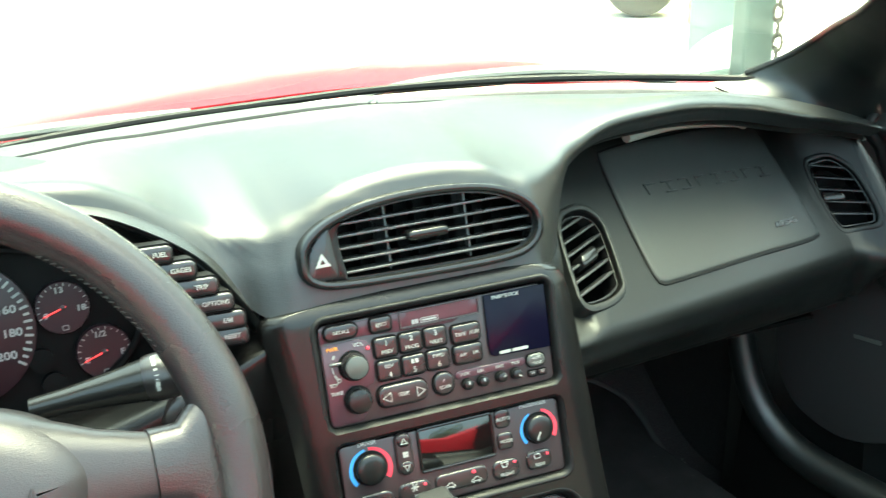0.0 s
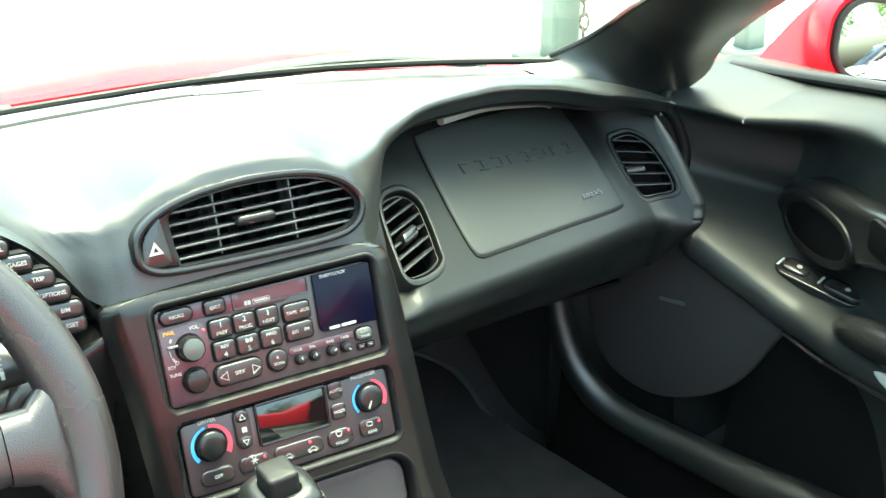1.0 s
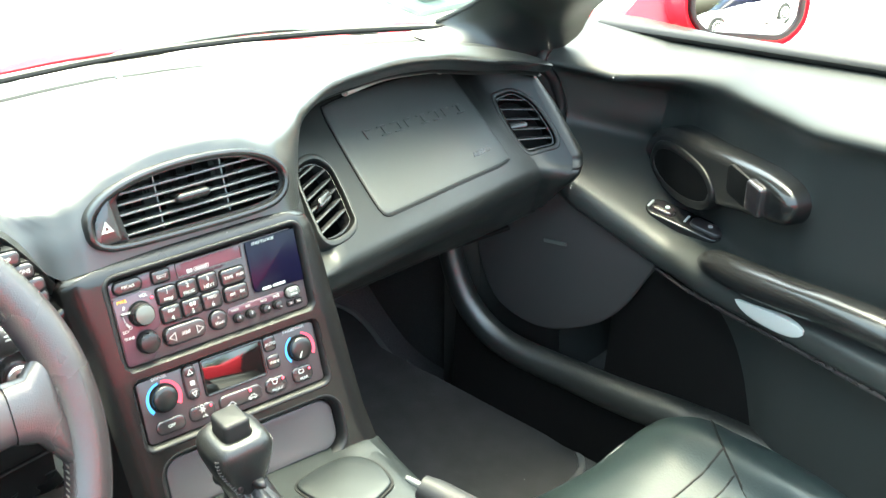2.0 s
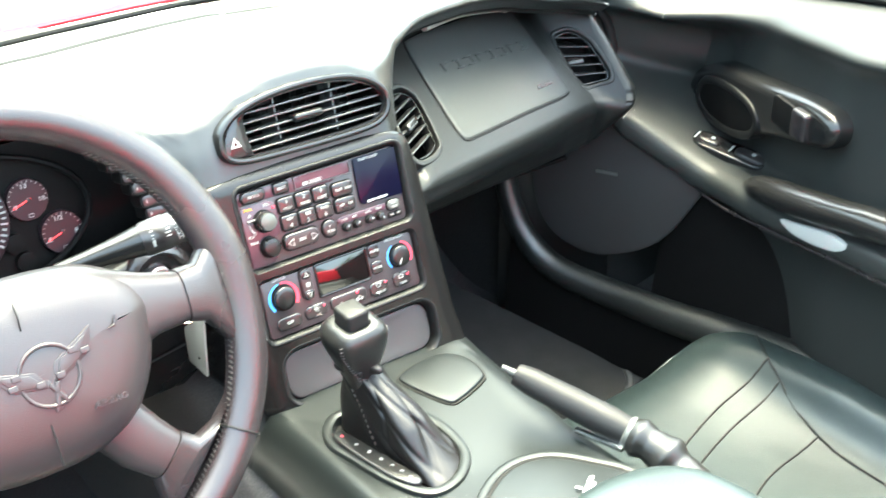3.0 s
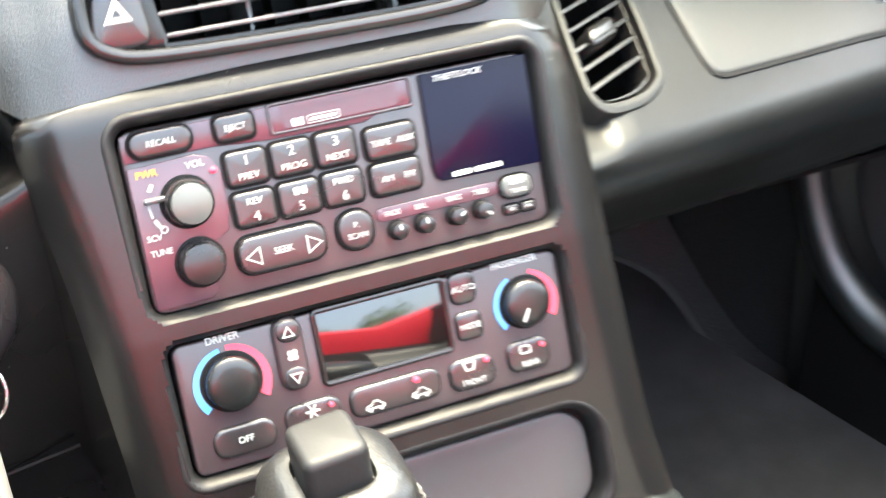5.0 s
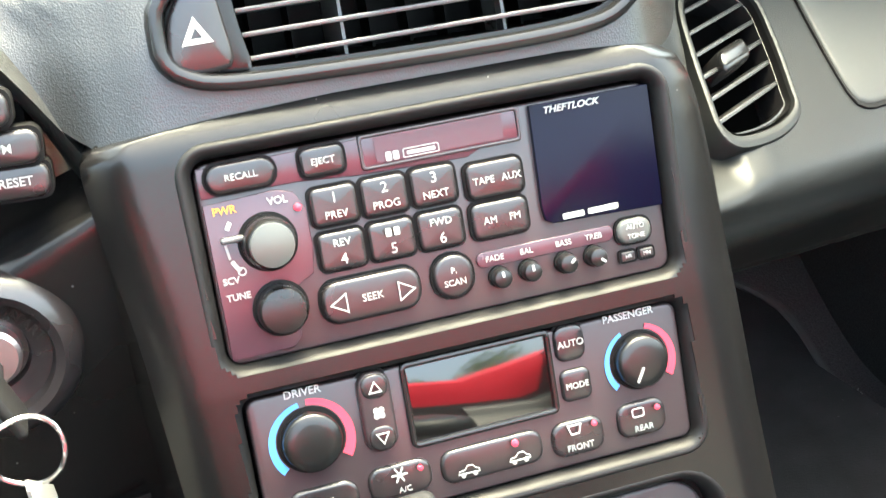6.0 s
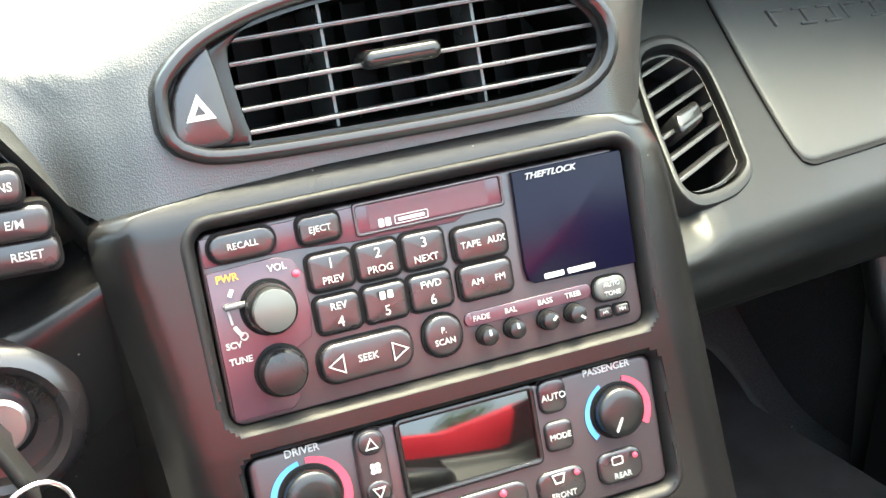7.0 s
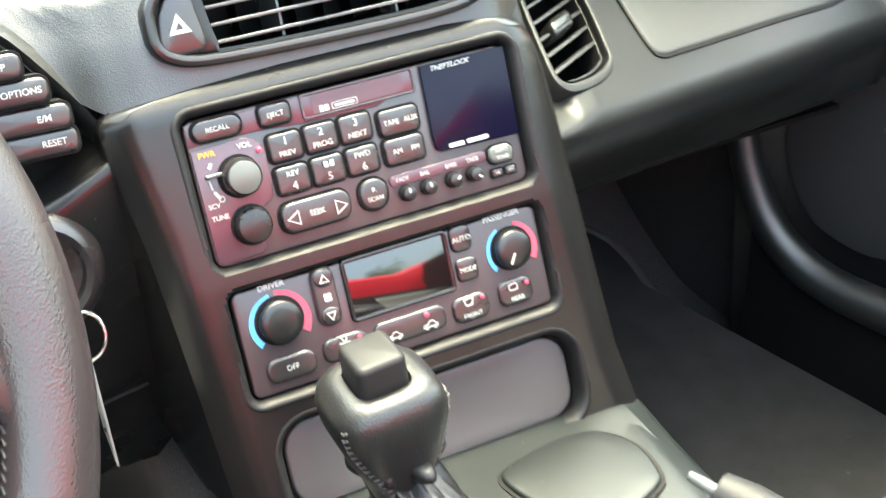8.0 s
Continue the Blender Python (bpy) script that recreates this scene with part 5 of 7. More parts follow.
# driver information keys along the right side of the binnacle
dic = thing("information_keypad", (-0.155, 0.06, 0.84), "curved row of dark keys with white words beside the gauges", "keypad")
for (x, z), digit, body, w in zip(((-0.1820, 0.8850), (-0.1700, 0.8720), (-0.1580, 0.8580), (-0.1500, 0.8450), (-0.1430, 0.8310), (-0.1410, 0.8190)), "123456", ("FUEL", "GAGES", "TRIP", "OPTIONS", "E/M", "RESET"), (0.03, 0.034, 0.036, 0.038, 0.038, 0.036)):
    m = axes((x - 0.007, 0.042, z), (1, -0.02, -0.03), (0, 0.3, 1))
    part("key_gap", slab(rrect(w + 0.002, 0.0135, 0.004, 4), -0.02, 0.0, m=m), DARK, dic)
    b = part("key", slab(rrect(w, 0.0112, 0.0040, 5), -0.012, 0.003, 0.0016, m=m, dome=0.0006), KEY, dic)
    words(body, 0.0042, m @ Matrix.Translation((0.007, 0, 0.0037)), parent=b, material=INK, bold=0.00006)
    words(digit, 0.0036, m @ Matrix.Translation((-0.4 * w, 0, 0.0037)), parent=b, material=INK, bold=0.00006)

# lower driver panel with the ignition lock
knee = thing("knee_panel", (-0.35, 0.06, 0.7), "black lower dash panel under the binnacle", "dash panel")
KN_ST = [(-0.72, [(0.09, 0.83), (0.06, 0.80), (0.055, 0.76), (0.06, 0.70), (0.09, 0.62), (0.14, 0.56)]),
         (-0.30, [(0.085, 0.765), (0.058, 0.755), (0.045, 0.74), (0.045, 0.69), (0.07, 0.62), (0.12, 0.56)]),
         (-0.17, [(0.08, 0.79), (0.055, 0.786), (0.040, 0.775), (0.042, 0.73), (0.066, 0.65), (0.12, 0.58)]),
         (-0.105, [(0.075, 0.812), (0.052, 0.807), (0.042, 0.80), (0.048, 0.74), (0.072, 0.66), (0.12, 0.58)])]
IGN = [(-0.1625 + 0.0245 * math.cos(a), 0.758 + 0.0245 * math.sin(a)) for a in np.linspace(0, 2 * math.pi, 24, endpoint=False)]
part("panel", sheet(loft(KN_ST, 380, 150), 0.003, lambda c: not (c[1] < 0.075 and inside((c[0], c[2]), IGN))), TRIM, knee, sharp=60)
part("lower_seam", tube(open_curve([(-0.70, 0.058, 0.655), (-0.45, 0.056, 0.648), (-0.25, 0.056, 0.655), (-0.12, 0.062, 0.668)], 30), 0.0012, 6), DARK, knee, "fine dark seam")
ign = thing("ignition_lock", (-0.1625, 0.045, 0.758), "round black ignition lock with a metal key in it", "ignition")
IM = axes((-0.1625, 0.0385, 0.758), (1, 0, 0), (0, 0.12, 1))
part("bezel", lathe([(0.0315, -0.014), (0.0315, -0.0005), (0.0300, 0.0026), (0.0268, 0.0052), (0.0245, 0.0065), (0.0215, 0.005), (0.0205, 0.0005), (0.0135, -0.001), (0.0125, -0.004), (0.011, -0.004), (0.0005, -0.004)], IM), KEY, ign, "dark ring with worn white words")
part("lock_face", lathe([(0.0105, -0.004), (0.0105, 0.002), (0.009, 0.0035), (0.0005, 0.0035)], IM), LOCK_METAL, ign, "worn metal lock face")
for body, a in (("OFF", 125), ("ACC", 93), ("ON", 60), ("START", 35)):
    words(body, 0.0052, IM @ Matrix.Rotation(radians(a - 90), 4, "Z") @ Matrix.Translation((0, 0.0172, 0.0022)), parent=ign, material=SATIN)
part("key", merged(slab(rrect(0.010, 0.003, 0.001), 0.002, 0.018, 0.0005, m=IM @ Matrix.Rotation(radians(-60), 4, "Z")), slab(rrect(0.030, 0.0045, 0.002, 4, cx=0.004), 0.014, 0.034, 0.002, m=IM @ Matrix.Rotation(radians(-68), 4, "Z"))), RUBBER, ign, "black-headed ignition key")
kr = Vector((-0.1565, 0.000, 0.742))
part("key_ring", tube([kr + Vector((0.013 * math.cos(a), 0.002 * math.sin(2 * a), 0.013 * math.sin(a))) for a in np.linspace(0, 2 * math.pi, 36, endpoint=False)], 0.0009, 8, closed=True), CHROME, ign, "thin split ring")
part("paper_tag", slab([(-0.030, -0.040), (0.0085, -0.035), (0.0095, -0.032), (0.0165, 0.028), (0.0145, 0.031), (-0.030, -0.004), (-0.032, -0.010)], 0, 0.0012, 0.0004, m=axes((-0.1535, -0.010, 0.717), (-0.06, -0.998, 0.0), (-0.02, 0.0, 1.0))), TAG, ign, "cream key tag on the ring")
part("punch_hole", lathe([(0.0013, -0.0004), (0.0013, 0.0018), (0.0004, 0.0019)], axes((-0.1535, -0.010, 0.717), (-0.06, -0.998, 0.0), (-0.02, 0.0, 1.0)) @ Matrix.Translation((-0.004, -0.022, 0)), 10), DARK, ign)

# ---------- wiper stalk ----------
stalk = thing("wiper_stalk", (-0.27, -0.03, 0.845), "black wiper stalk with white printed marks", "stalk")
s0, s1 = Vector((-0.275, -0.035, 0.838)), Vector((-0.173, -0.062, 0.860))
part("arm", tube([tuple(s0.lerp(s1, f)) for f in (0, 0.2, 0.45, 0.62)], [0.0065, 0.0075, 0.010, 0.0125], 18), SATIN, stalk)
hd = part("head", tube([tuple(s0.lerp(s1, f)) for f in (0.62, 0.65, 0.80, 0.81, 0.98, 1.0)], [0.0130, 0.0138, 0.0140, 0.0132, 0.0132, 0.011], 20), KEY, stalk, "ribbed twist head")
sx = (s1 - s0).normalized()


def on_stalk(f, a, r=0.0142):
    """A place on the twist head: along it by f, round it by an angle above the rearward side."""
    c_, s_ = math.cos(radians(a)), math.sin(radians(a))
    return axes(s0.lerp(s1, f) + Vector((0, -c_ * r, s_ * r)), sx, (0, s_, c_))


for k in range(7):
    bar(0.0022, 0.0042, on_stalk(0.655, 4 + 12 * k, 0.0140), hd, INK, "pointer_mark")
for body, a in (("OFF", 62), ("INT", 38), ("LO", 16), ("HI", -4)):
    words(body, 0.0062, on_stalk(0.86, a, 0.0135), parent=hd, material=INK, bold=0.0001)
for a in (62, 50, 38, 27, 16):
    bar(0.0042, 0.0011, on_stalk(0.765, a, 0.0142), hd, INK, "tick")
bar(0.0050, 0.0050, on_stalk(0.945, 66, 0.0134), hd, INK, "wiper_mark", r=0.0022)
col = solo("steering_column", tube(open_curve([(-0.352, -0.10, 0.82), (-0.352, -0.03, 0.79), (-0.352, 0.08, 0.745)], 12), [0.055, 0.060, 0.065, 0.07], 28, flat=0.85), TRIM, "black plastic steering column cover", "steering column", sharp=60)

# ---------- steering wheel ----------
wheel = thing("steering_wheel", (-0.352, -0.142, 0.839), "black leather four-spoke steering wheel with a grained airbag pad", "steering wheel")
WT = radians(25)
WM = axes((-0.352, -0.142, 0.839), (1, 0, 0), (0, math.sin(WT), math.cos(WT)))


def wm(x, y, z=0.0):
    return WM @ Vector((x, y, z))


RR = 0.1685
rim_pts = [wm(RR * math.cos(a), RR * math.sin(a), 0.004) for a in np.linspace(0, 2 * math.pi, 120, endpoint=False)]
nrm = WM.to_3x3() @ Vector((0, 0, 1))
rad = [0.0152 + 0.0012 * math.exp(-((((a - 0.25 + math.pi) % (2 * math.pi)) - math.pi) / 0.25) ** 2) for a in np.linspace(0, 2 * math.pi, 120, endpoint=False)]
rim = part("rim", tube(rim_pts, rad, 28, closed=True, up=tuple(nrm)), RIM_LEATHER, wheel, "leather-wrapped rim", sharp=70)
# stitches along the inner side of the rim
for k in range(86):
    a = -1.15 + 2.1 * k / 85
    rr = RR - 0.0142
    p, q = wm(rr * math.cos(a), rr * math.sin(a), 0.0105), wm((rr - 0.0008) * math.cos(a + 0.012), (rr - 0.0008) * math.sin(a + 0.012), 0.0065)
    part("stitch", tube([p, (p + q) / 2 + nrm * 0.0008, q], 0.0004, 5), THREAD, rim)
for a in (-0.60, 2.54, 3.74):
    ca, sa = math.cos(a), math.sin(a)
    part("rim_seam", tube([wm((RR + 0.0158 * math.cos(t)) * ca, (RR + 0.0158 * math.cos(t)) * sa, 0.004 + 0.0158 * math.sin(t)) for t in np.linspace(0, 2 * math.pi, 24, endpoint=False)], 0.0009, 6, closed=True), RUBBER, rim)


def pad_mesh():
    half = [(0.030, 0.061), (0.060, 0.056), (0.085, 0.042), (0.097, 0.024), (0.097, 0.006), (0.090, -0.020), (0.077, -0.044), (0.058, -0.062), (0.030, -0.071)]
    base = closed_curve([(0.0, 0.062)] + half + [(0.0, -0.073)] + [(-x, y) for x, y in half[::-1]], 96)
    loops = [[(x, y, z) for x, y in inset(base, d)] for z, d in ((-0.03, 0.012), (-0.01, 0.004), (0.008, 0.0), (0.022, 0.003), (0.031, 0.009), (0.037, 0.02), (0.0395, 0.032))]
    loops += [[(x * f, -0.005 + (y + 0.005) * f, z) for x, y, _ in loops[6]] for z, f in ((0.0413, 0.72), (0.0424, 0.45), (0.043, 0.15))]
    return rings(loops, m=WM)


wpad = part("airbag_pad", pad_mesh(), WHEEL_PAD, wheel, "grained vinyl airbag pad", sharp=70)
def spoke(rows, sg):
    """A limb from the pad to the rim: each row is the upper and lower edge in the wheel's plane, its back and front."""
    loops = []
    for (x0, y0), (x1, y1), zb, zf in rows:
        ring_ = []
        for k in range(20):
            a = 2 * math.pi * k / 20
            f = 0.5 + 0.5 * math.copysign(abs(math.cos(a)) ** 0.6, math.cos(a))
            h = 0.5 + 0.5 * math.copysign(abs(math.sin(a)) ** 0.7, math.sin(a))
            ring_.append(wm(sg * (x0 + (x1 - x0) * f), y0 + (y1 - y0) * f, zb + (zf - zb) * h))
        loops.append(ring_)
    return rings(loops)


for sg in (-1, 1):
    part("spoke", spoke([((0.070, 0.050), (0.078, -0.014), -0.012, 0.032), ((0.100, 0.037), (0.100, -0.008), -0.010, 0.027), ((0.124, 0.030), (0.124, -0.007), -0.008, 0.022)], sg), WHEEL_PAD, wheel, sharp=70)
    part("spoke_end", spoke([((0.1245, 0.031), (0.1245, -0.008), -0.009, 0.023), ((0.140, 0.031), (0.139, -0.012), -0.009, 0.020), ((0.152, 0.044), (0.151, -0.030), -0.008, 0.017), ((0.160, 0.062), (0.161, -0.050), -0.006, 0.013)], sg), RIM_LEATHER, wheel, "leather-wrapped spoke end", sharp=70)
    part("lower_spoke", spoke([((0.068, -0.040), (0.034, -0.066), -0.014, 0.026), ((0.082, -0.062), (0.050, -0.088), -0.010, 0.024), ((0.094, -0.078), (0.068, -0.103), -0.008, 0.021)], sg), WHEEL_PAD, wheel, sharp=70)
    part("lower_spoke_end", spoke([((0.0950, -0.078), (0.0680, -0.104), -0.009, 0.022), ((0.108, -0.088), (0.070, -0.120), -0.008, 0.019), ((0.130, -0.078), (0.066, -0.138), -0.007, 0.016), ((0.146, -0.062), (0.052, -0.154), -0.005, 0.012)], sg), RIM_LEATHER, wheel, "leather-wrapped spoke end", sharp=70)
# emblem of plain shapes in relief
em = 0.0425
part("emblem_ring", tube([wm(0.012 + 0.020 * math.cos(a), -0.004 + 0.020 * math.sin(a), em) for a in np.linspace(0, 2 * math.pi, 48, endpoint=False)], 0.0014, 8, closed=True), WHEEL_PAD, wpad)
for pts in ([(0.013, -0.012), (0.016, 0.003), (0.046, 0.019), (0.042, 0.003)], [(0.011, -0.012), (0.003, 0.001), (-0.027, 0.009), (-0.014, -0.008)], [(0.009, -0.028), (0.013, -0.028), (0.018, -0.006), (0.014, -0.006)], [(0.018, -0.026), (0.021, -0.024), (0.010, -0.006), (0.007, -0.008)]):
    if np.sum([pts[k - 1][0] * pts[k][1] - pts[k][0] * pts[k - 1][1] for k in range(4)]) < 0:
        pts = pts[::-1]
    o = rounded_poly(pts, 24)
    cx_, cy_ = np.mean(o, axis=0)
    i_ = [(cx_ + (x - cx_) * 0.72, cy_ + (y - cy_) * 0.72) for x, y in o]
    for a_ in range(3):
        for b_ in range(2):
            if (a_ + b_) % 2 == 0 and abs(pts[0][0] - pts[1][0]) + abs(pts[2][0] - pts[3][0]) < 0.09 and np.ptp([q[0] for q in pts]) > 0.02:
                f_, h_ = (a_ + 0.5) / 3, (b_ + 0.5) / 2
                lo_, hi_ = np.array(pts[0]) * (1 - f_) + np.array(pts[3]) * f_, np.array(pts[1]) * (1 - f_) + np.array(pts[2]) * f_
                c_ = lo_ * (1 - h_) + hi_ * h_
                part("flag_cell", slab(rrect(0.0062, 0.0042, 0.0006, 2, cx=float(c_[0]), cy=float(c_[1])), em - 0.004, em + 0.0024, 0.0004, m=WM), WHEEL_PAD, wpad)
    part("emblem_flag", merged(slab(o, em - 0.006, em + 0.0008, 0.0005, m=WM), slab(i_, em - 0.006, em + 0.0016, 0.0005, m=WM)), WHEEL_PAD, wpad)
words("AIRBAG", 0.0062, WM @ Matrix.Translation((0.046, -0.034, 0.0412)), parent=wpad, material=WHEEL_PAD, depth=0.0008, wide=1.1)
for x, y, a in ((0.058, 0.012, 60), (-0.052, -0.028, 60)):
    part("horn_mark", tube([wm(x, y, 0.0412), wm(x + 0.005, y + 0.001, 0.0414), wm(x + 0.007, y + 0.007, 0.0412)], [0.0004, 0.0012, 0.0008], 6), WHEEL_PAD, wpad)
for y0, y1 in ((0.048, 0.026), (-0.030, -0.064)):
    part("tear_seam", tube([wm(0.004, y0, 0.0395), wm(0.004, (y0 + y1) / 2, 0.0420), wm(0.004, y1, 0.0385)], 0.0006, 6), RUBBER, wpad)

# ---------- passenger door ----------
door = thing("passenger_door", (0.72, 0.0, 0.35), "closed black passenger door trim with an armrest pull and red outer skin", "car door")


def xb(y):
    return 0.700 + 0.36 * (y - 0.1) if y > -0.10 else 0.628 + 0.10 * (y + 0.10)


def belt(y):
    return 0.764 - 0.155 * (y - 0.345) * (1.0 if y > -0.3 else 0.9)


def arm_edge(y):
    """Lower edge of the armrest, which sweeps inwards and up towards the dashboard: its x and z."""
    if y > 0.114:
        return 0.648 - 0.38 * (y - 0.114), 0.551 + 0.45 * (y - 0.114)
    return 0.648 + 0.20 * (max(y, -0.2) - 0.114) + 0.08 * min(0.0, y + 0.2), 0.551 + float(np.interp(-y, (-0.12, -0.06, 0.0, 0.07, 0.15, 0.21, 0.4), (0, 0.002, 0.009, 0.020, 0.033, 0.040, 0.05)))


def door_station(y):
    x, t = xb(y), belt(y)
    ridge = x + 0.003 - 0.09 * float(np.clip((y - 0.11) / 0.115, 0, 1)) ** 1.3
    deep = x + 0.014 - 0.010 * float(np.clip((y - 0.19) / 0.035, 0, 1))
    upper = [(0.84, t - 0.006), (0.80, t + 0.003), (0.765, t), (0.5 * (0.765 + ridge), t - 0.008), (ridge, t - 0.026), (deep, t - 0.060), (deep, 0.675)]
    e, r = arm_edge(y)
    lower = [(x + 0.012, r + 0.046), (0.5 * (x + e), r + 0.040), (e + 0.006, r + 0.037), (e - 0.008, r + 0.028), (e - 0.007, r + 0.006), (e + 0.022, r - 0.012), (x, 0.42), (x + 0.01, 0.30)]
    return (y, upper + lower)


DOOR_ST = [door_station(y) for y in (-0.95, -0.7, -0.5, -0.35, -0.2, -0.1, -0.03, 0.03, 0.1, 0.15, 0.19, 0.225)]
part("trim_panel", sheet(loft(DOOR_ST, 200, 220, "y"), 0.0), DOOR_VINYL, door, "black moulded door trim", sharp=60)
rear = door_station(0.225)[1]
front = [(0.84, 0.42, 0.757), (0.80, 0.405, 0.765), (0.745, 0.375, 0.772), (0.69, 0.345, 0.774), (0.629, 0.312, 0.763), (0.645, 0.305, 0.738), (0.655, 0.300, 0.706), (0.650, 0.295, 0.680), (0.622, 0.275, 0.664), (0.600, 0.259, 0.650), (0.590, 0.254, 0.640), (0.596, 0.257, 0.622), (0.612, 0.268, 0.610), (0.64, 0.28, 0.42), (0.65, 0.28, 0.30)]
g = np.zeros((40, 420, 3))
for i in range(40):
    s_ = i / 39
    ctl = []
    for k, (p, q) in enumerate(zip(rear, front)):
        r_ = Vector((p[0], 0.225, p[1]))
        k_ = r_.lerp(Vector(q), 0.5)
        ctl.append(r_ * (1 - s_) ** 2 + k_ * 2 * s_ * (1 - s_) + Vector(q) * s_**2)
    g[i] = np.array(open_curve([tuple(v) for v in ctl], 420))
# Added dark tube stops light leaking through the shaded gap
part("gap_filler", tube(open_curve([(x - 0.004, y + 0.008, z - 0.003) for x, y, z in front[3:13]], 40), 0.007, 8), RUBBER, door, "added dark filler for the shaded gap beside the dashboard", sharp=70)
part("trim_front", sheet(g, 0.0), DOOR_VINYL, door, "front end of the door trim", sharp=60)
DN = Vector((-1, 0.36, 0)).normalized()
DM = axes((0.70, 0.10, 0.66), (-0.339, -0.941, 0), (0, 0, 1))


def dline(pts):
    return [(-(y - 0.1) * 1.063, z - 0.66) for y, z in pts]


BEZ = dline([(0.233, 0.637), (0.222, 0.668), (0.185, 0.692), (0.14, 0.704), (0.08, 0.713), (0.02, 0.724), (-0.04, 0.733), (-0.078, 0.730), (-0.088, 0.712), (-0.075, 0.690), (-0.035, 0.676), (0.02, 0.660), (0.07, 0.642), (0.11, 0.622), (0.16, 0.612), (0.205, 0.615)])
bezel_l = closed_curve(BEZ, 80)
part("handle_bezel", slab(bezel_l, -0.045, 0.017, 0.014, m=DM, seg=6, dome=0.001), SATIN, door, "glossy black handle surround")
HAN = closed_curve(dline([(0.206, 0.640), (0.196, 0.668), (0.165, 0.683), (0.12, 0.689), (0.075, 0.686), (0.053, 0.668), (0.062, 0.643), (0.095, 0.626), (0.14, 0.618), (0.185, 0.622)]), 60)
part("grab_ring", frame_ring(HAN, inset(HAN, 0.012), 0.0, 0.021, 0.005, m=DM), LIP, door, "oval grab cup ring")
part("grab_cup", slab(inset(HAN, 0.010), 0.0, 0.0185, 0.001, m=DM), DARK, door)
part("release_lever", slab(rrect(0.030, 0.036, 0.005, cx=0.143, cy=0.044), 0.006, 0.026, 0.004, m=DM), KEY, door, "black release lever")
part("lever_recess", slab(rrect(0.075, 0.036, 0.008, cx=0.115, cy=0.040), 0.006, 0.0190, 0.001, m=DM), DARK, door)
# window and lock switches on the ledge
SWM = axes((0.688, 0.1155, 0.602), (0.31, -0.93, -0.16), (0.93, 0.30, 0.14))
sw = part("switch_plate", slab(rrect(0.106, 0.0340, 0.0165, 7), -0.03, 0.003, 0.002, m=SWM), SATIN, door, "oval switch plate")
for u, w in ((-0.030, 0.030), (0.028, 0.042)):
    k = part("switch", slab(rrect(w, 0.019, 0.008, 5, cx=u), 0.002, 0.0065, 0.002, m=SWM, dome=0.001), KEY, sw)
    bar(0.006, 0.006, SWM @ Matrix.Translation((u + 0.004, 0, 0.0079)), k, INK, "switch_mark", r=0.0025)
for u in (-0.0485, 0.001):
    bar(0.0025, 0.015, SWM @ Matrix.Translation((u, 0, 0.0036)), sw, INK, "print_bar")
# pull handle
pl = open_curve([(0.665, 0.062, 0.574), (0.650, 0.040, 0.592), (0.632, 0.005, 0.606), (0.617, -0.045, 0.618), (0.603, -0.110, 0.633), (0.593, -0.170, 0.647), (0.591, -0.23, 0.653), (0.60, -0.30, 0.650)], 40)
part("pull_handle", tube(pl, [0.008, 0.019, 0.0215, 0.0215, 0.021, 0.021, 0.022, 0.024], 22, flat=0.85), SATIN, door, "smooth glossy black pull handle", sharp=70)
# White slab stands in for sunlight on the pocket floor behind the pull
part("sunlit_slot_patch", slab(closed_curve([(0.031, -0.003), (0.061, 0.005), (0.109, 0.016), (0.143, 0.017), (0.131, 0.003), (0.095, -0.007), (0.053, -0.011)], 40), -0.006, 0.003, 0.001, m=axes((0.616, -0.007, 0.595), (-0.196, -0.98, 0.0), (0.0, 0.0, 1.0))), INK, door, "white slab painted as the sunlit pocket floor under the pull")
part("armrest_edge", tube(open_curve([(arm_edge(y)[0] - 0.0085, y, arm_edge(y)[1] + 0.003) for y in (0.114, 0.09, 0.06, 0.02, -0.03, -0.09, -0.15, -0.22, -0.4, -0.7)], 50), 0.0022, 8), KEY, door, "fine light bead along the armrest")
SPK = [(0.257, 0.617), (0.20, 0.592), (0.135, 0.560), (0.120, 0.550), (0.128, 0.532), (0.160, 0.475), (0.20, 0.436), (0.262, 0.408), (0.31, 0.411), (0.345, 0.432), (0.367, 0.480), (0.366, 0.52), (0.33, 0.565)]
SPM = axes((0.606, 0.252, 0.52), (0.287, -0.958, 0), (0, 0, 1))
spk_line = closed_curve([((0.252 - y) * 1.044, z - 0.52) for y, z in SPK], 72)
spk = part("speaker_grille", slab(spk_line, -0.005, 0.0, 0.004, m=SPM, dome=0.004), GRILLE, door, "dark cloth speaker grille")
bar(0.034, 0.0045, SPM @ Matrix.Translation((0.0, 0.023, 0.0045)) @ Matrix.Rotation(radians(6), 4, "Z"), spk, KNOB_LIGHT, "maker_bar", t=0.0015)
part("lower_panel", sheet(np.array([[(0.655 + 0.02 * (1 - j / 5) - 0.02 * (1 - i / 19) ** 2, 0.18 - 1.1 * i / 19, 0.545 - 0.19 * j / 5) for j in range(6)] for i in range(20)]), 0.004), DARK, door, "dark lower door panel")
part("warning_lens", slab(rrect(0.075, 0.034, 0.016, 6), -0.004, 0.006, 0.003, m=axes((0.622, -0.245, 0.522), (0, -1, 0.1), (0, 0, 1)), dome=0.002), LENS_RED, door, "round red reflector lens")
part("window_seal", tube(open_curve([(0.765, y, belt(y) + 0.007) for y in np.linspace(0.36, -0.95, 14)], 40), 0.009, 10, flat=0.8), RUBBER, door, "black rubber window seal")
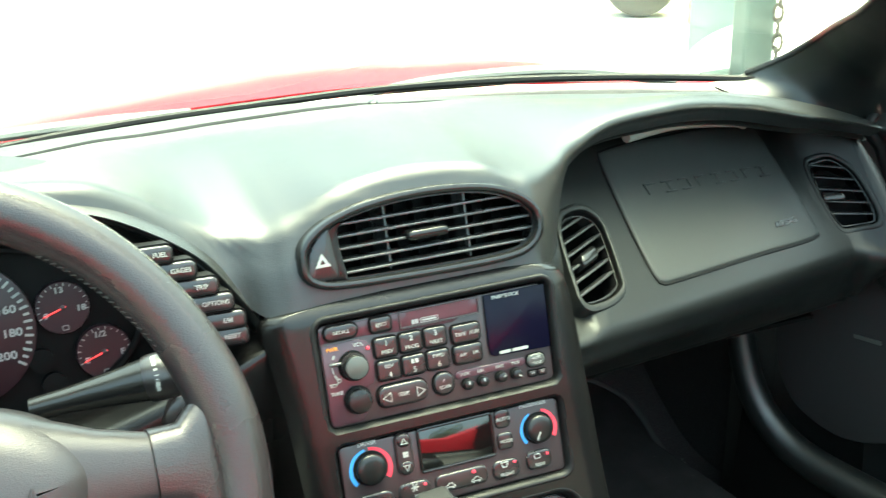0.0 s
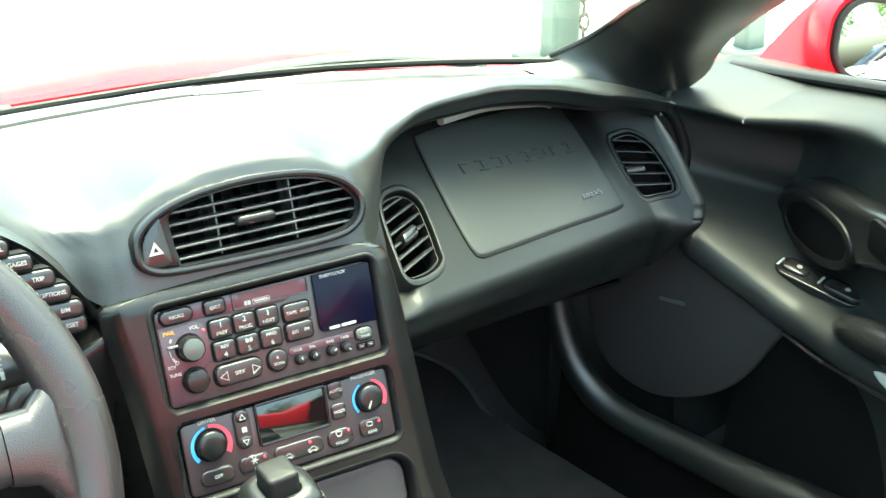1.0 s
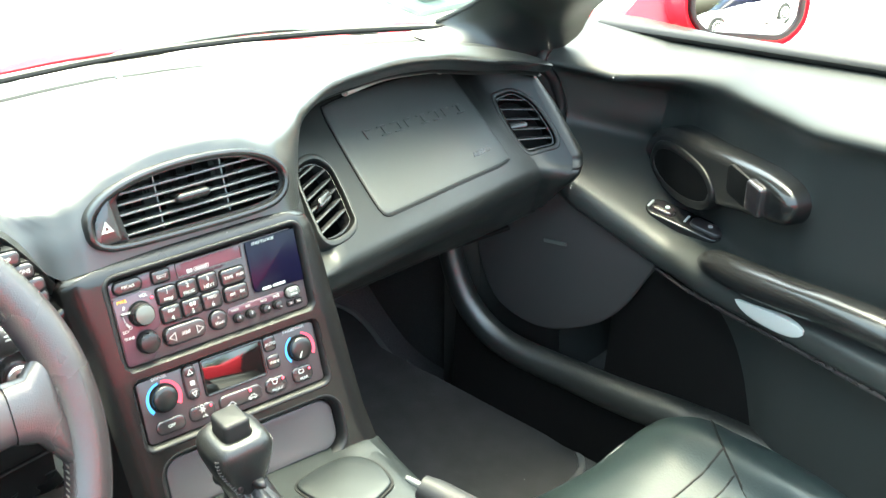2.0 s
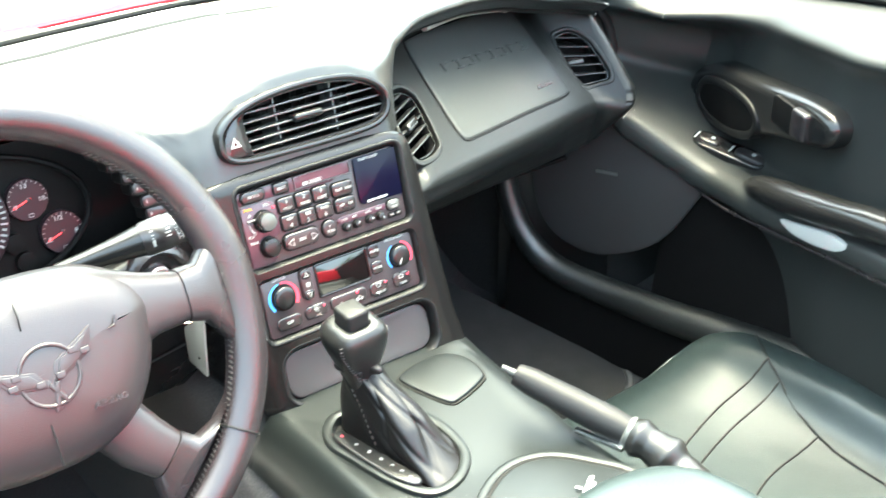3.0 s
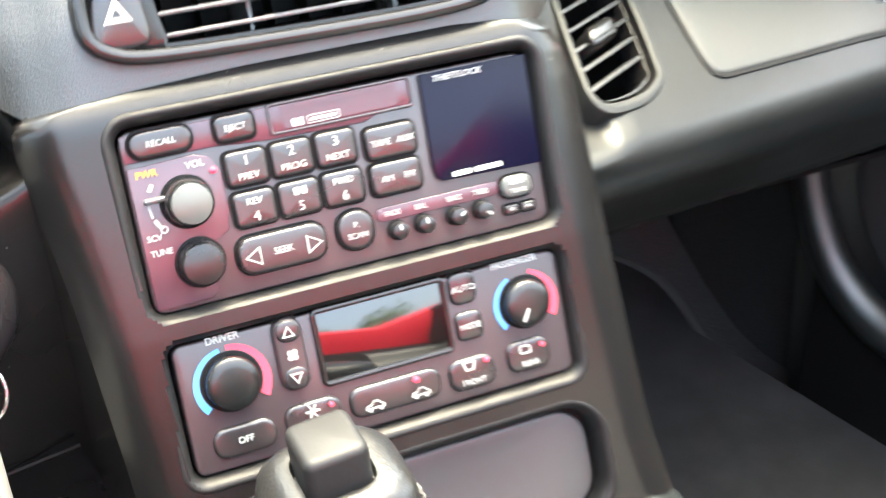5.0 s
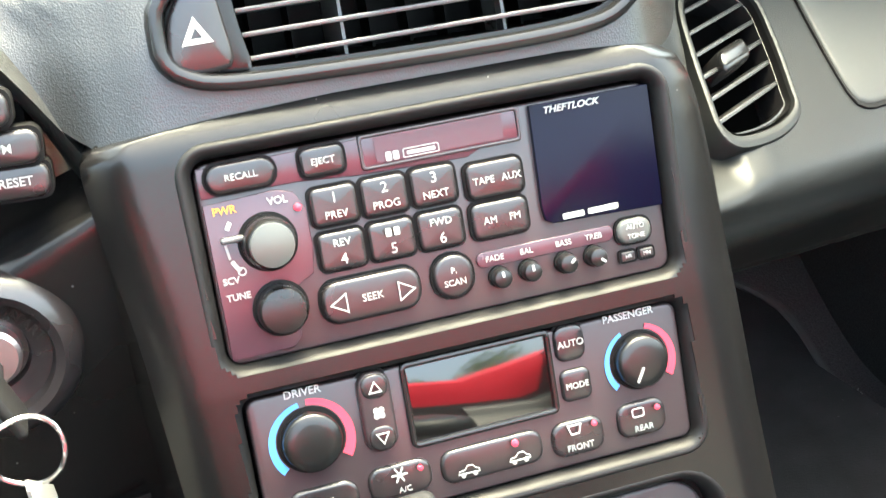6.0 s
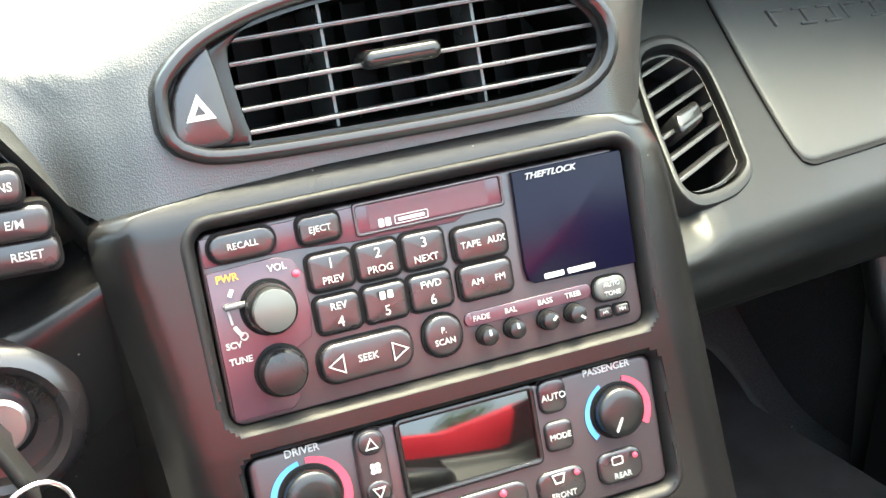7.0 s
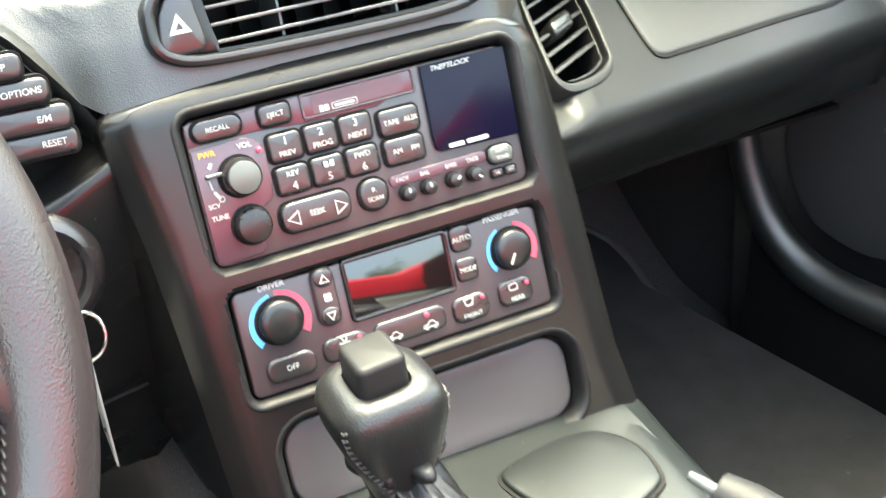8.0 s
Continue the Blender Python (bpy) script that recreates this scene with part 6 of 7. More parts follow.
part("outer_skin", sheet(loft([(y, [(0.80, belt(y) + 0.002), (0.84, belt(y) - 0.012), (0.89, belt(y) - 0.07), (0.92, 0.60), (0.915, 0.45), (0.88, 0.22)]) for y in np.linspace(-1.0, 0.42, 8)], 30, 30, "y"), 0.003), RED, door, "glossy red outer skin")

door.location += Vector((-0.010, 0.007, 0.005))

# ---------- door mirror ----------
mir = thing("door_mirror", (0.95, 0.26, 0.76), "red door mirror with clear glass", "door mirror")
GL = rrect(0.170, 0.096, 0.040, 8)
MZ = Vector((-0.30, -0.93, 0.186)).normalized()
MX = (Vector((0, 0, 1)) - MZ * MZ.z).cross(MZ).normalized()
MX = (MX - Vector((0, 0, 0.16))).normalized()
MM = axes((0.945, 0.278, 0.784), MX, MZ.cross(MX))
part("housing", rings([[(x * s, y * s, z) for x, y in inset(GL, -0.012)] for z, s in ((0.006, 0.985), (0.012, 1.0), (0.0, 1.03), (-0.03, 1.02), (-0.07, 0.85), (-0.10, 0.5), (-0.11, 0.1))], m=MM), RED, mir, "glossy red shell", sharp=70)
part("glass_rim", frame_ring(inset(GL, -0.004), inset(GL, 0.004), 0.0, 0.0145, 0.002, m=MM), RUBBER, mir)
mg = part("mirror_glass", rings([[(x, y, 0.0) for x, y in GL]] + [[(x * f, y * f, 0.0128 - (x * x + y * y) * f * f / 2.8) for x, y in GL] for f in np.linspace(1, 0.02, 24)], m=MM), MIRROR, mir, "convex silvered glass with faint etched words", sharp=60)
for k, w in ((0, 0.095), (1, 0.055)):
    bar(w, 0.0055, MM @ Matrix.Translation((0.012, -0.026 - 0.009 * k, 0.0125 - (0.0007 + 0.0003 * k))), mg, DIM_INK, "etched_bar", t=0.0006)
part("sail", rings([[Vector(p) for p in l] for l in (
    [(0.82, 0.385, 0.745), (0.84, 0.38, 0.742), (0.84, 0.36, 0.735), (0.82, 0.36, 0.738)],
    [(0.845, 0.385, 0.768), (0.875, 0.38, 0.765), (0.875, 0.345, 0.738), (0.845, 0.345, 0.742)],
    [(0.88, 0.38, 0.800), (0.915, 0.375, 0.798), (0.915, 0.32, 0.745), (0.88, 0.32, 0.75)],
    [(0.93, 0.385, 0.825), (0.96, 0.385, 0.82), (0.96, 0.31, 0.75), (0.93, 0.31, 0.75)])]), RED, mir, "red mirror foot", sharp=80)

mir.location += Vector((-0.012, 0.006, 0.012))

# ---------- windscreen frame, cowl and bonnet ----------
body = thing("sports_car", (0, 1.0, 0.3), "glossy red open-top sports car body round the cabin", "car")


def ws_y(x):
    return 0.510 - 0.50 * max(0, abs(x) - 0.08) ** 1.75


def bonnet_point(x, f):
    d = f * 1.2
    y = 0.572 + d
    top = 0.798 - 0.36 * d + 0.030 * (1 - math.exp(-d / 0.08))
    crown = -0.050 * (abs(x) / 0.9) ** 2
    bulge = 0.020 * math.exp(-((x - 0.22) / 0.25) ** 4) * min(1, d * 4) + 0.006
    fender = 0.006 * math.exp(-((abs(x) - 0.66) / 0.12) ** 2)
    return (x, max(y - 0.62 * max(0, abs(x) - 0.08) ** 1.75 * (1 - f), 0.37 + d), top + crown + bulge + fender)


part("bonnet", sheet(np.array([[bonnet_point(-0.92 + 1.84 * i / 59, j / 29) for j in range(30)] for i in range(60)]), 0.003), RED, body, "glossy red bonnet with a low bulge")
part("cowl", sheet(np.array([[(x, ws_y(x) + 0.015 + 0.07 * j / 5, 0.787 - 0.01 * j / 5 - 0.045 * (abs(x) / 0.8) ** 2) for j in range(6)] for x in np.linspace(-0.61, 0.61, 50)]), 0.003), RUBBER, body, "black cowl grille")
for x0, x1, yy in ((-0.40, -0.05, 0.56), (0.08, 0.46, 0.555)):
    wp = thing("windscreen_wiper", (x1, yy, 0.79), "black wiper arm parked on the cowl", "wiper", group="wipers")
    pts = open_curve([(x0, yy - 0.02 - 0.03 * (x0 < -0.2), 0.797), (x0 * 0.7 + x1 * 0.3, yy - 0.008, 0.806), (x0 * 0.3 + x1 * 0.7, yy - 0.01 - 0.03 * (x1 > 0.3), 0.809), (x1, yy - 0.10 * (x1 > 0.3), 0.800)], 20)
    part("arm", tube(pts, [0.004, 0.007, 0.009, 0.010, 0.012], 10, flat=0.6), WIPER, wp)
    part("blade", tube([(p[0], p[1] + 0.02, p[2] - 0.016) for p in pts[:14]], 0.004, 8), RUBBER, wp)
screen = thing("windscreen", (0, 0.5, 0.82), "clear raked windscreen glass in a black surround", "windscreen")
ws = []
for i in range(50):
    x = -0.57 + 1.14 * i / 49
    row = []
    for j in range(20):
        f = j / 19
        row.append((x * (1 - 0.12 * f), ws_y(x) + 0.010 - 0.66 * f + 0.07 * f * f, 0.816 - 0.02 * (abs(x) / 0.7) ** 3 + 0.40 * f))
    ws.append(row)
gl = part("glass", sheet(np.array(ws)), GLASS, screen)
gl.visible_shadow = False
part("lower_band", tube([(x, ws_y(x) + 0.006, 0.8160 - 0.02 * (abs(x) / 0.7) ** 3) for x in np.linspace(-0.54, 0.535, 60)], 0.0042, 8), RUBBER, screen)
PILLAR_IN = [(0.470, 0.412, 0.806), (0.512, 0.405, 0.814), (0.538, 0.378, 0.834), (0.545, 0.340, 0.862), (0.529, 0.305, 0.880), (0.506, 0.262, 0.900), (0.449, 0.154, 0.950), (0.420, 0.070, 1.020), (0.425, -0.010, 1.120), (0.450, -0.085, 1.215)]
PILLAR_OUT = [(0.590, 0.345, 0.740), (0.640, 0.335, 0.764), (0.662, 0.312, 0.792), (0.657, 0.292, 0.818), (0.648, 0.268, 0.842), (0.640, 0.220, 0.880), (0.620, 0.150, 0.925), (0.604, 0.080, 0.990), (0.585, 0.000, 1.092), (0.560, -0.080, 1.205)]


def pillar_mesh(sg):
    """A padded pillar between the windscreen's edge and the side window's edge."""
    a, b = open_curve(PILLAR_IN, 50), open_curve(PILLAR_OUT, 50)
    loops = []
    for k in range(50):
        e, r = Vector(a[k]), Vector(b[k])
        t = (Vector(b[min(k + 1, 49)]) - Vector(b[max(k - 1, 0)])).normalized()
        n = (r - e).cross(t).normalized()
        n = -n if n.x > 0 else n
        row = [e + (r - e) * f + n * 0.022 * math.sin(math.pi * f) for f in np.linspace(0, 1, 16)]
        row += [e + (r - e) * f - n * 0.016 * math.sin(math.pi * f) for f in np.linspace(0.95, 0.05, 10)]
        loops.append([(sg * v.x, v.y, v.z) for v in row])
    return rings(loops)


for sg in (-1, 1):
    part("pillar_trim", pillar_mesh(sg), PAD, screen, "black padded windscreen pillar", sharp=70)
    part("pillar_seal", tube([(sg * x, y, z) for x, y, z in open_curve(PILLAR_IN[1:], 40)], 0.0032, 8), RUBBER, screen, "thin black glass seal")
part("header", tube([(x, -0.08 - 0.02 * (x / 0.52) ** 2, 1.225 - 0.02 * (x / 0.52) ** 2) for x in np.linspace(-0.52, 0.52, 24)], 0.030, 14), PAD, screen, "padded windscreen header", sharp=70)

# door end gap and hinge pillar
part("hinge_pillar", sheet(np.array([[(0.54 + 0.12 * j / 7, 0.42 - 0.11 * j / 7, (0.752 + 0.05 * (1 - j / 7)) * (1 - i / 9) + 0.272 * i / 9) for j in range(8)] for i in range(10)]), 0.01), PAD, body)
part("kick_panel", sheet(np.array([[(0.575 - 0.03 * i / 9, 0.38 + 0.36 * i / 9, 0.62 - 0.36 * j / 7) for j in range(8)] for i in range(10)]), 0.006), CARPET, body)
part("driver_door_inner", sheet(np.array([[(-0.72 - 0.02 * math.sin(j), 0.40 - 1.4 * i / 9, 0.80 - 0.5 * j / 5) for j in range(6)] for i in range(10)]), 0.02), PAD, body)
part("driver_door_outer", sheet(loft([(y, [(-0.76, 0.80), (-0.86, 0.79), (-0.90, 0.72), (-0.92, 0.55), (-0.88, 0.25)]) for y in (-1.1, -0.5, 0.1, 0.5)], 20, 20, "y"), 0.004), RED, body)
part("rear_deck", sheet(loft([(x, [(-1.00, 0.62), (-1.02, 0.90), (-1.08, 0.96), (-1.25, 0.985), (-1.55, 0.95), (-2.2, 0.78)]) for x in (-0.9, -0.5, 0.0, 0.5, 0.9)], 30, 30), 0.006), RED, body, "red rear deck behind the seats")
part("bulkhead", sheet(np.array([[(-0.8 + 1.6 * i / 9, -0.98, 0.25 + 0.5 * j / 5) for j in range(6)] for i in range(10)]), 0.01), CARPET, body)

# ---------- cabin floor ----------
FL = []
for i in range(40):
    y = -0.95 + 1.75 * i / 39
    z = 0.255 + 0.25 * max(0, (y - 0.50) / 0.3) ** 1.5
    FL.append((y, [(-0.74, z + 0.06), (-0.66, z + 0.01), (-0.4, z), (-0.15, z + 0.005), (0.0, z + 0.02), (0.15, z + 0.005), (0.4, z), (0.60, z + 0.012), (0.66, z + 0.06), (0.74, z + 0.12)]))
solo("floor", sheet(loft(FL, 80, 60, "y"), 0.004), CARPET, "black carpeted cabin floor", "floor", kind="structure", sharp=60)
part("firewall", sheet(np.array([[(-0.76 + 1.52 * i / 19, 0.72 - 0.05 * j / 9, 0.30 + 0.40 * j / 9) for j in range(10)] for i in range(20)]), 0.006), CARPET, body)
# Added near-black sheet closes the dash underside against stray light
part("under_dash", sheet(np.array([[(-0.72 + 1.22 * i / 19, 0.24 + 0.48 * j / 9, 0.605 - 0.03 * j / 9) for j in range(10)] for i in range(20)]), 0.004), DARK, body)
part("tunnel_front", sheet(loft([(y, [(-0.13, 0.26), (-0.115, 0.5), (-0.10, 0.60), (0.10, 0.60), (0.118, 0.5), (0.14, 0.26)]) for y in (-0.05, 0.2, 0.7)], 20, 30, "y"), 0.004), CARPET, body, sharp=60)
sill = thing("door_sill", (0.63, 0.0, 0.3), "black moulded door sill with a rounded top", "door sill")
SL = open_curve([(0.540, 0.400, 0.60), (0.540, 0.392, 0.555), (0.540, 0.381, 0.499), (0.545, 0.358, 0.443), (0.556, 0.326, 0.405), (0.572, 0.283, 0.384), (0.600, 0.207, 0.374), (0.618, 0.115, 0.377), (0.632, 0.035, 0.385), (0.645, -0.10, 0.398), (0.655, -0.4, 0.412), (0.66, -0.9, 0.42)], 80)
part("roll", tube(SL, [0.014, 0.018, 0.022, 0.026, 0.028, 0.030, 0.030, 0.030], 20, up=(0.3, 0.2, 1)), PAD, sill, "smooth rounded black roll", sharp=70)
# Side carpet in cavity black: footwell shade put into its colour
part("shaded_carpet_side", sheet(np.array([[(p[0] + 0.0 - 0.012 * j / 6, p[1], p[2] - 0.01 - (p[2] - 0.28) * j / 6) for j in range(7)] for p in SL[8:]]), 0.003), DARK, sill)
part("red_edge", tube([(p[0] + 0.036, p[1], p[2] + 0.020) for p in SL[24:]], 0.0045, 8), RED, sill, "thin red painted edge")
sill.location += Vector((-0.014, 0.010, 0.0))
rug = thing("floor_mat", (0.38, 0.35, 0.262), "dark pile floor mat with a bound edge", "floor mat")
rug_line = closed_curve([(0.16, 0.14), (0.30, 0.125), (0.44, 0.128), (0.545, 0.145), (0.578, 0.175), (0.588, 0.215), (0.575, 0.28), (0.545, 0.385), (0.525, 0.46), (0.515, 0.52), (0.50, 0.60), (0.40, 0.645), (0.2, 0.645), (0.165, 0.6), (0.15, 0.4)], 120)


def rug_z(y):
    return 0.266 + 0.25 * max(0, (y - 0.50) / 0.3) ** 1.5


bm = slab(rug_line, 0.0, 0.006, 0.002)
for v in bm.verts:
    v.co.z += rug_z(v.co.y) - 0.004
part("rug_surface", bm, MAT_RUG, rug)
part("binding", tube([(x, y, rug_z(y) + 0.002) for x, y in rug_line], 0.0055, 8, closed=True, flat=0.7), BINDING, rug, "sewn grey binding")
for k in range(26):
    x, y = random.uniform(0.2, 0.56), random.uniform(0.15, 0.5)
    part("lint", tube([(x, y, rug_z(y) + 0.004), (x + random.uniform(-0.004, 0.004), y + random.uniform(-0.003, 0.003), rug_z(y) + 0.005)], 0.0007, 5), KNOB_LIGHT, rug)
part("mat_hook", tube(open_curve([(0.405, 0.157, 0.268), (0.41, 0.163, 0.275), (0.42, 0.162, 0.274), (0.424, 0.154, 0.268)], 12), 0.003, 8), RUBBER, rug)

# ---------- passenger seat ----------
seat = thing("passenger_seat", (0.42, -0.25, 0.28), "black leather bucket seat with a scuffed sheen", "car seat")


def seat_cushion():
    st = []
    for y in np.linspace(0.075, -0.55, 26):
        f = (0.075 - y) / 0.625
        nose = math.sqrt(max(0.0, 1 - max(0, 1 - f / 0.16) ** 2))
        h = 0.30 + 0.075 * nose
        dip = 0.022 * min(1, f * 4)
        l, r = 0.215 - 0.0 * f, 0.655 - 0.04 * (1 - nose)
        l = l + 0.05 * (1 - nose)
        bl = 0.022 + 0.03 * min(1, f * 2.5)
        st.append((-y, [(l, 0.28), (l - 0.004, h - 0.03), (l + 0.018, h + bl * 0.5), (l + 0.055, h + bl * 0.65), (l + 0.095, h + 0.005), (0.5 * (l + r) - 0.05, h - dip * 0.3), (0.5 * (l + r) + 0.05, h - dip * 0.3), (r - 0.10, h + 0.008), (r - 0.06, h + bl * 0.85), (r - 0.018, h + bl * 0.7), (r + 0.003, h - 0.03), (r, 0.28)]))
    g = loft(st, 110, 110, "y")
    g[:, :, 1] *= -1
    return g


cg = seat_cushion()
for i in range(cg.shape[0]):
    for j in range(cg.shape[1]):
        p = cg[i, j]
        p[2] += 0.0016 * noise.noise(Vector((p[0] * 10, p[1] * 10, 0.3))) + 0.0003 * noise.noise(Vector((p[0] * 50, p[1] * 45, 0.9)))
part("cushion", sheet(cg, 0.004), SEAT, seat, "black leather cushion, creased", sharp=70)
part("cushion_front", sheet(np.array([[(cg[0, j, 0], cg[0, j, 1] + 0.001, cg[0, j, 2] * (1 - k / 5) + 0.27 * k / 5) for k in range(6)] for j in range(cg.shape[1])]), 0.003), SEAT, seat, sharp=70)


def on_cushion(x, y):
    i = int(np.argmin(np.abs(cg[:, 0, 1] - y)))
    j = int(np.argmin(np.abs(cg[i, 8:-8, 0] - x))) + 8
    return float(cg[i, j, 2])


def seam(pts, n=40):
    return [(x, y, on_cushion(x, y) + 0.0002) for x, y in open_curve(pts, n)]


for pts in ([(0.33, -0.135), (0.376, -0.111), (0.444, -0.084), (0.513, -0.067), (0.594, -0.066)], [(0.34, -0.16), (0.385, -0.137), (0.448, -0.114), (0.503, -0.102), (0.575, -0.099)], [(0.635, -0.005), (0.605, -0.047), (0.576, -0.101), (0.548, -0.184), (0.54, -0.264), (0.54, -0.5)], [(0.40, -0.209), (0.415, -0.204), (0.471, -0.187), (0.547, -0.184)], [(0.27, 0.0), (0.30, -0.06), (0.32, -0.15), (0.315, -0.3), (0.31, -0.5)]):
    part("seam", tube(seam(pts), 0.0016, 6), RUBBER, seat)
part("piping", tube([tuple(cg[2, j] + np.array((0, 0.0, 0.002))) for j in range(12, 98)], 0.0022, 8), SEAT, seat, "raised piping along the front edge")
part("backrest", sheet(loft([(x, [(-0.50, 0.36), (-0.56, 0.42), (-0.66, 0.55), (-0.74, 0.64), (-0.78, 0.70), (-0.83, 0.70), (-0.80, 0.6)]) for x in (0.20, 0.26, 0.32, 0.54, 0.60, 0.66)], 40, 50), 0.02), SEAT, seat, sharp=70)
part("base", box(0.40, 0.5, 0.05, 0.01, pose(0.43, -0.26, 0.285)), DARK, seat)

seat.location += Vector((-0.012, 0.012, 0.010))

# ---------- things outside ----------
def lift_post(x, y, w, label):
    p = thing("lift_post", (x, y, 0), label, "steel post", group="lift posts")
    part("column", rings([[(x + a, y + b, z) for a, b in rrect(w, w * 0.8, w * 0.12, 2)] for z in (0.0, 2.6)]), POST, p, flat=True)
    part("base_plate", box(w * 2.2, w * 2.0, 0.02, 0.004, pose(x, y, 0.012)), POST, p)
    return p


p1 = lift_post(2.08, 2.54, 0.105, "grey-green steel lift post with a hanging chain")
for k in range(40):
    z = 0.10 + 0.045 * k
    m = pose(2.08 + 0.030 + 0.003 * math.sin(k * 1.7), 2.46, z, 90, 0, 45 + 90 * (k % 2))
    o = [(0.013 * math.cos(a), 0.028 * math.sin(a), 0) for a in np.linspace(0, 2 * math.pi, 12, endpoint=False)]
    part("chain_link", tube([m @ Vector(q) for q in o], 0.0055, 6, closed=True), CHAIN, p1)
lift_post(2.67, 2.31, 0.085, "thin grey-green steel post on the yard")
truck = thing("yellow_loader", (2.4, 3.5, 0), "yellow yard loader with a haze-greyed tyre", "loader")
TYM = axes((2.205, 3.41, 0.135), (0.64, -0.3, 0), (0, 0, 1))
part("tyre", lathe([(0.07, -0.045), (0.11, -0.05), (0.13, -0.04), (0.135, -0.02), (0.135, 0.02), (0.13, 0.04), (0.11, 0.05), (0.07, 0.045)], TYM), TYRE, truck, "worn tyre greyed with painted glare haze")
part("hub", lathe([(0.07, -0.05), (0.065, -0.03), (0.025, -0.035), (0.02, -0.055), (0.001, -0.055)], TYM), REDINK, truck, "red hub")
part("chassis", box(0.75, 0.5, 0.3, 0.03, pose(2.35, 3.85, 0.40, 0, 0, -25)), YELLOW, truck)
part("step", box(0.04, 0.2, 0.42, 0.01, pose(2.34, 3.25, 0.215, 0, 0, -35)), YELLOW, truck)


def parked_car(name, x, y, turn, paint, label):
    """A simple saloon: lower body, cabin, wheels."""
    c = thing(name, (x, y, 0), label, "car", group="parked cars")
    m = pose(x, y, 0, 0, 0, turn)
    st = [(-2.2, 0.35, 0.62, 0.62), (-1.9, 0.26, 0.80, 0.80), (-1.0, 0.22, 0.86, 0.88), (0.3, 0.22, 0.88, 0.90), (1.3, 0.24, 0.84, 0.86), (2.0, 0.28, 0.72, 0.78), (2.25, 0.36, 0.60, 0.6)]
    part("body", rings([[m @ Vector((0.85 * math.copysign(abs(math.cos(t)) ** 0.4, math.cos(t)) * wd / 0.9, px, (z0 + z1) / 2 + (z1 - z0) / 2 * math.copysign(abs(math.sin(t)) ** 0.45, math.sin(t)))) for t in np.linspace(0, 2 * math.pi, 28, endpoint=False)] for px, z0, z1, wd in st]), paint, c, sharp=60)
    part("cabin", rings([[m @ Vector((0.72 * math.copysign(abs(math.cos(t)) ** 0.5, math.cos(t)) * s, px, 0.8 + h * math.copysign(abs(math.sin(t)) ** 0.6, math.sin(t)))) for t in np.linspace(0, 2 * math.pi, 24, endpoint=False)] for px, h, s in ((-1.5, 0.05, 0.9), (-0.8, 0.50, 0.88), (0.0, 0.56, 0.9), (0.5, 0.50, 0.9), (1.2, 0.05, 0.95))]), LCD, c, "dark glazed cabin", sharp=60)
    part("roof", rings([[m @ Vector((0.60 * math.cos(t), px, 1.345 + 0.03 * math.sin(t))) for t in np.linspace(0, 2 * math.pi, 16, endpoint=False)] for px in (-0.8, -0.3, 0.4)]), paint, c, sharp=60)
    for sx_ in (-1, 1):
        for py in (-1.35, 1.35):
            w = part("wheel", lathe([(0.02, 0.10), (0.2, 0.11), (0.30, 0.10), (0.325, 0.06), (0.325, -0.06), (0.3, -0.1)], m @ axes((sx_ * 0.76, py, 0.325), (0, 1, 0), (0, 0, sx_))), RUBBER, c)
            part("rim", lathe([(0.20, 0.09), (0.205, 0.118), (0.19, 0.12), (0.15, 0.10), (0.05, 0.112), (0.005, 0.114)], m @ axes((sx_ * 0.76, py, 0.325), (0, 1, 0), (0, 0, sx_))), CHROME, w, "bright alloy rim")
    return c


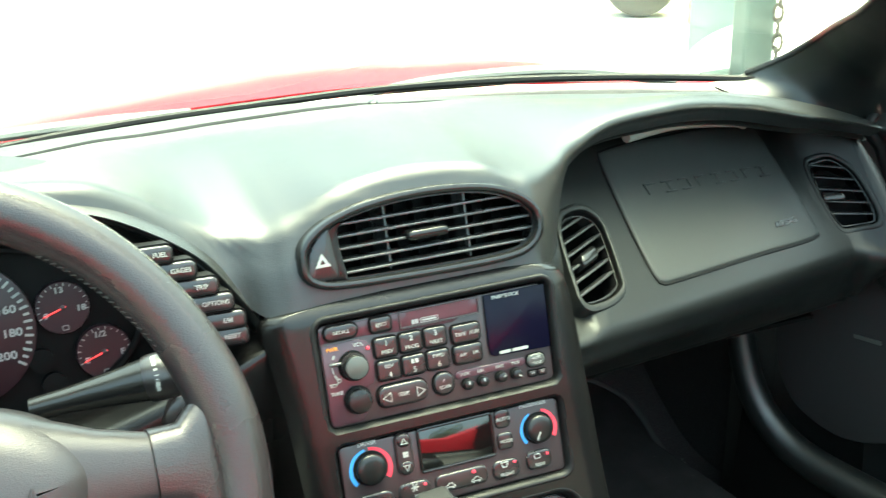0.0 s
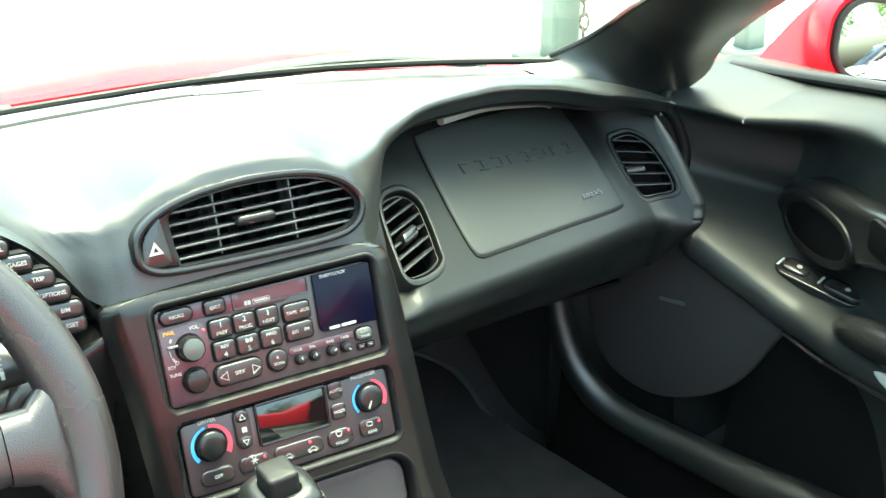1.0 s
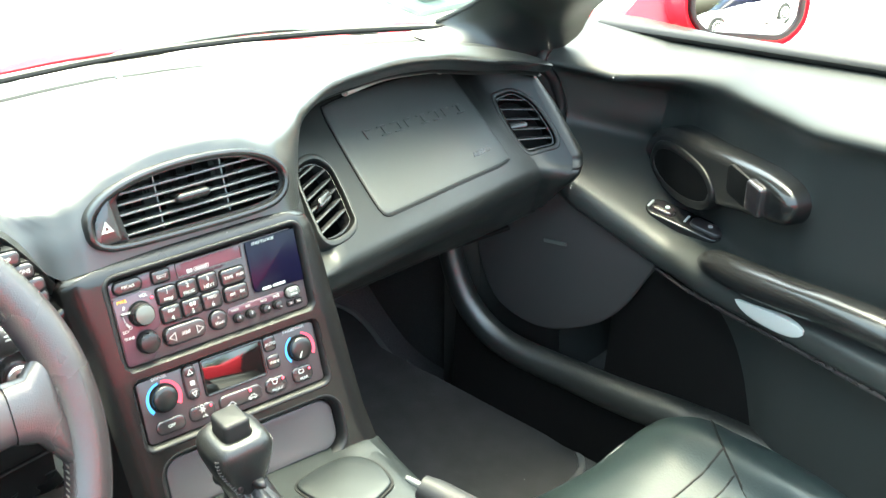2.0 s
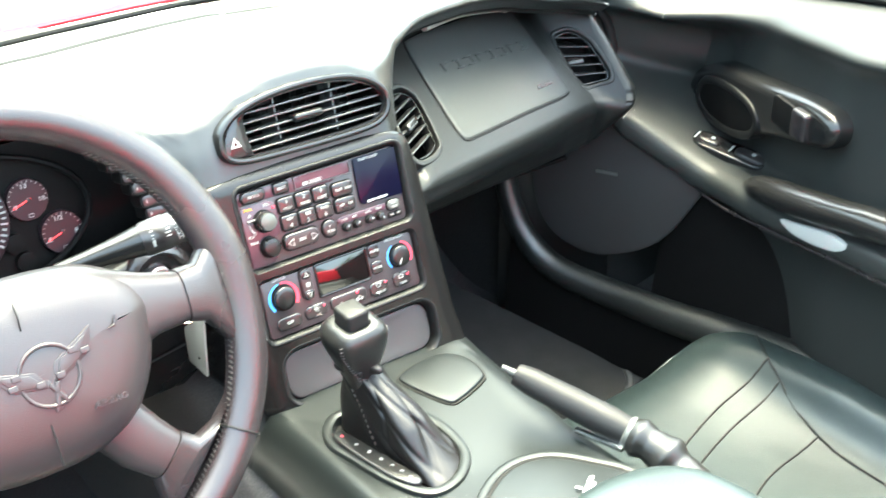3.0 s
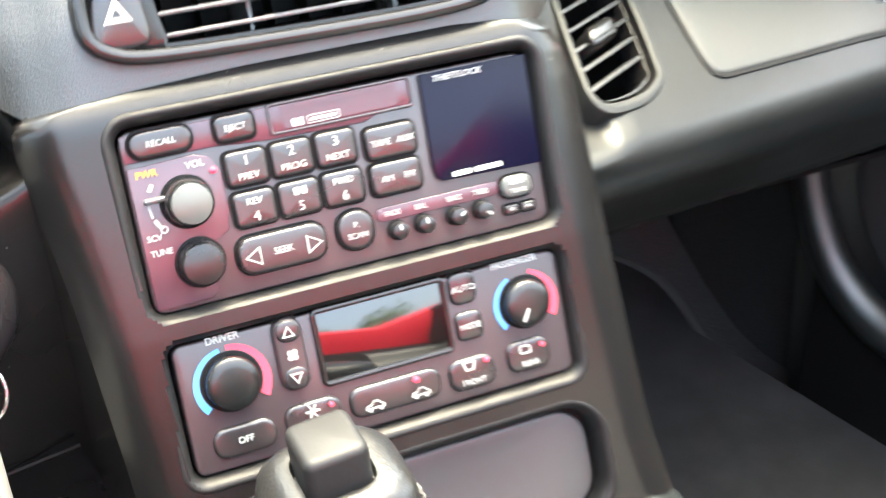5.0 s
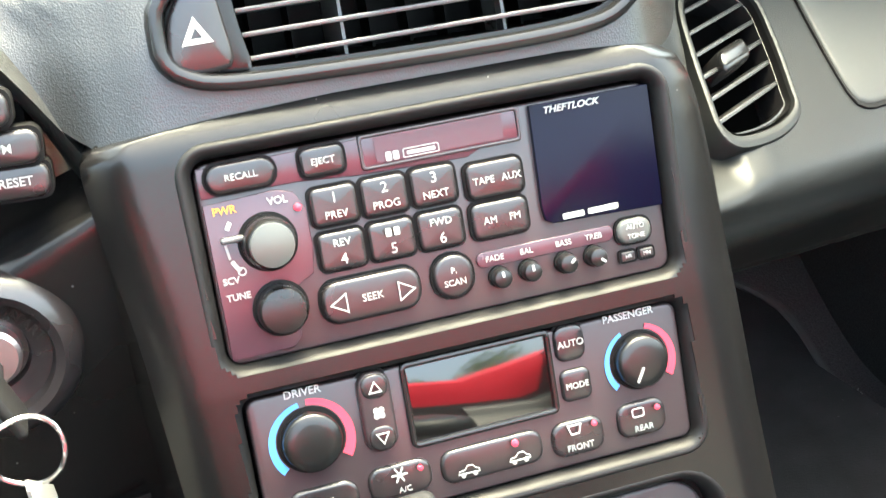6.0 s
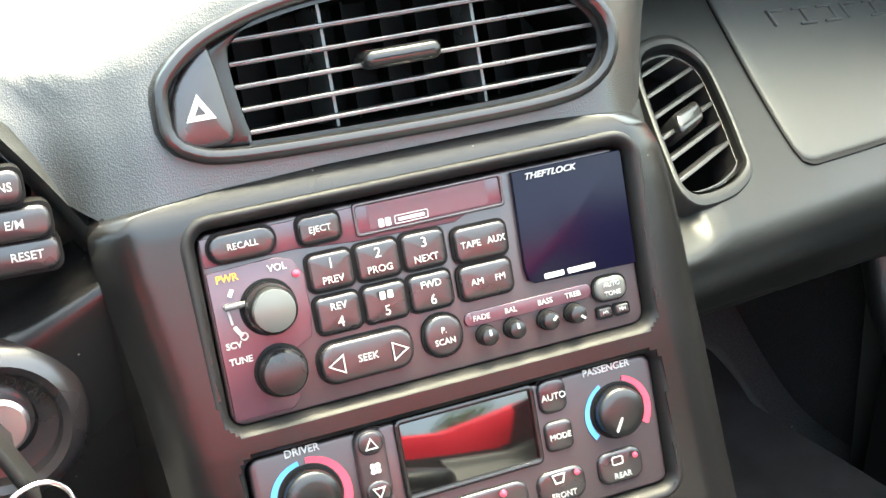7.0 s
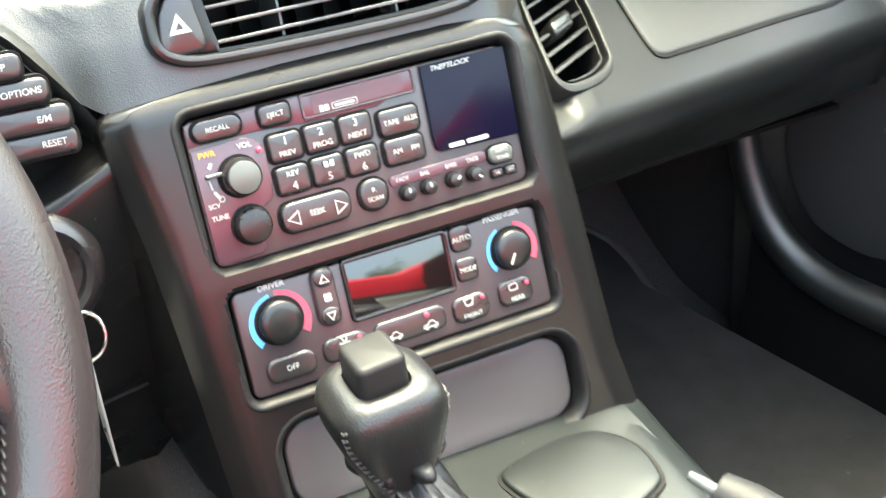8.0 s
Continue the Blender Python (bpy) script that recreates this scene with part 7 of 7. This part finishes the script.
parked_car("parked_car", 4.3, 4.4, 60, GREY_PAINT, "pale grey-green saloon parked on the yard")
parked_car("parked_car", 4.3, -12.0, 80, WHITE_PAINT, "white saloon parked behind on the yard")
fend = thing("spare_fender", (2.25, 2.85, 0), "dented pale grey metal fender stood on the yard", "fender")
part("skin", sheet(np.array([[(2.13 + 0.24 * i / 15, 2.84 - 0.12 * i / 15 + 0.04 * math.sin(math.pi * i / 15), (0.004 + 0.13 * (i / 15) ** 0.7) * (1 - j / 11) + 0.75 * j / 11) for j in range(12)] for i in range(16)]), 0.004), GREY_PAINT, fend)
part("stay", tube([(2.36, 2.74, 0.0), (2.36, 2.74, 0.4)], 0.008, 8), POST, fend)
fend.location += Vector((-0.06, 0.035, 0))


def tree(x, y, h, seed):
    t = thing("tree", (x, y, 0), "leafy green tree at the edge of the yard", "tree", group="trees")
    rnd = random.Random(seed)
    part("trunk", tube(open_curve([(x, y, 0), (x + 0.1, y, h * 0.25), (x - 0.05, y + 0.1, h * 0.6), (x, y, h * 0.9)], 14), [0.22, 0.17, 0.1, 0.03], 10), BARK, t)
    for k in range(7):
        a = rnd.uniform(0, 6.28)
        part("limb", tube(open_curve([(x, y, h * (0.3 + 0.07 * k)), (x + math.cos(a) * h * 0.12, y + math.sin(a) * h * 0.12, h * (0.42 + 0.07 * k)), (x + math.cos(a) * h * 0.28, y + math.sin(a) * h * 0.28, h * (0.5 + 0.06 * k))], 8), [0.09, 0.05, 0.02], 7), BARK, t)
    verts, faces = [], []
    for k in range(2600):
        u = Vector((rnd.gauss(0, 1), rnd.gauss(0, 1), rnd.gauss(0, 1))).normalized()
        r = rnd.uniform(0.45, 1.0) * (1 + 0.35 * noise.noise(u * 2.3 + Vector((seed, 0, 0))))
        c = Vector((x, y, h * 0.66)) + Vector((u.x * h * 0.34, u.y * h * 0.34, u.z * h * 0.34)) * r
        s = rnd.uniform(0.10, 0.2)
        d1, d2 = Vector((rnd.gauss(0, 1), rnd.gauss(0, 1), rnd.gauss(0, 1))).normalized() * s, Vector((rnd.gauss(0, 1), rnd.gauss(0, 1), rnd.gauss(0, 1))).normalized() * s * 0.6
        b = len(verts)
        verts += [c - d1, c + d2, c + d1, c - d2]
        faces.append((b, b + 1, b + 2, b + 3))
    me = bpy.data.meshes.new("crown")
    me.from_pydata([v - Vector((x, y, 0)) for v in verts], [], faces)
    me.materials.append(LEAF)
    ob = new("crown", me)
    ob.parent = t
    ob["kind"] = "stuff"


for k, (x, y, h) in enumerate(((3.0, -24, 6.5), (8.5, -23, 7.5), (14.0, -21, 6.0), (20, -17, 7.0))):
    tree(x, y, h, 5 + k)
